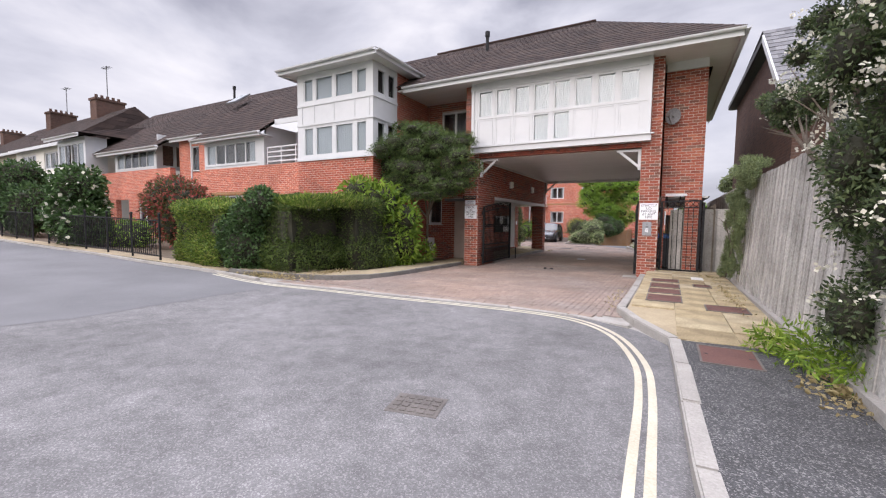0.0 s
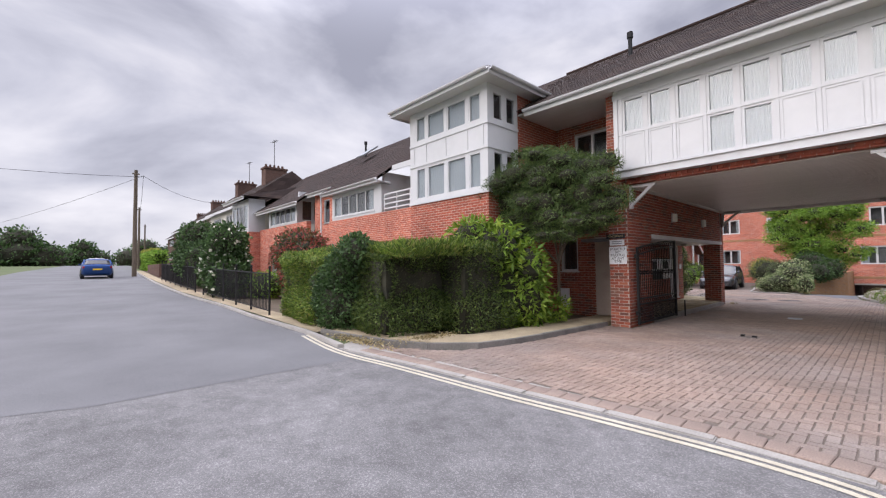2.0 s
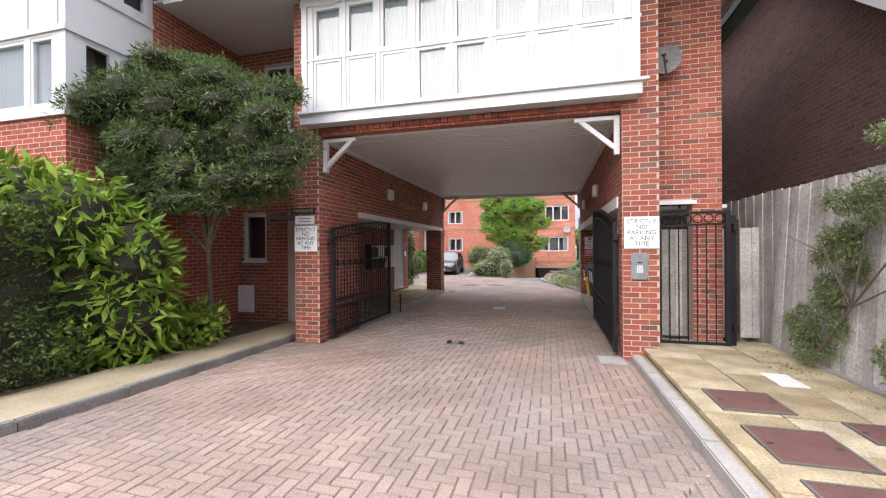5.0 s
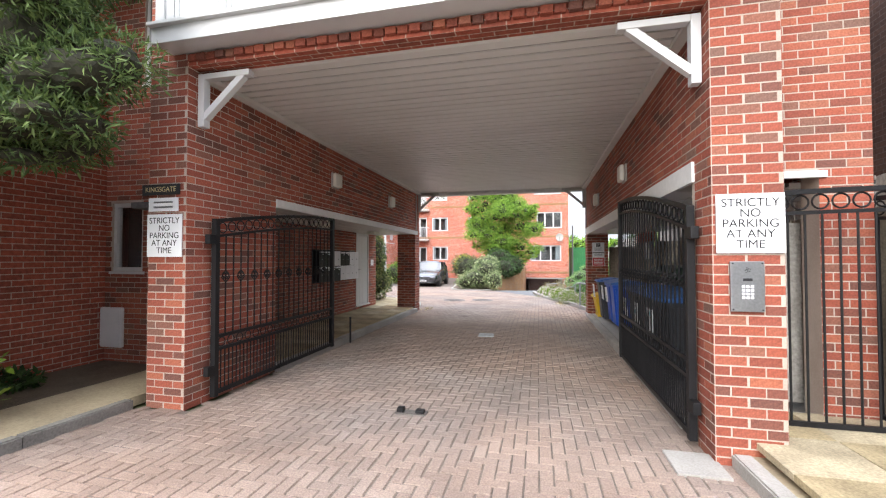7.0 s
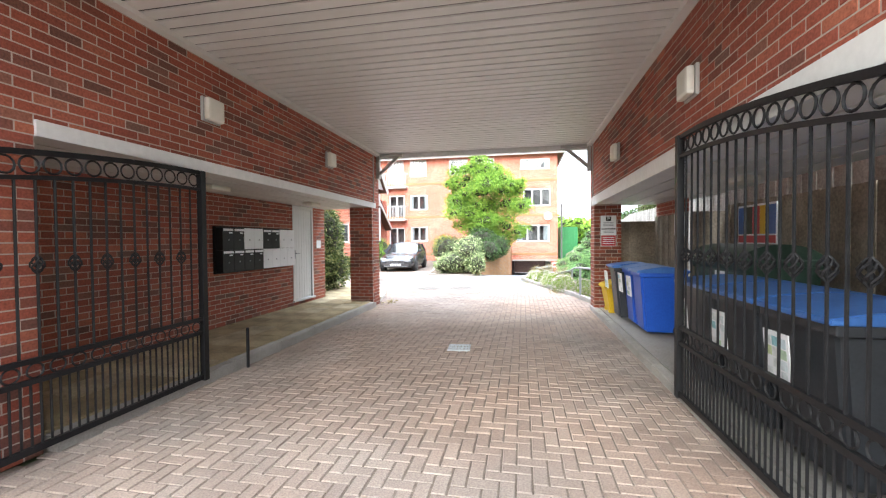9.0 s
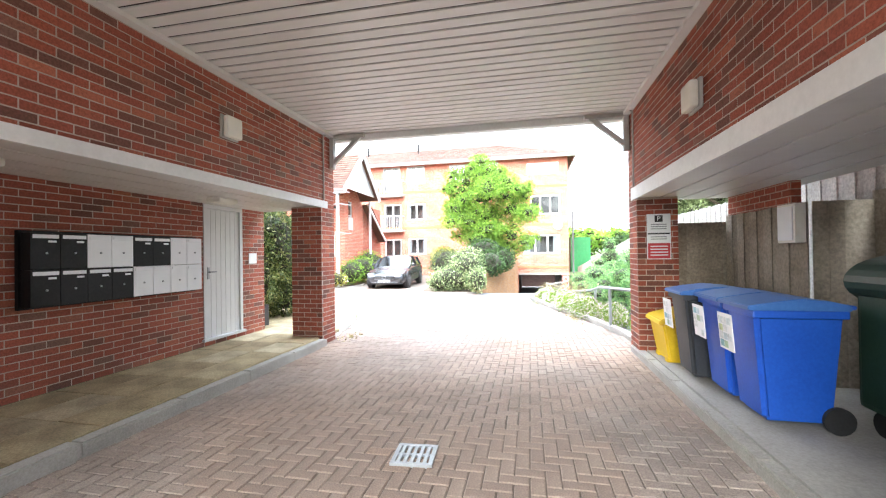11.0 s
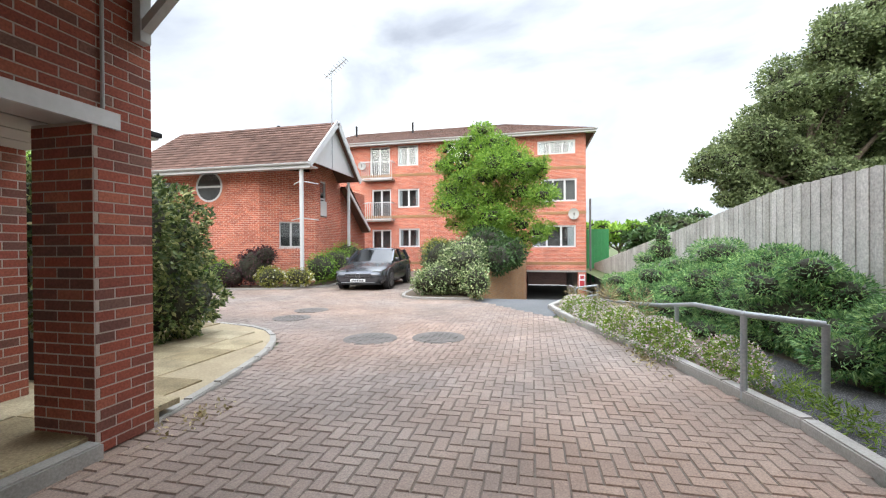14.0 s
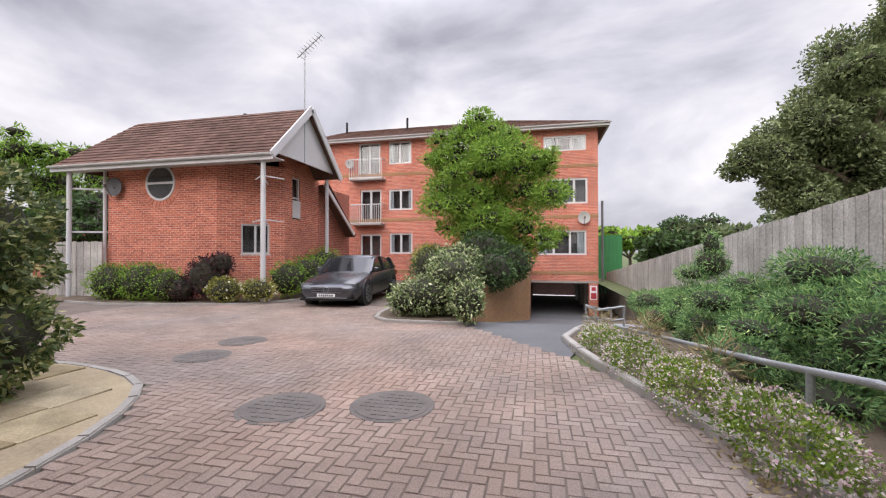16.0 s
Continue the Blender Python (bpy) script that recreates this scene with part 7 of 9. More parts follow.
for y in (15.38, 18.15):
    bulkhead(XL + 0.008, y, 2.91, 1)
    bulkhead(XR - 0.008, y - 0.06, 2.80, -1)
for x, y in ((-6.3, 16.4), (-6.3, 19.0), (0.35, 16.8)):
    l = thing("soffit_lamp", "oval pale lamp under the soffit, unlit", "lamp", (x, y, 2.266 if x < 0 else 2.196), group="soffit lamps")
    part("cover", block(-0.11, 0.11, -0.18, 0.18, -0.075, 0.0, 0.035), M_LAMP, l)
for x, d in ((XL + 0.02, 1), (XR - 0.02, -1)):
    bm = bmesh.new()
    rod(bm, (x, 20.3, 2.36), (x, 20.3, 3.42), 0.012, sides=8)
    rod(bm, (x, 20.3, 3.42), (x + d * 0.04, 20.4, 3.5), 0.012, sides=8)
    tagged(part("conduit", bm, M_GREYPAINT), "thin grey cable conduit on the brick wall", "conduit")

d1 = thing("door_1", "closed white boarded door with a metal lever handle", "door", (-6.95, 19.78, 0.2), kind="structure")
bm = bmesh.new()
for a in ((-0.42, -0.36, 0.02, 2.06), (0.36, 0.42, 0.02, 2.06), (-0.36, 0.36, 2.0, 2.06)):
    box(bm, -0.08, 0.012, a[0], a[1], a[2], a[3])
part("door_frame", bm, M_WHITE, d1)
for i in range(7):
    y = -0.36 + i * 0.72 / 7
    part("board", block(-0.05, -0.012, y + 0.002, y + 0.72 / 7 - 0.002, 0.03, 1.995, 0.003), M_WHITE, d1)
part("threshold", block(-0.05, 0.05, -0.45, 0.45, -0.01, 0.03, 0.004), M_WHITE, d1)
bm = bmesh.new()
box(bm, -0.012, -0.004, -0.33, -0.29, 0.92, 1.10)
rod(bm, (-0.004, -0.31, 1.03), (0.045, -0.31, 1.03), 0.009)
rod(bm, (0.04, -0.31, 1.03), (0.04, -0.20, 1.03), 0.009)
part("door_handle", bm, M_STEEL, d1)
pn = thing("paper_notice", "white paper notice pinned to the brick wall", "notice", (-6.935, 20.45, 1.42))
part("sheet", block(-0.004, 0.004, -0.1, 0.1, -0.09, 0.09), M_SIGN, pn)

rack = thing("letter_boxes", "bank of black and white steel letter boxes", "letter boxes", (-6.94, 17.10, 1.0))
part("backing", block(0, 0.04, -0.02, 2.07, -0.02, 0.745), M_BLACK, rack)
white = {(1, 2), (1, 3), (1, 6), (1, 7), (0, 4), (0, 5), (0, 6), (0, 7)}
for r in range(2):
    for c in range(8):
        y, z = c * 0.256, r * 0.362
        pale = (r, c) in white
        b = part("letter_box", block(0.04, 0.16, y + 0.002, y + 0.254, z + 0.002, z + 0.358, 0.004), M_SIGN if pale else M_BLACK, rack)
        part("flap", block(0.16, 0.166, y + 0.02, y + 0.24, z + 0.305, z + 0.342, 0.002), M_SIGN, b)
        bm = bmesh.new()
        rod(bm, (0.16, y + 0.135, z + 0.16), (0.17, y + 0.135, z + 0.16), 0.011, sides=8)
        part("lock", bm, M_STEEL, b)
        if not pale:
            part("name_slip", block(0.16, 0.163, y + 0.15, y + 0.22, z + 0.265, z + 0.285), M_SIGN, b)

# parking sign on the far pillar
ps = thing("parking_sign", "white and red parking terms sign on the brick pillar", "sign", (-0.45, 20.225, 1.65))
part("board", block(-0.15, 0.15, -0.006, 0.004, -0.31, 0.31), M_SIGN, ps)
part("red_panel", block(-0.14, 0.14, -0.0075, -0.006, -0.3, -0.09), M_RED, ps)
part("badge", block(-0.05, 0.05, -0.0075, -0.006, 0.2, 0.29), M_INK, ps)
lettering("P", 0.09, M_SIGN, ps, Matrix.Translation((0, -0.0085, 0.245)) @ SOUTH)
part("strip", block(-0.14, 0.14, -0.0075, -0.006, 0.03, 0.05), M_INK, ps)
for z in (0.16, 0.13, 0.1, -0.01, -0.04):
    part("print_line", block(-0.1, 0.1, -0.0075, -0.006, z, z + 0.012), M_STEEL, ps)
for z in (-0.14, -0.18, -0.22, -0.26):
    part("print_line", block(-0.11, 0.11, -0.009, -0.0075, z, z + 0.014), M_SIGN, ps)


# ---- wheelie bins: front towards the drive ----
def wheelie_bin(at, body_m, lid_m, label, w=0.58, d=0.72, h=1.05, group="wheelie bins"):
    b = thing("wheelie_bin", label, "bin", at, group=group)
    bm = bmesh.new()
    lo, hi = (w * 0.42, d * 0.38), (w * 0.49, d * 0.49)
    vs = [bm.verts.new(p) for p in ((-lo[1], -lo[0], 0.06), (lo[1], -lo[0], 0.06), (lo[1], lo[0], 0.06), (-lo[1], lo[0], 0.06), (-hi[1], -hi[0], h - 0.1), (hi[1], -hi[0], h - 0.1), (hi[1], hi[0], h - 0.1), (-hi[1], hi[0], h - 0.1))]
    for q in ((3, 2, 1, 0), (4, 5, 6, 7), (0, 1, 5, 4), (1, 2, 6, 5), (2, 3, 7, 6), (3, 0, 4, 7)):
        bm.faces.new([vs[i] for i in q])
    bmesh.ops.bevel(bm, geom=bm.edges[:], offset=0.035, segments=3, affect="EDGES")
    part("body", bm, body_m, b)
    part("rim", block(-d / 2 - 0.015, d / 2 + 0.01, -w / 2 - 0.01, w / 2 + 0.01, h - 0.13, h - 0.07, 0.012), body_m, b)
    bm = bmesh.new()
    prof = [(-d / 2 - 0.05, h - 0.07), (-d / 2 - 0.05, h - 0.035), (-d / 2 + 0.12, h - 0.005), (0, h + 0.02), (d / 2 - 0.12, h + 0.005), (d / 2 + 0.02, h - 0.03), (d / 2 + 0.02, h - 0.07)]
    l0 = [bm.verts.new((x, -w / 2 - 0.02, z)) for x, z in prof]
    l1 = [bm.verts.new((x, w / 2 + 0.02, z)) for x, z in prof]
    bm.faces.new(l0)
    bm.faces.new(l1[::-1])
    for i in range(len(prof)):
        j = (i + 1) % len(prof)
        bm.faces.new((l0[i], l1[i], l1[j], l0[j]))
    bmesh.ops.recalc_face_normals(bm, faces=bm.faces)
    bmesh.ops.bevel(bm, geom=bm.edges[:], offset=0.008, segments=2, affect="EDGES")
    part("lid", bm, lid_m, b)
    bm = bmesh.new()
    rod(bm, (d / 2 + 0.07, -w * 0.4, h - 0.05), (d / 2 + 0.07, w * 0.4, h - 0.05), 0.016)
    for s in (-1, 1):
        rod(bm, (d / 2 - 0.02, s * w * 0.36, h - 0.09), (d / 2 + 0.07, s * w * 0.36, h - 0.05), 0.016)
    part("handle", bm, body_m, b)
    for s in (-1, 1):
        bm = bmesh.new()
        rod(bm, (d * 0.4, s * (w * 0.43), 0.1), (d * 0.4, s * (w * 0.5), 0.1), 0.1, sides=20)
        part("wheel", bm, M_RUBBER, b)
    s = part("label_sheet", block(-d * 0.475 - 0.012, -d * 0.475 - 0.004, -0.11, 0.13, 0.55, 0.85), M_SIGN, b)
    s.rotation_euler = (0, radians(-4.5), 0)
    s.location = (-0.045, 0, 0.025)
    rng = random.Random(int(at[1] * 7))
    cells = [(c, r) for c in range(3) for r in range(4)]
    bm = bmesh.new()
    for c, r in cells:
        if rng.random() < 0.75:
            box(bm, -d * 0.475 - 0.0145, -d * 0.475 - 0.012, -0.09 + c * 0.07, -0.03 + c * 0.07, 0.57 + r * 0.065, 0.625 + r * 0.065)
    lp = tagged(part("print", bm, M_LABEL, b), kind="stuff")
    lp.rotation_euler, lp.location = (0, radians(-4.5), 0), (-0.045, 0, 0.025)
    return b


for y in (14.22, 14.95, 15.68):
    wheelie_bin((-0.19, y, 0.09), M_GREYPLASTIC, M_BLUELID, "dark grey wheelie bin with a blue lid and paper label", 0.66, 0.8, 1.02)
for y in (17.92, 18.46):
    wheelie_bin((-0.22, y, 0.09), M_BLUEPLASTIC, M_BLUELID, "bright blue wheelie bin with a white paper label", 0.48, 0.60, 0.98)
wheelie_bin((-0.30, 19.0, 0.09), M_GREYPLASTIC, M_BLUELID, "black wheelie bin with a dusty blue lid", 0.47, 0.66, 0.98)
gb = thing("grit_bin", "yellow plastic grit bin with a sloping lid", "bin", (-0.31, 19.84, 0.09))
gb.scale = (1.12, 1.12, 1.1)
bm = bmesh.new()
vs = [bm.verts.new(p) for p in ((-0.2, -0.22, 0), (0.25, -0.22, 0), (0.25, 0.22, 0), (-0.2, 0.22, 0), (-0.27, -0.26, 0.42), (0.3, -0.26, 0.56), (0.3, 0.26, 0.56), (-0.27, 0.26, 0.42))]
for q in ((3, 2, 1, 0), (4, 5, 6, 7), (0, 1, 5, 4), (1, 2, 6, 5), (2, 3, 7, 6), (3, 0, 4, 7)):
    bm.faces.new([vs[i] for i in q])
bmesh.ops.bevel(bm, geom=bm.edges[:], offset=0.02, segments=2, affect="EDGES")
part("body", bm, M_YELLOW, gb)
bm = bmesh.new()
vs = [bm.verts.new(p) for p in ((-0.32, -0.29, 0.42), (0.32, -0.29, 0.57), (0.32, 0.29, 0.57), (-0.32, 0.29, 0.42), (-0.30, -0.27, 0.48), (0.3, -0.27, 0.66), (0.3, 0.27, 0.66), (-0.30, 0.27, 0.48))]
for q in ((3, 2, 1, 0), (4, 5, 6, 7), (0, 1, 5, 4), (1, 2, 6, 5), (2, 3, 7, 6), (3, 0, 4, 7)):
    bm.faces.new([vs[i] for i in q])
bmesh.ops.bevel(bm, geom=bm.edges[:], offset=0.015, segments=2, affect="EDGES")
part("lid", bm, M_YELLOW, gb)
for s in (-1, 1):
    part("foot", block(-0.22, 0.26, s * 0.16 - 0.05, s * 0.16 + 0.05, -0.0, 0.05, 0.01), M_YELLOW, gb)
cb = thing("waste_container", "large dark green four-wheeled waste container", "bin", (0.57, 17.15, 0.09))
part("body", block(-0.35, 0.38, -0.68, 0.68, 0.18, 1.12, 0.05), M_GREENBIN, cb)
part("rim", block(-0.39, 0.41, -0.72, 0.72, 1.08, 1.16, 0.02), M_GREENBIN, cb)
bm = bmesh.new()
bmesh.ops.create_cone(bm, cap_ends=True, segments=28, radius1=0.41, radius2=0.41, depth=1.4, matrix=Matrix.Translation((0, 0, 1.12)) @ Matrix.Rotation(radians(90), 4, "X") @ Matrix.Scale(0.5, 4, (0, 1, 0)))
part("lid", bm, M_GREENBIN, cb)
for sx in (-1, 1):
    for sy in (-1, 1):
        bm = bmesh.new()
        rod(bm, (sx * 0.25 - 0.03, sy * 0.55, 0.09), (sx * 0.25 + 0.03, sy * 0.55, 0.09), 0.09, sides=16)
        part("caster", bm, M_RUBBER, cb)
part("plate", block(-0.362, -0.352, -0.25, 0.0, 0.93, 1.0), M_SIGN, cb)
# board screen behind the bins and the boundary fence
board_fence("board_screen", 0.56, 18.9, 20.6, lambda y: 1.93, lambda y: 0.09, 11, M_FENCEBROWN_ONE, "pale brown vertical board screen behind the bins", rail=False)
board_fence("board_screen", 1.12, 13.3, 18.9, lambda y: 2.02, lambda y: 0.09, 37, M_FENCEBROWN_ONE, "pale brown vertical board screen along the bin store", rail=False)
sc = thing("board_screen", "pale brown vertical board screen closing the bin store", "fence", (0.5, 20.64, 0.09))
for i in range(8):
    part("board", block(-0.62 + i * 0.155, -0.467 + i * 0.155, -0.012 + (i % 2) * 0.006, 0.004 + (i % 2) * 0.006, 0.0, 1.76), M_FENCEBROWN_ONE, sc)
sc = thing("board_screen", "short return of pale brown boards in the bin store", "fence", (0.58, 18.9, 0.09))
for i in range(4):
    part("board", block(0.0 + i * 0.135, 0.133 + i * 0.135, -0.012, 0.004, 0.0, 1.84), M_FENCEBROWN_ONE, sc)
tagged(part("wall_bin_store", wall_mesh((0.56, 20.6), (0.56, 19.2), 1.935, 2.19, 0.1), M_BRICKWALL), "red brick panel over the board screen", "wall", kind="structure")
nt = thing("wall_cabinet", "cream metal cabinet fixed to the board screen", "cabinet", (0.53, 19.05, 1.72))
part("body", block(-0.10, 0.0, -0.15, 0.15, -0.2, 0.2, 0.01), M_LAMP, nt)
part("cabinet_door", block(-0.112, -0.10, -0.125, 0.125, -0.175, 0.175, 0.004), M_SIGN, nt)
nb_ = thing("notice_board", "notice board with coloured recycling posters above a red band", "notice board", (1.08, 17.95, 1.3))
part("backing", block(-0.02, 0.01, -0.48, 0.48, 0.0, 0.66), M_SIGN, nb_)
for i, m in enumerate((M_BLUELID, M_YELLOW, M_RED, M_GREENBIN, M_BLUELID)):
    part("poster", block(-0.024, -0.02, -0.46 + i * 0.185, -0.285 + i * 0.185, 0.24, 0.63), m, nb_)
part("poster_band", block(-0.024, -0.02, -0.46, 0.46, 0.12, 0.22), M_RED, nb_)
board_fence("boundary_fence", 1.52, 12.96, 22.0, lambda y: 2.42, lambda y: 0.05, 64, M_FENCE_ONE, "silver-grey close-boarded boundary fence behind the bin store")
# ---- porch, pipes and dishes of the gatehouse ----
rel(window(None, (-8.15, 13.64), (-7.58, 13.64), 1.36, 2.36, 1), gate)
rel(window(None, (-7.6, 13.64), (-6.5, 13.64), 4.1, 5.5, 2), gate)
mb = thing("meter_box", "white plastic meter box on the brick wall", "meter box", (-8.12, 13.56, 0.54))
part("body", block(-0.24, 0.24, -0.02, 0.03, -0.29, 0.29, 0.012), M_SIGN, mb)
part("lid", block(-0.22, 0.22, -0.032, -0.02, -0.27, 0.27, 0.006), M_SIGN, mb)
d2 = thing("door_2", "closed grey-green panelled front door under a flat hood", "door", (-6.59, 13.64, 0.12), kind="structure")
M_DOOR = plain("door_green", (0.10, 0.13, 0.12), (0.16, 0.19, 0.18), 0.5, scale=10, bump=0.05)
part("leaf", block(-0.38, 0.38, 0.0, 0.05, 0, 2.0, 0.004), M_DOOR, d2)
for z0, z1 in ((0.15, 0.85), (1.0, 1.85)):
    for s in (-1, 1):
        part("door_panel", block(s * 0.18 - 0.13, s * 0.18 + 0.13, -0.01, 0.0, z0, z1, 0.004), M_DOOR, d2)
part("hood", block(-0.6, 0.5, -0.55, -0.04, 2.08, 2.16, 0.01), M_SLATE, d2)


def downpipe(pts, label, material=M_WHITE, r=0.034):
    bm = bmesh.new()
    for a, b in zip(pts, pts[1:]):
        rod(bm, a, b, r, sides=10)
    for p in pts[1:-1]:
        bmesh.ops.create_icosphere(bm, subdivisions=2, radius=r * 1.15, matrix=Matrix.Translation(p))
    return tagged(part("downpipe", bm, material), label, "pipe")


downpipe([(-8.4, 11.75, 5.88), (-8.6, 12.32, 5.6), (-8.6, 12.32, 0.05)], "white rainwater pipe down the brick corner")
downpipe([(-18.55, 10.5, 4.8), (-18.6, 10.55, 4.5), (-18.6, 10.55, 0.4)], "white rainwater pipe down the terrace wall")


def dish(x, y, z, yaw, size=0.3, label="grey satellite dish on a wall bracket", m=None):
    s = thing("satellite_dish", label, "satellite dish", (x, y, z), yaw, group="satellite dishes")
    bm = bmesh.new()
    r = bmesh.ops.create_uvsphere(bm, u_segments=24, v_segments=16, radius=1.0)["verts"]
    bmesh.ops.delete(bm, geom=[v for v in bm.verts if v.co.z > -0.72], context="VERTS")
    for v in bm.verts:
        v.co = Vector((v.co.x * size / 0.69, (v.co.z + 0.72) * size * 0.9, v.co.y * size * 1.08 / 0.69))
    bmesh.ops.rotate(bm, verts=bm.verts, matrix=Matrix.Rotation(math.pi, 3, "Z"))
    bmesh.ops.translate(bm, verts=bm.verts, vec=(0, -0.22, 0))
    bmesh.ops.solidify(bm, geom=bm.faces[:], thickness=0.012)
    part("reflector", bm, m or M_GREYPAINT, s)
    bm = bmesh.new()
    rod(bm, (0, 0, -0.05), (0, -0.22, 0), 0.02)
    part("bracket", bm, M_IRON, s)
    bm = bmesh.new()
    rod(bm, (0, -0.24, -size), (0, -0.52, -0.05), 0.012)
    box(bm, -0.03, 0.03, -0.58, -0.5, -0.07, 0.03)
    part("feed_arm", bm, M_IRON, s)


dish(0.05, 13.0, 4.38, -20, 0.24, "dark grey satellite dish on the brick wing", M_SLATE)
rel(part("header_board", block(-0.2, 0.76, 12.9, 12.97, 5.6, 5.85), M_WHITE), gate)

# ---- courtyard: edges, covers ----
kerb_stones([(-5.55, 20.72), (-5.75, 21.6), (-6.05, 22.7), (-6.45, 23.6), (-7.15, 24.4), (-8.2, 24.8), (-9.4, 24.92), (-12.0, 24.95)], width=0.1, up=0.03, side=1, label="low concrete edging round the slab corner", stone=0.5)
kerb_stones([(-0.6, 20.75), (-0.58, 21.4), (-0.75, 22.3), (-0.98, 23.4), (-1.4, 24.7), (-1.82, 26.0), (-2.15, 27.3), (-2.25, 28.2), (-1.9, 28.9), (-1.5, 29.6)], width=0.12, up=0.09, side=-1, label="concrete kerb along the flower bed")
kerb_stones([(-5.42, 13.78), (-5.42, 20.24)], width=0.13, up=0.115, side=1, label="concrete kerb of the archway walkway")
kerb_stones([(-0.75, 12.95), (-0.75, 20.6)], width=0.12, up=0.095, side=-1, label="concrete kerb of the bin store")
kerb_stones([(-17.0, 30.25), (-15.0, 30.05), (-12.4, 30.55), (-11.0, 30.95), (-10.15, 32.3), (-10.4, 33.5)], width=0.1, up=0.05, side=1, label="low edging of the coach house bed", stone=0.6)
kerb_stones([(-4.1, 29.05), (-5.4, 28.95), (-6.05, 29.05), (-6.45, 29.7), (-6.65, 31.5), (-7.0, 33.5)], width=0.1, up=0.06, side=-1, label="low edging of the tree bed", stone=0.6)
CORNER = [(-12.0, 20.5), (-5.72, 20.5), (-5.9, 21.6), (-6.15, 22.7), (-6.55, 23.6), (-7.25, 24.3), (-8.25, 24.7), (-9.4, 24.82), (-12.0, 24.85)]
sheet("corner_paving", [(-12.0, 20.5), (-5.58, 20.5), (-5.76, 21.6), (-6.06, 22.7), (-6.46, 23.6), (-7.16, 24.39), (-8.2, 24.79), (-9.4, 24.91), (-12.0, 24.94)], 0.018, M_PATH, "pale worn paving inside the rounded edging", "paving")
slab_field("corner_slabs", -9.6, -5.4, 20.5, 25.0, lambda x, y: ground_z(y) + 0.035, 0.6, 0.6, lambda x, y: all(inside_outline(x + a, y + b, CORNER) for a in (-0.29, 0.29) for b in (-0.29, 0.29)), "pale worn paving slabs behind the rounded edging")
slab_field("walkway_slabs", -6.93, -5.57, 13.8, 20.75, lambda x, y: 0.122, 0.453, 0.6, lambda x, y: True, "pale worn paving slabs of the archway walkway")
sheet("court_bed", [(-24, 36), (-24, 30.2), (-17, 30.3), (-15, 30.1), (-12.4, 30.6), (-11, 31), (-10.2, 32.3), (-10.4, 36)], 0.03, M_SOIL, "planted soil bed along the coach house", "ground")
sheet("court_bed", [(-4.15, 29.1), (-2.96, 36), (-2.96, 41.9), (-7.6, 41.9), (-7.1, 33.5), (-6.7, 31.5), (-6.5, 29.7), (-6.05, 29.1)], 0.04, M_SOIL, "planted soil bed round the courtyard tree", "ground")
sheet("court_bed", [(-0.45, 20.6), (-0.45, 21.4), (-0.65, 22.3), (-0.9, 23.4), (-1.3, 24.7), (-1.7, 26), (-2.0, 27.3), (-2.1, 28.2), (-1.5, 29.4), (1.25, 29.4), (1.25, 20.6)], 0.03, M_SOIL, "planted soil bed along the fence", "ground")
sheet("side_path", [(-0.42, 20.6), (-0.42, 21.6), (-0.5, 22.6), (0.0, 24.5), (0.35, 24.5), (0.6, 20.6)], 0.04, M_TARMAC, "narrow dark tarmac path behind the railing", "path")
sheet("court_strip", [(-24, 36), (-7.6, 36), (-7.6, 41.9), (-24, 41.9)], 0.0, M_SAND, "plain paved yard behind the car", "ground")

for x, y, r in ((-5.12, 24.1, 0.42), (-4.08, 24.4, 0.42), (-7.5, 25.65, 0.38), (-7.65, 26.67, 0.38)):
    m = thing("manhole_cover", "round iron manhole cover set in the block paving", "cover", (x, y, ground_z(y)), group="manhole covers")
    bm = bmesh.new()
    rod(bm, (0, 0, -0.04), (0, 0, 0.006), r, sides=40)
    part("frame", bm, M_IRON, m)
    bm = bmesh.new()
    rod(bm, (0, 0, 0.004), (0, 0, 0.010), r - 0.05, sides=40)
    part("lid", bm, M_IRON, m)
    for i in range(-3, 4):
        for j in range(-3, 4):
            if (i * i + j * j) ** 0.5 * 0.09 < r - 0.1:
                part("stud", block(i * 0.09 - 0.03, i * 0.09 + 0.03, j * 0.09 - 0.012, j * 0.09 + 0.012, 0.010, 0.014), M_IRON, m)

# retaining wall of the ramp
rw = thing("retaining_wall", "buff brick retaining wall beside the ramp", "wall", (-3.4, 33, 0))
bm = wall_mesh((-4.12, 29.2), (-2.96, 36.0), -1.3, 0.78, 0.22)
for v in bm.verts:
    if v.co.z > 0:
        v.co.z = 0.62 + 0.04 * (v.co.y - 29.2)
rel(part("wall", bm, M_BRICKBUFF), rw)
rel(part("wall", wall_mesh((-2.96, 36.02), (-2.96, 41.95), -1.85, 0.9, 0.22), M_BRICKBUFF), rw)
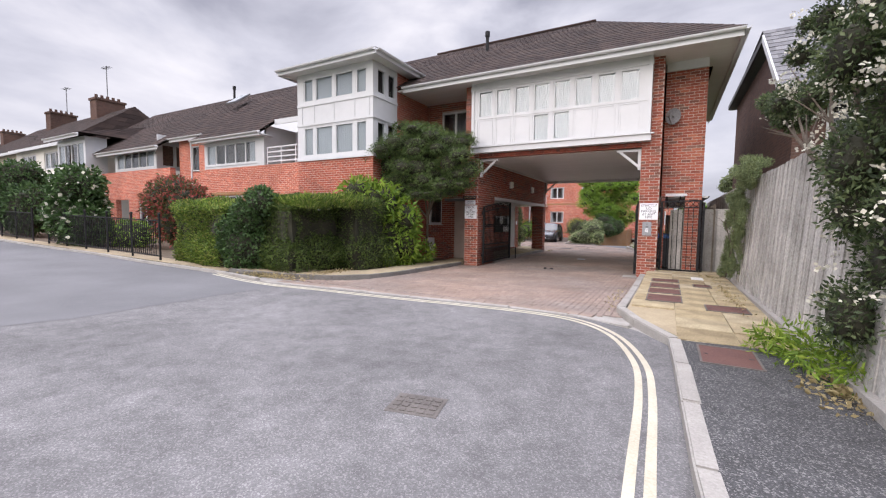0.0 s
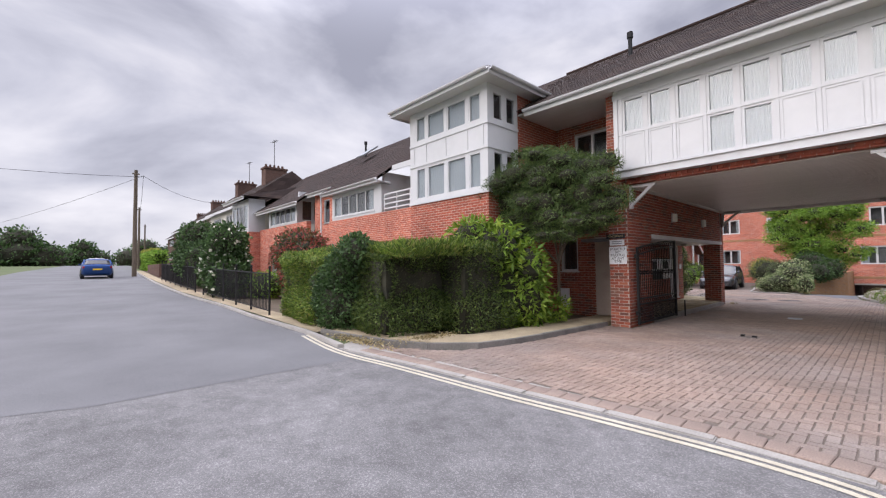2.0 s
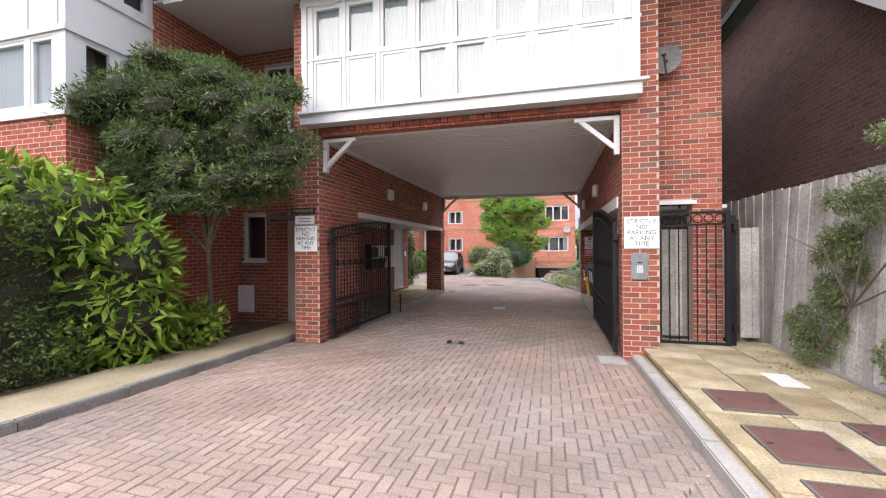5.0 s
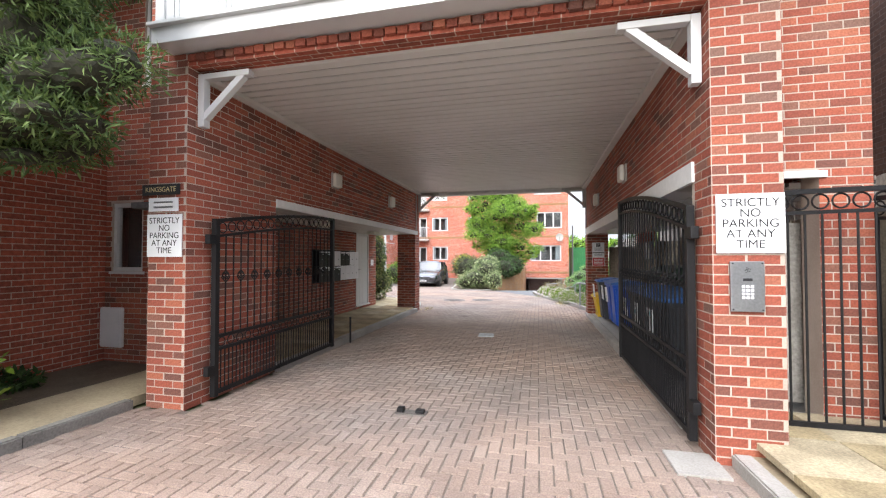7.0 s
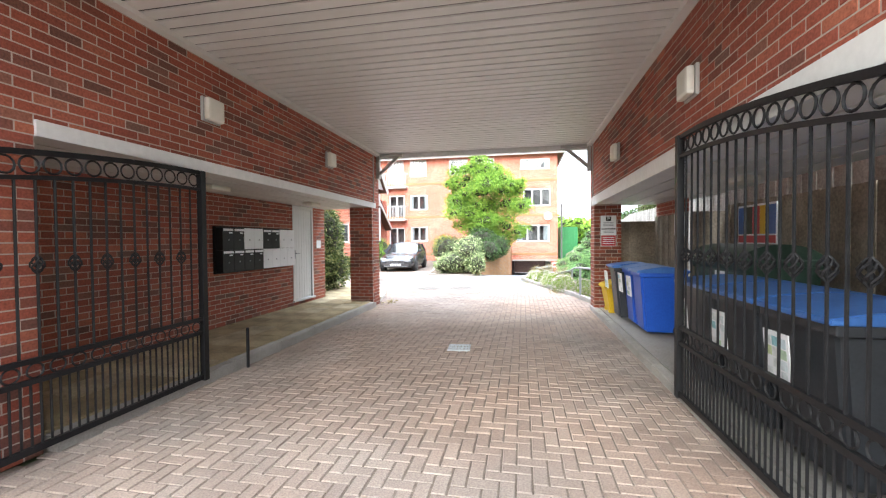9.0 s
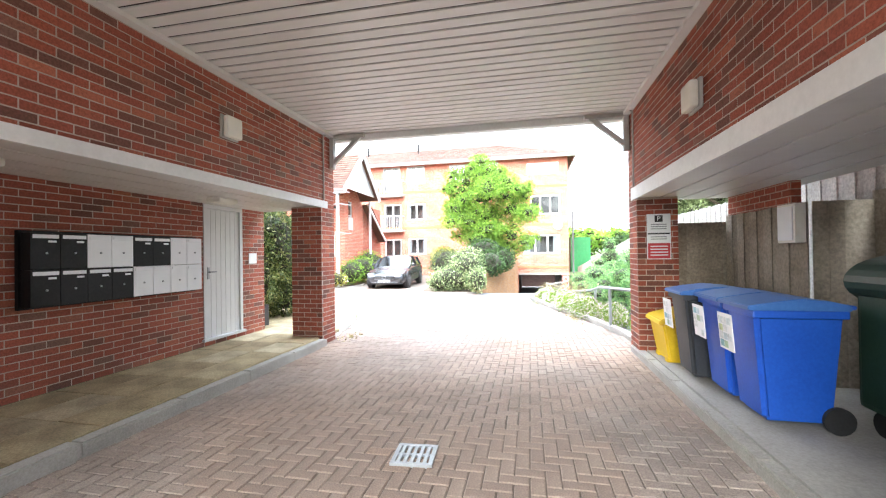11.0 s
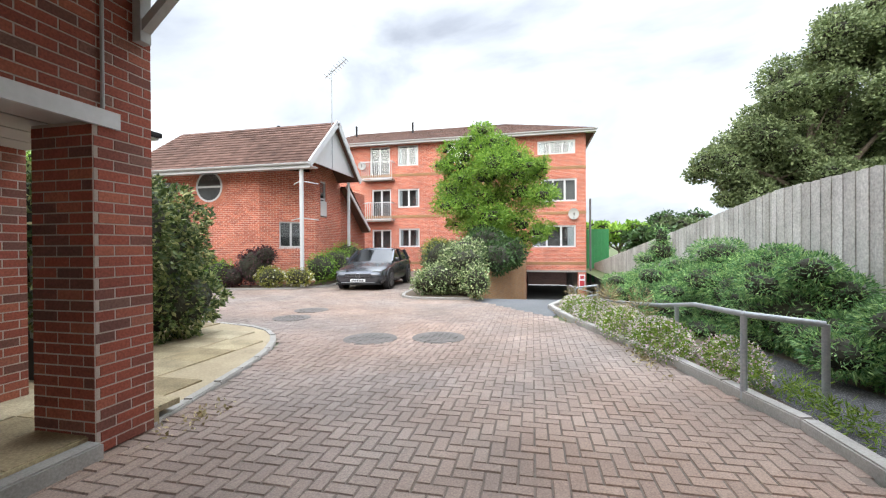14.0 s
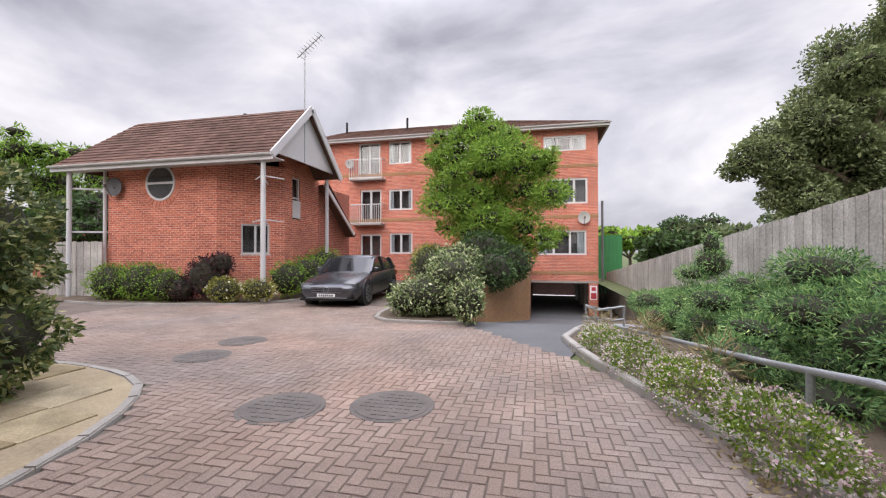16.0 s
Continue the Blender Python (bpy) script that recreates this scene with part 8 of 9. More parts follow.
# low wall that closes the ramp's east side
rw = thing("ramp_wall", "low concrete wall along the ramp's outer side", "wall", (0.2, 36, 0))
bm = bmesh.new()
pts = [(-1.75, 29.4), (-0.7, 33.0), (-0.25, 36.0), (0.4, 41.0), (0.4, 46.0)]
for a, b in zip(pts, pts[1:]):
    za, zb = ramp_z(a[1]), ramp_z(b[1])
    vs = [bm.verts.new(p) for p in ((*a, za - 0.1), (*b, zb - 0.1), (*b, zb + 0.15), (*a, za + 0.15), (a[0] + 0.15, a[1], za - 0.1), (b[0] + 0.15, b[1], zb - 0.1), (b[0] + 0.15, b[1], zb + 0.15), (a[0] + 0.15, a[1], za + 0.15))]
    for q in ((0, 1, 2, 3), (7, 6, 5, 4), (0, 4, 5, 1), (1, 5, 6, 2), (2, 6, 7, 3), (3, 7, 4, 0)):
        bm.faces.new([vs[k] for k in q])
bmesh.ops.recalc_face_normals(bm, faces=bm.faces)
rel(part("wall", bm, M_CONCRETE), rw)

# bank east of the ramp falls with it
bm = bmesh.new()
rows_b = [(29.4, -1.6, 1.3), (33.0, -0.55, 1.3), (36.0, -0.1, 1.3), (41.0, 0.55, 1.35), (60.0, 0.55, 20.0)]
pairs = [(bm.verts.new((a, y, ramp_z(y) + 0.1)), bm.verts.new((b, y, ramp_z(y) + 0.15))) for y, a, b in rows_b]
for (a, b), (c, d) in zip(pairs, pairs[1:]):
    bm.faces.new((a, b, d, c))
tagged(part("bank", bm, M_SOIL), "sloping soil bank between ramp and fence", "ground", kind="structure")


def fence_top(y):
    return 2.30 if y < 25.6 else 2.30 - (y - 25.6) * 0.1


board_fence("court_fence", 1.32, 22.0, 46.0, fence_top, lambda y: ground_z(y) if y < 29 else ramp_z(y) - 0.1, 230, M_FENCELIT_ONE, "long grey close-boarded fence stepping down the slope")

# railing
rl = thing("handrail", "galvanised tubular handrail along the flower bed", "railing", (-0.7, 22.3, 0))
o = rl.matrix_world.translation
RAIL = [(-0.72, 22.3, 0.76), (-0.70, 23.5, 0.68), (-0.72, 24.7, 0.5), (-0.95, 27.0, 0.25), (-1.5, 29.3, 0.06)]
bm = bmesh.new()
line3 = [(-0.2, 22.1, 0.72)] + RAIL
for a, b in zip(line3, line3[1:]):
    rod(bm, Vector(a) - o, Vector(b) - o, 0.028, sides=12)
for p in line3[1:-1]:
    bmesh.ops.create_icosphere(bm, subdivisions=2, radius=0.031, matrix=Matrix.Translation(Vector(p) - o))
part("top_rail", bm, M_GALV, rl)
for x, y, z in [(-0.2, 22.1, 0.72), (-0.72, 22.3, 0.76), (-0.71, 24.1, 0.6), (-0.84, 25.9, 0.37), (-1.18, 28.0, 0.19), (-1.5, 29.3, 0.06)]:
    bm = bmesh.new()
    zz = min(ground_z(y), z - 0.55)
    rod(bm, Vector((x, y, zz)) - o, Vector((x, y, z)) - o, 0.028, sides=12)
    part("post", bm, M_GALV, rl)
rl = thing("handrail", "galvanised tubular barrier at the ramp's edge", "railing", (-1.2, 29.6, -0.1))
o = rl.matrix_world.translation
bm = bmesh.new()
for z in (0.28, 0.02):
    for a, b in (((-1.5, 29.4, z), (-0.9, 29.7, z + 0.05)), ((-1.5, 29.4, z), (-1.55, 30.6, z - 0.05)), ((-1.55, 30.6, z - 0.05), (-0.6, 33.0, z - 0.5))):
        rod(bm, Vector(a) - o, Vector(b) - o, 0.026)
part("rails", bm, M_GALV, rl)
for x, y, z in ((-1.5, 29.4, 0.3), (-0.9, 29.7, 0.35), (-1.55, 30.6, 0.25), (-0.6, 33.0, -0.2)):
    bm = bmesh.new()
    rod(bm, Vector((x, y, ramp_z(y) - 0.1)) - o, Vector((x, y, z)) - o, 0.026)
    part("post", bm, M_GALV, rl)


# ---- coach house: round window, gutter post stays, dish, aerial ----
def round_window(cx, y, cz, r):
    bm = bmesh.new()
    n = 40

    def hoop(r0, r1, y0, y1):
        rows = []
        for i in range(n):
            a = 2 * math.pi * i / n
            rows.append([bm.verts.new((cx + math.cos(a) * q, yy, cz + math.sin(a) * q)) for q, yy in ((r0, y0), (r1, y0), (r1, y1), (r0, y1))])
        for i in range(n):
            j = (i + 1) % n
            for k in range(4):
                bm.faces.new((rows[i][k], rows[i][(k + 1) % 4], rows[j][(k + 1) % 4], rows[j][k]))
    hoop(r - 0.07, r, y - 0.03, y + 0.04)
    bmesh.ops.recalc_face_normals(bm, faces=bm.faces)
    box(bm, cx - r + 0.04, cx + r - 0.04, y - 0.025, y + 0.035, cz - 0.045, cz + 0.03)
    ob = part("round_window", bm, M_WHITE)
    bm = bmesh.new()
    bmesh.ops.create_circle(bm, cap_ends=True, segments=n, radius=r - 0.05, matrix=Matrix.Translation((cx, y - 0.016, cz)) @ SOUTH)
    g = part("pane", bm, M_GLASS)
    g.parent = ob
    # flat dark disc before the wall paints the unlit room
    bm = bmesh.new()
    bmesh.ops.create_circle(bm, cap_ends=True, segments=n, radius=r - 0.05, matrix=Matrix.Translation((cx, y - 0.008, cz)) @ SOUTH)
    g = part("room", bm, M_ROOM)
    g.parent = ob
    # ring of header bricks round it
    for i in range(30):
        a = 2 * math.pi * i / 30
        m = Matrix.Translation((cx, y, cz)) @ Matrix.Rotation(-a, 4, "Y")
        bm = bmesh.new()
        box(bm, r + 0.004, r + 0.21, -0.016, 0.05, -0.058, 0.058, 0, m)
        q = part("brick", bm, M_BRICKPALE_ONE)
        q.parent = ob
    return ob


rel(round_window(-15.15, 31.90, 3.85, 0.61), coach)
for z, xa, xb in ((3.75, -11.2, -10.3), (2.42, -11.3, -10.3)):
    bm = bmesh.new()
    bar(bm, (-10.75, 31.35, z), (-11.5, 32.6, z + 0.02), 0.04, 0.04)
    bar(bm, (xa, 31.6, z), (-10.75, 31.3, z + 0.06), 0.04, 0.03)
    bar(bm, (-10.75, 31.3, z + 0.06), (xb, 31.75, z), 0.04, 0.03)
    rel(part("stay", bm, M_WHITE), coach)
for z in (3.7, 2.2):
    bm = bmesh.new()
    bar(bm, (-18.4, 31.4, z), (-17.4, 32.0, z), 0.06, 0.06)
    rel(part("stay", bm, M_WHITE), coach)
bm = bmesh.new()
rod(bm, (-17.45, 31.82, -0.05), (-17.45, 31.82, 4.35), 0.05, sides=10)
rel(part("post", bm, M_WHITE), coach)
bm = bmesh.new()
rod(bm, (-10.75, 35.2, -0.05), (-10.75, 35.2, 4.35), 0.07, sides=12)
rel(part("post", bm, M_WHITE), coach)
rel(part("wing_wall", wall_mesh((-11.4, 35.72), (-11.4, 38.5), -0.1, 4.2, 0.2), M_BRICKWALL), coach)
rel(part("white_panel", block(-11.47, -11.38, 33.85, 34.35, 2.75, 3.4), M_WHITE), coach)
bm = bmesh.new()
bar(bm, (-10.9, 35.3, 4.2), (-10.9, 38.0, 2.3), 0.06, 0.14)
rel(part("lean_to_verge", bm, M_WHITE), coach)
rel(tiled_slope("lean_to_roof", ((-10.9, 38.2, 2.25), (-13.5, 38.2, 2.25), (-13.5, 35.7, 4.25), (-10.9, 35.7, 4.25)), M_TILERED, None), coach)
dish(-16.95, 31.88, 3.75, 10, 0.36, "dark grey satellite dish under the coach house eave", M_SLATE)
dish(-13.05, FY, 6.5, 20, 0.3, "grey satellite dish on the block of flats")
dish(-0.35, FY, 3.2, 0, 0.36, "pale grey satellite dish on the block of flats")
ae = thing("roof_aerial", "tall television aerial strapped to the coach house gable", "aerial", (-10.5, 33.2, 4.6))
bm = bmesh.new()
rod(bm, (0, 0, 0), (0, 0, 4.0), 0.022, sides=8)
part("mast", bm, M_GALV, ae)
bm = bmesh.new()
bar(bm, (-0.35, 0.1, 3.72), (0.7, -0.1, 4.3), 0.03, 0.03)
for i in range(9):
    f = i / 8
    p = Vector((-0.25, 0.1, 3.78)).lerp(Vector((0.68, -0.1, 4.29)), f)
    rod(bm, p + Vector((-0.03, -0.2, 0.02)), p + Vector((0.03, 0.2, -0.02)), 0.008, sides=5)
part("array", bm, M_GALV, ae)
bm = bmesh.new()
rod(bm, (-13.2, 33.6, 6.3), (-13.2, 33.6, 6.62), 0.07)
tagged(part("vent_pipe", bm, M_BLACK), "short black vent on the coach house ridge", "pipe")
for x in (-10.9, -15.2):
    bm = bmesh.new()
    rod(bm, (x, 46, 9.2), (x, 46, 10.3), 0.07)
    tagged(part("vent_pipe", bm, M_BLACK), "black vent pipe on the block's roof", "pipe")

# Juliet balconies of the block
for x0, x1, z in ((-12.85, -10.9, 5.55), (-12.75, -10.95, 3.05)):
    b = thing("juliet_balcony", "white metal balcony rail before a glazed door", "balcony", ((x0 + x1) / 2, FY - 0.2, z), group="balconies")
    w = (x1 - x0) / 2
    part("floor", block(-w, w, -0.35, 0.2, -0.06, 0.0), M_CONCRETE, b)
    for zz in (0.06, 1.08):
        bm = bmesh.new()
        bar(bm, (-w, -0.33, zz), (w, -0.33, zz), 0.05, 0.05)
        for s in (-1, 1):
            bar(bm, (s * w, -0.33, zz), (s * w, 0.2, zz), 0.05, 0.05)
        part("rail", bm, M_WHITE, b)
    for i in range(15):
        bm = bmesh.new()
        u = -w + 0.02 + (2 * w - 0.04) * i / 14
        rod(bm, (u, -0.33, 0.06), (u, -0.33, 1.08), 0.014, sides=6)
        part("baluster", bm, M_WHITE, b)
ws_ = thing("warning_sign", "small white and red sign on the undercroft pier", "sign", (0.1, FY - 0.02, -0.55))
part("board", block(-0.17, 0.17, -0.01, 0.01, -0.35, 0.35), M_SIGN, ws_)
part("red_panel", block(-0.13, 0.13, -0.013, -0.01, -0.3, 0.0), M_RED, ws_)
part("badge", block(-0.1, 0.1, -0.013, -0.01, 0.1, 0.28), M_RED, ws_)

# ---- parked car ----
M_CARGREY = plain("car_paint_grey", (0.105, 0.11, 0.125), (0.13, 0.135, 0.15), 0.2, 0.7, scale=3, stain=1, bump=0)
M_CARBLUE = plain("car_paint_blue", (0.012, 0.045, 0.16), (0.02, 0.06, 0.2), 0.28, 0.5, scale=3, stain=1, bump=0)
M_CARWHITE = plain("car_paint_white", (0.6, 0.6, 0.6), (0.7, 0.7, 0.7), 0.3, 0.0, scale=3, stain=1, bump=0)
M_CARGLASS = plain("car_glass", (0.012, 0.013, 0.015), (0.03, 0.032, 0.035), 0.06, 0.0, scale=3, stain=1, bump=0, spec=0.9)
M_HEADLIGHT = plain("headlight", (0.10, 0.11, 0.12), (0.30, 0.32, 0.34), 0.1, 0.3, scale=20, bump=0)
M_TAIL = plain("tail_light", (0.25, 0.01, 0.01), (0.4, 0.02, 0.02), 0.2, scale=20, bump=0)
M_RIM = plain("alloy", (0.12, 0.125, 0.13), (0.3, 0.31, 0.32), 0.35, 0.8, scale=20, bump=0)


def loft(bm, stations, closed=True):
    """Joins rings of points, one ring a station."""
    rings = [[bm.verts.new(p) for p in ring_] for ring_ in stations]
    for a, b in zip(rings, rings[1:]):
        for i in range(len(a) - 1):
            bm.faces.new((a[i], a[i + 1], b[i + 1], b[i]))
    for ring_ in (rings[0], rings[-1]):
        bm.faces.new(ring_)
    bmesh.ops.recalc_face_normals(bm, faces=bm.faces)


def hatchback(at, turn, paint, label, plate=None):
    """A five-door hatchback, nose towards -y of its own frame."""
    c = thing("parked_car", label, "car", at, turn)
    W = 0.9
    body = [(-2.20, 0.32, 0.52, 0.66, 0.54), (-2.16, 0.25, 0.60, 0.76, 0.60), (-2.06, 0.20, 0.66, 0.83, 0.66), (-1.85, 0.18, 0.72, 0.87, 0.74), (-1.5, 0.17, 0.80, 0.90, 0.83), (-1.0, 0.17, 0.88, 0.90, 0.93), (-0.75, 0.17, 0.93, 0.90, 0.97), (0.3, 0.17, 0.96, 0.90, 0.98), (1.3, 0.18, 0.99, 0.90, 1.0), (1.8, 0.22, 1.0, 0.87, 1.02), (2.1, 0.30, 0.98, 0.80, 1.0), (2.18, 0.40, 0.88, 0.72, 0.9)]
    st = []
    for y, zb, zs, w, zt in body:
        st.append([(-w * 0.86, y, zb), (-w, y, zb + 0.16), (-w * 1.0, y, (zb + zs) / 2 + 0.06), (-w * 0.97, y, zs - 0.06), (-w * 0.9, y, zs), (-w * 0.55, y, zt), (0, y, zt + 0.025), (w * 0.55, y, zt), (w * 0.9, y, zs), (w * 0.97, y, zs - 0.06), (w, y, (zb + zs) / 2 + 0.06), (w, y, zb + 0.16), (w * 0.86, y, zb), (-w * 0.86, y, zb)])
    bm = bmesh.new()
    loft(bm, st)
    b = part("body", bm, paint, c)
    for f in b.data.polygons:
        f.use_smooth = True
    cabin = [(-0.95, 0.90, 0.80, 0.93), (-0.3, 0.94, 0.70, 1.36), (0.25, 0.96, 0.66, 1.43), (1.0, 0.97, 0.65, 1.41), (1.6, 0.98, 0.66, 1.33), (2.0, 0.99, 0.72, 1.05)]
    st = []
    for y, zb, wt, zt in cabin:
        st.append([(-0.84, y, zb), (-wt - 0.03, y, zt - 0.05), (-wt * 0.8, y, zt), (0, y, zt + 0.015), (wt * 0.8, y, zt), (wt + 0.03, y, zt - 0.05), (0.84, y, zb), (-0.84, y, zb)])
    bm = bmesh.new()
    loft(bm, st)
    part("glazing", bm, M_CARGLASS, c)
    roof = []
    for y, zb, wt, zt in cabin[1:5]:
        roof.append([(-wt - 0.045, y, zt - 0.06), (-wt * 0.8, y, zt + 0.012), (0, y, zt + 0.03), (wt * 0.8, y, zt + 0.012), (wt + 0.045, y, zt - 0.06), (-wt - 0.045, y, zt - 0.06)])
    bm = bmesh.new()
    loft(bm, roof)
    r = part("roof", bm, paint, c)
    for f in r.data.polygons:
        f.use_smooth = True
    for s in (-1, 1):
        for (y0, z0, w0), (y1, z1, w1) in ((((-0.93, 0.93, 0.845)), ((-0.3, 1.34, 0.735))), ((0.42, 0.96, 0.85), (0.40, 1.40, 0.70)), ((1.55, 0.98, 0.85), (1.35, 1.36, 0.70)), ((1.95, 1.0, 0.76), (1.62, 1.31, 0.68))):
            bm = bmesh.new()
            bar(bm, (s * w0, y0, z0), (s * w1, y1, z1), 0.05, 0.07)
            part("pillar", bm, paint if y0 != 0.42 else M_BLACK, c)
        bm = bmesh.new()
        box(bm, min(s * 0.88, s * 1.02), max(s * 0.88, s * 1.02), -0.72, -0.56, 0.96, 1.08, 0.03)
        part("mirror", bm, paint, c)
        bm = bmesh.new()
        box(bm, min(s * 0.46, s * 0.80), max(s * 0.46, s * 0.80), -2.13, -1.86, 0.575, 0.675, 0.03)
        part("headlight", bm, M_HEADLIGHT, c)
        bm = bmesh.new()
        box(bm, min(s * 0.45, s * 0.82), max(s * 0.45, s * 0.82), 2.02, 2.17, 0.72, 0.88, 0.03)
        part("tail_light", bm, M_TAIL, c)
        part("air_intake", block(s * 0.62 - 0.14, s * 0.62 + 0.14, -2.17, -2.05, 0.28, 0.42, 0.02), M_BLACK, c)
        for y in (-1.35, 1.35):
            m = Matrix.Translation((s * 0.82, y, 0.33)) @ Matrix.Rotation(radians(90), 4, "Y")
            bm = bmesh.new()
            bmesh.ops.create_cone(bm, cap_ends=True, segments=32, radius1=0.40, radius2=0.40, depth=0.18, matrix=Matrix.Translation((s * 0.82, y, 0.35)) @ Matrix.Rotation(radians(90), 4, "Y"))
            part("wheel_arch", bm, M_INK, c)
            bm = bmesh.new()
            bmesh.ops.create_cone(bm, cap_ends=True, segments=32, radius1=0.33, radius2=0.33, depth=0.21, matrix=m)
            bmesh.ops.bevel(bm, geom=[e for e in bm.edges if len(e.link_faces) == 2 and e.calc_face_angle(0) > 1], offset=0.03, segments=2, affect="EDGES")
            wh = part("wheel", bm, M_RUBBER, c)
            bm = bmesh.new()
            for k in range(10):
                a = k * math.pi / 5
                bar(bm, (s * 0.93, y + math.cos(a) * 0.04, 0.33 + math.sin(a) * 0.04), (s * 0.93, y + math.cos(a) * 0.225, 0.33 + math.sin(a) * 0.225), 0.03, 0.04)
            ring(bm, Matrix.Translation((s * 0.93, y, 0.33)) @ Matrix.Rotation(radians(90), 4, "Z"), 0.235, 0.016, 28)
            part("rim", bm, M_RIM, wh)
    part("grille", block(-0.46, 0.46, -2.205, -2.10, 0.40, 0.57, 0.02), M_INK, c)
    bm = bmesh.new()
    for z in (0.42, 0.47, 0.52):
        box(bm, -0.44, 0.44, -2.212, -2.2, z, z + 0.012)
    tagged(part("grille_bars", bm, M_STEEL, c), kind="stuff")
    bm = bmesh.new()
    ring(bm, Matrix.Translation((0, -2.215, 0.50)), 0.075, 0.01, 20)
    part("badge", bm, M_STEEL, c)
    part("front_splitter", block(-0.78, 0.78, -2.2, -2.02, 0.2, 0.26, 0.02), M_BLACK, c)
    part("chrome_strip", block(-0.6, 0.6, -2.205, -2.12, 0.262, 0.285, 0.008), M_STEEL, c)
    part("number_plate", block(-0.26, 0.26, -2.225, -2.19, 0.30, 0.39, 0.004), M_SIGN, c)
    bm = bmesh.new()
    for i in range(7):
        box(bm, -0.21 + i * 0.062, -0.17 + i * 0.062, -2.228, -2.225, 0.317, 0.373)
    tagged(part("plate_print", bm, M_INK, c), kind="stuff")
    part("rear_plate", block(-0.26, 0.26, 2.17, 2.2, 0.6, 0.71, 0.004), M_YELLOW, c)
    return c


hatchback((-8.5, 33.0, ground_z(32)), 4, M_CARGREY, "dark grey metallic hatchback parked in the courtyard")
hatchback((-42.0, 3.5, ground_z(3.5, -42)), 90 + 180, M_CARBLUE, "blue hatchback parked at the kerb of the street")
hatchback((-52.0, 3.8, ground_z(3.8, -52)), 90 + 180, M_CARWHITE, "white car parked further along the street")

# ---- planting of the courtyard ----
shrub("laurel_hedge", [(-8.6, 22.9, 1.1, 1.0, 1.2, 1.1), (-8.9, 23.4, 1.6, 1.1, 1.1, 0.95), (-8.4, 22.2, 1.4, 0.9, 1.0, 1.1), (-8.2, 23.3, 0.6, 0.75, 0.9, 0.6), (-9.8, 23.4, 1.3, 1.0, 1.0, 1.2), (-8.2, 21.7, 1.2, 0.8, 0.6, 1.2), (-7.75, 22.3, 1.7, 0.5, 0.6, 0.8)], 46000, L_LAUREL, 0.088, "large rounded evergreen hedge beside the archway", 71, "hedge", slim=0.45, inner=0.85)
shrub("courtyard_tree", [(-4.3, 34, 4.2, 1.7, 1.5, 1.3), (-5.6, 33.8, 3.5, 1.3, 1.1, 1.1), (-3.0, 34, 3.5, 1.3, 1.1, 1.1), (-4.2, 34, 5.5, 1.0, 0.9, 0.8), (-5.2, 34, 4.9, 0.95, 0.9, 0.75), (-3.2, 34, 4.9, 0.95, 0.9, 0.75), (-4.4, 33.6, 2.5, 1.6, 1.2, 0.9), (-3.0, 33.6, 2.2, 1.1, 1.0, 0.8), (-4.0, 33.4, 1.6, 1.1, 0.9, 0.6), (-5.9, 33.9, 4.5, 0.5, 0.5, 0.4), (-2.3, 34.0, 4.3, 0.5, 0.5, 0.4)], 70000, L_TREE, 0.13, "bright green feathery tree in the courtyard bed", 72, "tree", slim=0.3, inner=0.5, base=(-4.2, 34, 0.0), tips=[(-4.3, 34, 4.6), (-5.6, 33.8, 3.9), (-3.0, 34, 3.9), (-4.2, 34, 5.6), (-5.2, 34, 5.0), (-3.2, 34, 5.0)], trunk=0.1, shrink=0.36, ragged=12)
shrub("variegated_bush", [(-5.2, 30.0, 0.45, 0.85, 0.75, 0.5), (-4.6, 30.3, 0.85, 0.7, 0.8, 0.6), (-5.6, 29.9, 0.35, 0.6, 0.6, 0.4), (-4.3, 29.9, 0.5, 0.45, 0.6, 0.5), (-4.7, 31.0, 1.1, 0.8, 0.7, 0.6), (-4.1, 29.05, 0.42, 0.36, 0.36, 0.45)], 9500, L_VARIEGATED, 0.085, "spreading cream-edged evergreen bush at the retaining wall", 73)
shrub("ivy_bush", [(-3.8, 31.2, 1.0, 0.6, 0.9, 0.55), (-3.4, 32.5, 1.15, 0.6, 0.9, 0.55), (-4.2, 32.2, 1.4, 0.8, 0.9, 0.7)], 5500, L_DARK, 0.1, "dark ivy spilling over the retaining wall", 74)
shrub("back_shrub", [(-6.6, 36.0, 0.8, 0.9, 0.8, 0.9), (-5.6, 34.6, 0.9, 0.9, 0.8, 0.8), (-7.2, 38, 1.0, 1.0, 0.8, 0.9)], 4500, L_OLIVE, 0.1, "grey-green shrubs behind the parked car", 75)
shrub("round_bush", [(-7.0, 36.8, 1.2, 0.7, 0.6, 0.6)], 1500, L_YELLOW, 0.1, "clipped yellow-green round bush", 76)
shrub("box_bush", [(-16.0, 31.0, 0.5, 0.95, 0.55, 0.65), (-14.8, 31.0, 0.55, 0.9, 0.55, 0.65), (-13.9, 31.0, 0.45, 0.6, 0.5, 0.55)], 6000, L_TREE, 0.07, "rounded bright green bush by the coach house", 77)
shrub("purple_bush", [(-12.7, 31.3, 0.7, 0.75, 0.5, 0.7), (-13.4, 31.0, 0.35, 0.5, 0.4, 0.4), (-12.3, 31.4, 1.1, 0.4, 0.4, 0.4)], 3000, L_PURPLE, 0.08, "dark purple barberry bush by the coach house", 78)
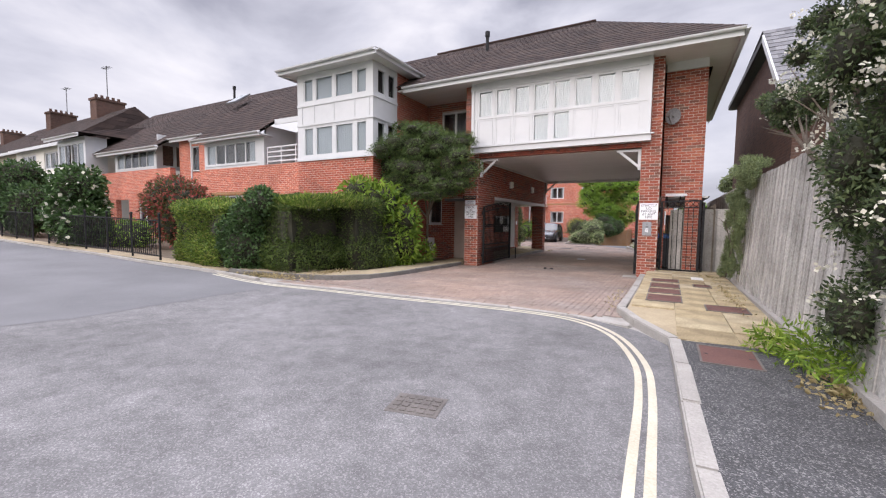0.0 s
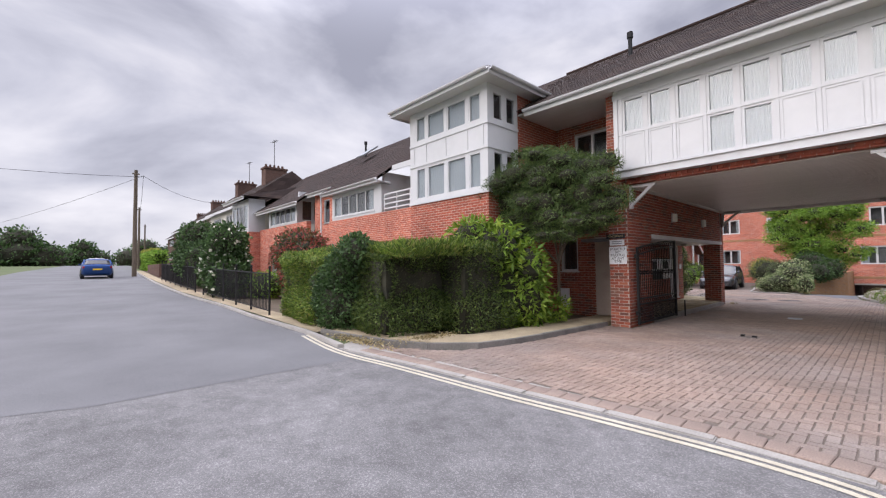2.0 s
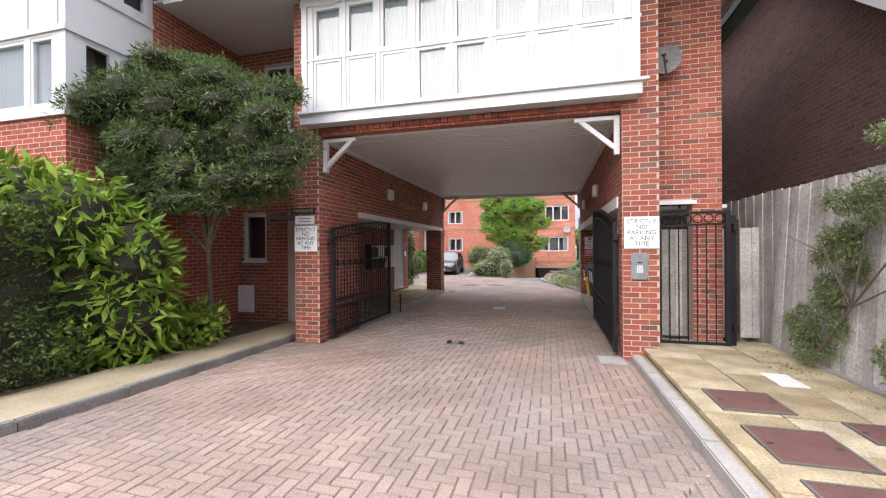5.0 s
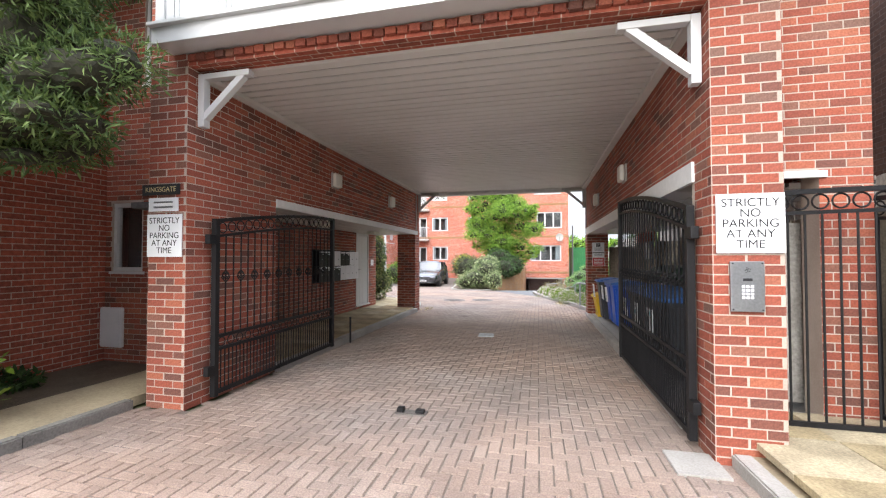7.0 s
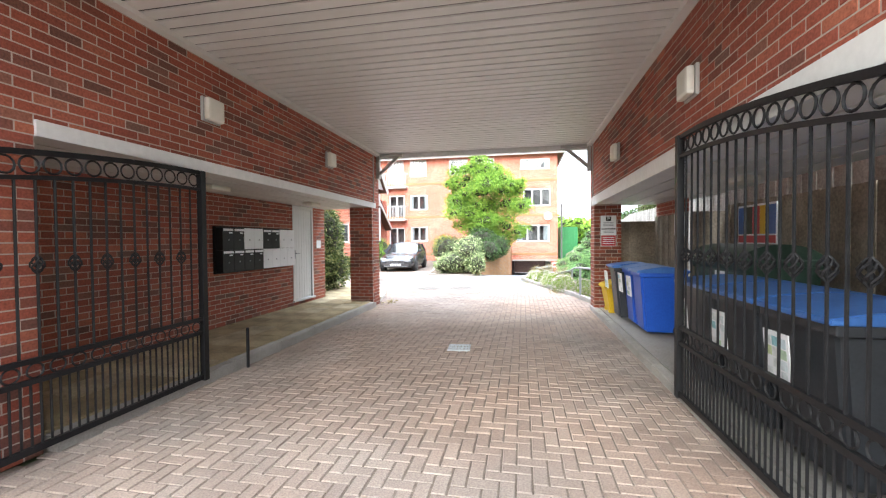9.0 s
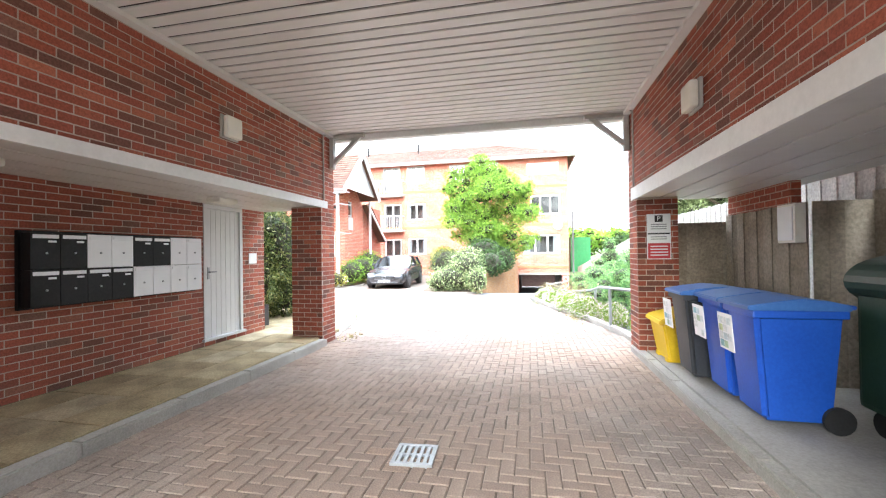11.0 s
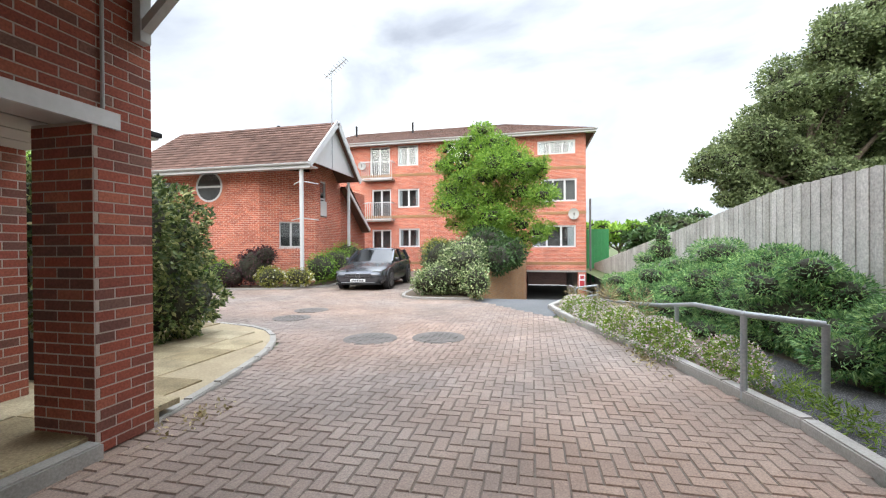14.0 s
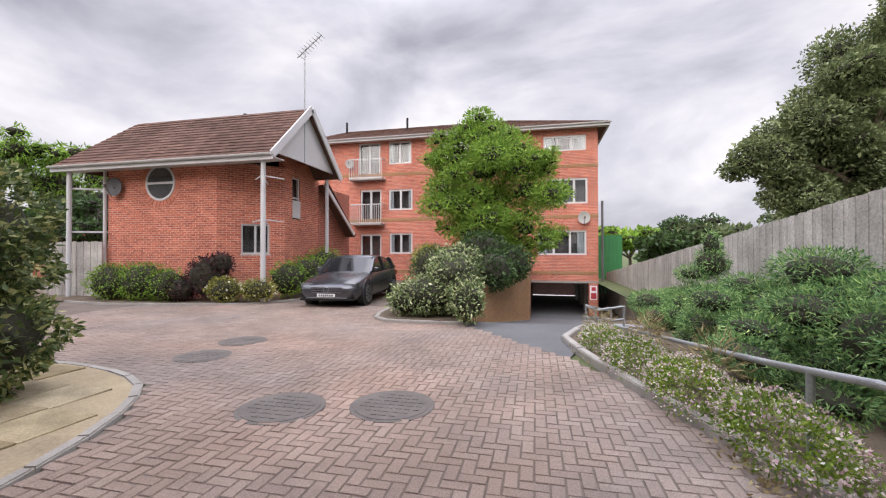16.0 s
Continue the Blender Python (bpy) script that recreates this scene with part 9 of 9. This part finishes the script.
shrub("yellow_bush", [(-11.8, 31.0, 0.35, 0.6, 0.35, 0.4), (-10.9, 31.3, 0.35, 0.6, 0.4, 0.35)], 3000, L_YELLOW, 0.06, "low yellow-leaved bush at the bed's edge", 79, extra=(L_CREAM, 150, 0.06))
shrub("green_bush", [(-10.6, 32.4, 0.6, 0.6, 0.7, 0.6), (-10.7, 33.8, 0.7, 0.7, 0.9, 0.7), (-10.9, 35.3, 0.9, 0.8, 0.9, 0.8)], 4500, L_TREE, 0.08, "soft green bushes beside the parked car", 80)
shrub("juniper", [(0.5, 27.0, 0.6, 0.9, 1.3, 0.72), (0.3, 29.2, 0.45, 0.9, 1.2, 0.65), (0.55, 25.2, 0.6, 0.8, 1.1, 0.78), (0.6, 24.0, 0.5, 0.75, 1.0, 0.75), (0.2, 30.6, 0.25, 0.8, 1.0, 0.65), (0.75, 22.9, 0.35, 0.55, 0.8, 0.55), (0.0, 26.2, 0.25, 0.6, 1.3, 0.45), (0.1, 28.0, 0.3, 0.7, 1.2, 0.5)], 120000, L_JUNIPER, 0.07, "wide spreading blue-green juniper along the fence", 81, "shrub", slim=0.22, inner=0.78, spread=0.55, shrink=0.66, ragged=10)
shrub("small_conifer", [(0.55, 29.2, 1.25, 0.3, 0.3, 0.3), (0.55, 29.2, 1.6, 0.16, 0.16, 0.28), (1.0, 25.0, 1.15, 0.3, 0.3, 0.25)], 1800, L_JUNIPER, 0.08, "young conifer shoot above the juniper", 82, "conifer", slim=0.25)
FB = [(-0.55, 22.9, 0.16, 0.25, 0.5, 0.26), (-0.95, 24.0, 0.14, 0.35, 0.7, 0.28), (-1.2, 25.1, 0.12, 0.38, 0.7, 0.28), (-1.45, 26.2, 0.1, 0.38, 0.7, 0.28), (-1.65, 27.4, 0.06, 0.35, 0.7, 0.25)]
shrub("daisy_bed", FB, 16000, L_BRIGHT, 0.05, "bed of small pink and white daisies along the kerb", 83, "flowers", slim=0.3, inner=0.6, heart=False, extra=(L_FLOWER, 8500, 0.024))
shrub("dry_grass", [(-0.9, 25.3, 0.35, 0.2, 0.5, 0.3), (-1.1, 27.0, 0.3, 0.25, 0.6, 0.3), (-1.55, 28.6, 0.15, 0.3, 0.5, 0.22)], 900, L_DRY, 0.13, "tufts of dry pale grass in the flower bed", 84, "grass", slim=0.1, inner=0.2, heart=False, spread=0.4)
shrub("kerb_weeds", [(-0.35, 21.6, 0.1, 0.15, 0.6, 0.14), (-0.3, 22.3, 0.1, 0.25, 0.3, 0.12)], 900, L_BRIGHT, 0.06, "tufts of green weeds along the kerb", 85, "weeds", slim=0.2, inner=0.2, heart=False)
shrub("leaf_litter", [(-1.95, 26.8, -0.05, 0.25, 1.2, 0.03), (-1.25, 23.6, -0.03, 0.15, 1.2, 0.03), (-5.3, 20.9, 0.0, 0.2, 0.5, 0.03)], 700, L_DRY, 0.045, "dry leaf litter drifted against the kerb", 86, "leaf litter", inner=0.05, heart=False)

# timber fence, carport end and neighbours to the west
sf = thing("yard_fence", "weathered grey timber yard fence beside the coach house", "fence", (-18.6, 31.6, 0))
for i in range(16):
    x = -1.25 + i * 0.16
    part("board", block(x, x + 0.155, -0.012 + (i % 2) * 0.014, 0.004 + (i % 2) * 0.014, -0.05, 1.85 + 0.01 * (i % 3)), M_FENCE_ONE, sf)
hs = thing("back_house", "low brown brick house with a tiled roof", "house", (-27, 40, 0))
rel(part("wall", wall_mesh((-34, 40), (-21.5, 40), -0.1, 3.4, 0.25, holes=[(6, 7.5, 1.8, 2.8)]), M_BRICKWALL), hs)
rel(window(None, (-28, 40.05), (-26.5, 40.05), 1.8, 2.8, 3), hs)
rel(part("wall", wall_mesh((-21.502, 40.251), (-21.502, 48), -0.1, 3.4, 0.25), M_BRICKWALL), hs)
for cs in (((-35, 39.5, 3.4), (-21, 39.5, 3.4), (-24, 44, 5.8), (-35, 44, 5.8)), ((-21, 39.5, 3.4), (-21, 48.5, 3.4), (-24, 44, 5.8), (-24, 44, 5.8))):
    rel(tiled_slope("roof_slope", cs, M_TILE, None), hs)
gc = thing("green_container", "tall green corrugated steel container behind the fence", "container", (1.75, 46.5, -1.0))
M_GREENSTEEL = plain("green_steel", (0.02, 0.16, 0.05), (0.035, 0.24, 0.08), 0.5, scale=8, stain=1, bump=0.05)
bm = bmesh.new()
for i in range(6):
    box(bm, -0.8 + i * 0.22, -0.8 + i * 0.22 + 0.13, -0.03, 0.0, 0.1, 3.4)
box(bm, -0.85, 0.55, 0.0, 3.0, 0.0, 3.5)
part("shell", bm, M_GREENSTEEL, gc)
pl = thing("steel_post", "slim dark post beside the block of flats", "post", (0.75, 43.5, -1.0))
bm = bmesh.new()
rod(bm, (0, 0, 0), (0, 0, 5.2), 0.06, sides=10)
part("post", bm, M_SLATE, pl)
wb = thing("water_tank", "pale plastic water butt beside the recess wall", "water butt", (-7.78, 21.55, 0.1))
bm = bmesh.new()
for k in range(5):
    bmesh.ops.create_cone(bm, cap_ends=True, segments=24, radius1=0.2, radius2=0.215, depth=0.2, matrix=Matrix.Translation((0, 0, 0.45 + k * 0.2)))
part("body", bm, plain("frosted_plastic", (0.30, 0.34, 0.34), (0.42, 0.46, 0.46), 0.4, scale=6, stain=2, bump=0.05), wb)
part("stand", block(-0.22, 0.22, -0.22, 0.22, -0.1, 0.35, 0.01), M_INK, wb)

# trees around
def big_tree(x, y, z, r, h, material, label, seed, count=6500, size=0.4, weeping=False):
    rng = random.Random(seed)
    bl = [(x, y, z + h * 0.62, r * 0.75, r * 0.75, h * 0.3)]
    for i in range(9):
        a = i * 2.4
        bl.append((x + math.cos(a) * r * rng.uniform(.4, .75), y + math.sin(a) * r * rng.uniform(.4, .75), z + h * rng.uniform(.42, .88), r * rng.uniform(.28, .45), r * rng.uniform(.28, .45), h * rng.uniform(.1, .17)))
    return shrub("tree", bl, count, material, size, label, seed, "tree", base=(x, y, z), tips=[b[:3] for b in bl[:7]], trunk=r * 0.06, inner=0.55, shrink=0.55, ragged=4, droop=0.8 if weeping else 0.0, slim=0.25 if weeping else 0.5)


shrub("tree", [(7.4, 35.0, 6.0, 2.3, 2.0, 2.6), (5.6, 34.6, 4.6, 1.6, 1.5, 1.5), (4.3, 34.4, 4.2, 1.2, 1.1, 0.9), (6.4, 34.2, 6.4, 1.4, 1.2, 1.1), (5.0, 34.3, 3.2, 1.1, 1.0, 0.8), (8.0, 34.2, 8.3, 1.5, 1.4, 1.3), (6.8, 34.0, 3.2, 1.5, 1.2, 1.2), (9.0, 33.6, 5.6, 1.6, 1.4, 1.8), (9.2, 33.2, 3.3, 1.4, 1.2, 1.4), (9.6, 34.5, 8.2, 1.4, 1.3, 1.2)], 140000, L_PALEOLIVE, 0.12, "tall grey-green tree beyond the fence", 91, "tree", base=(7.4, 35.0, 0.0), tips=[(7.4, 35, 7.0), (5.6, 34.6, 5.0), (4.3, 34.4, 4.4), (8.0, 34.2, 8.5), (9.0, 33.6, 6.0), (6.4, 34.2, 6.8)], trunk=0.2, inner=0.55, shrink=0.5, ragged=10, slim=0.5)
big_tree(11.0, 40.5, -0.5, 4.0, 8.0, L_PALEOLIVE, "tall grey-green tree beyond the fence", 92, 12000, 0.28)
big_tree(-35.0, 42.0, 0.0, 4.5, 9.5, L_TREE, "weeping green tree behind the yard fence", 93, 9000, 0.4, True)
big_tree(-27.0, 37.0, 0.0, 2.5, 5.0, L_DARK, "dark tree behind the yard fence", 94, 5000, 0.25)
for k, (x, y, h) in enumerate(((6, 62, 5), (12, 66, 6), (19, 60, 6.5), (3.5, 72, 5.5), (26, 58, 7), (9, 52, 4), (15, 50, 4.5), (5.5, 50, 3.4))):
    big_tree(x, y, -0.6, h * 0.62, h, (L_TREE, L_DARK, L_OLIVE)[k % 3], "broad green tree in the gardens beyond", 100 + k, 3200, 0.4)

# ---- herringbone blocks of the drive, last ----
def herringbone():
    """Blocks of 200 x 100 mm laid at 90 degrees, those of one stretch of the archway as parts, the rest joined."""
    L, W, J = 0.2, 0.1, 0.007
    rng = random.Random(3)
    verts, faces = [], []
    singles = []
    shared = {}
    for i in range(-260, 60):
        for j in range(50, 320):
            for k in (0, 1):
                # the unit of two blocks steps one block width up and across
                ox, oy = i * W + 0.0, j * W
                s = (i - j) % 4
                if k == 0 and s == 0:
                    x0, y0, w, d = ox, oy, L, W
                elif k == 1 and s == 3:
                    x0, y0, w, d = ox, oy, W, L
                else:
                    continue
                cx, cy = x0 + w / 2, y0 + d / 2
                if cy > 31.5 or cx < -14 or not inside_outline(cx, cy, DRIVE):
                    continue
                tone = rng.uniform(-0.0025, 0.0025)
                if 15.9 < cy < 17.6 and -4.4 < cx < -1.6 and abs(cx + 3.02) + abs(cy - 17.03) > 0.3 and len(singles) < 300:
                    singles.append((cx, cy, w > d, tone))
                    continue
                z = ground_z(cy) + tone
                n = len(verts)
                e, g = 0.006, J / 2
                a, b, c, q = x0 + g, x0 + w - g, y0 + g, y0 + d - g
                t1, t2 = rng.uniform(-.0015, .0015), rng.uniform(-.0015, .0015)
                verts += [(a, c, z - 0.012), (b, c, z - 0.012), (b, q, z - 0.012), (a, q, z - 0.012), (a + e, c + e, z + t1), (b - e, c + e, z + t2), (b - e, q - e, z - t1), (a + e, q - e, z - t2)]
                faces += [(n + 4, n + 5, n + 6, n + 7), (n, n + 1, n + 5, n + 4), (n + 1, n + 2, n + 6, n + 5), (n + 2, n + 3, n + 7, n + 6), (n + 3, n, n + 4, n + 7)]
    tagged(raw("paving_blocks", verts, faces, M_BLOCK, driveway), kind="stuff")
    bm = bmesh.new()
    box(bm, -L / 2 + J / 2, L / 2 - J / 2, -W / 2 + J / 2, W / 2 - J / 2, -0.02, 0.0)
    bmesh.ops.bevel(bm, geom=[ed for ed in bm.edges if all(v.co.z > -0.01 for v in ed.verts)], offset=0.006, segments=1, affect="EDGES")
    first = part("paving_block", bm, M_BLOCK_ONE)
    for k, (cx, cy, wide, tone) in enumerate(singles):
        ob = first if k == 0 else new("paving_block", first.data)
        ob.matrix_world = pose(cx, cy, ground_z(cy) + tone, 0, 0, 0 if wide else 90)
        ob.parent = driveway


herringbone()
# soldier course along the road edge
edge = thing("edge_course", "course of worn pinkish edging blocks along the road", "edging", kind="structure")
line = smooth([(-7.6, 6.05), (-6.0, 6.2), (-4.2, 6.3), (-2.9, 6.4), (-1.8, 6.44), (-0.9, 6.33)], 8)
bm = bmesh.new()
box(bm, -0.097, 0.097, -0.09, 0.14, -0.03, 0.0)
bmesh.ops.bevel(bm, geom=[ed for ed in bm.edges if all(v.co.z > -0.01 for v in ed.verts)], offset=0.008, segments=1, affect="EDGES")
first = part("edging_block", bm, M_BLOCK_ONE)
acc, last, made = 0.0, Vector(line[0]), 0
rng = random.Random(9)
for p in line[1:]:
    p = Vector(p)
    seg = (p - last).length
    while acc + 0.2 <= seg + 1e-6:
        acc += 0.2
        q = last.lerp(p, min(acc / seg, 1))
        d = p - last
        ob = first if made == 0 else new("edging_block", first.data)
        ob.matrix_world = pose(q.x, q.y, ground_z(q.y) + 0.012 + rng.uniform(-.004, .004), 0, 0, math.degrees(math.atan2(d.y, d.x)) + rng.uniform(-1, 1))
        ob.parent = edge
        made += 1
    acc -= seg
    last = p
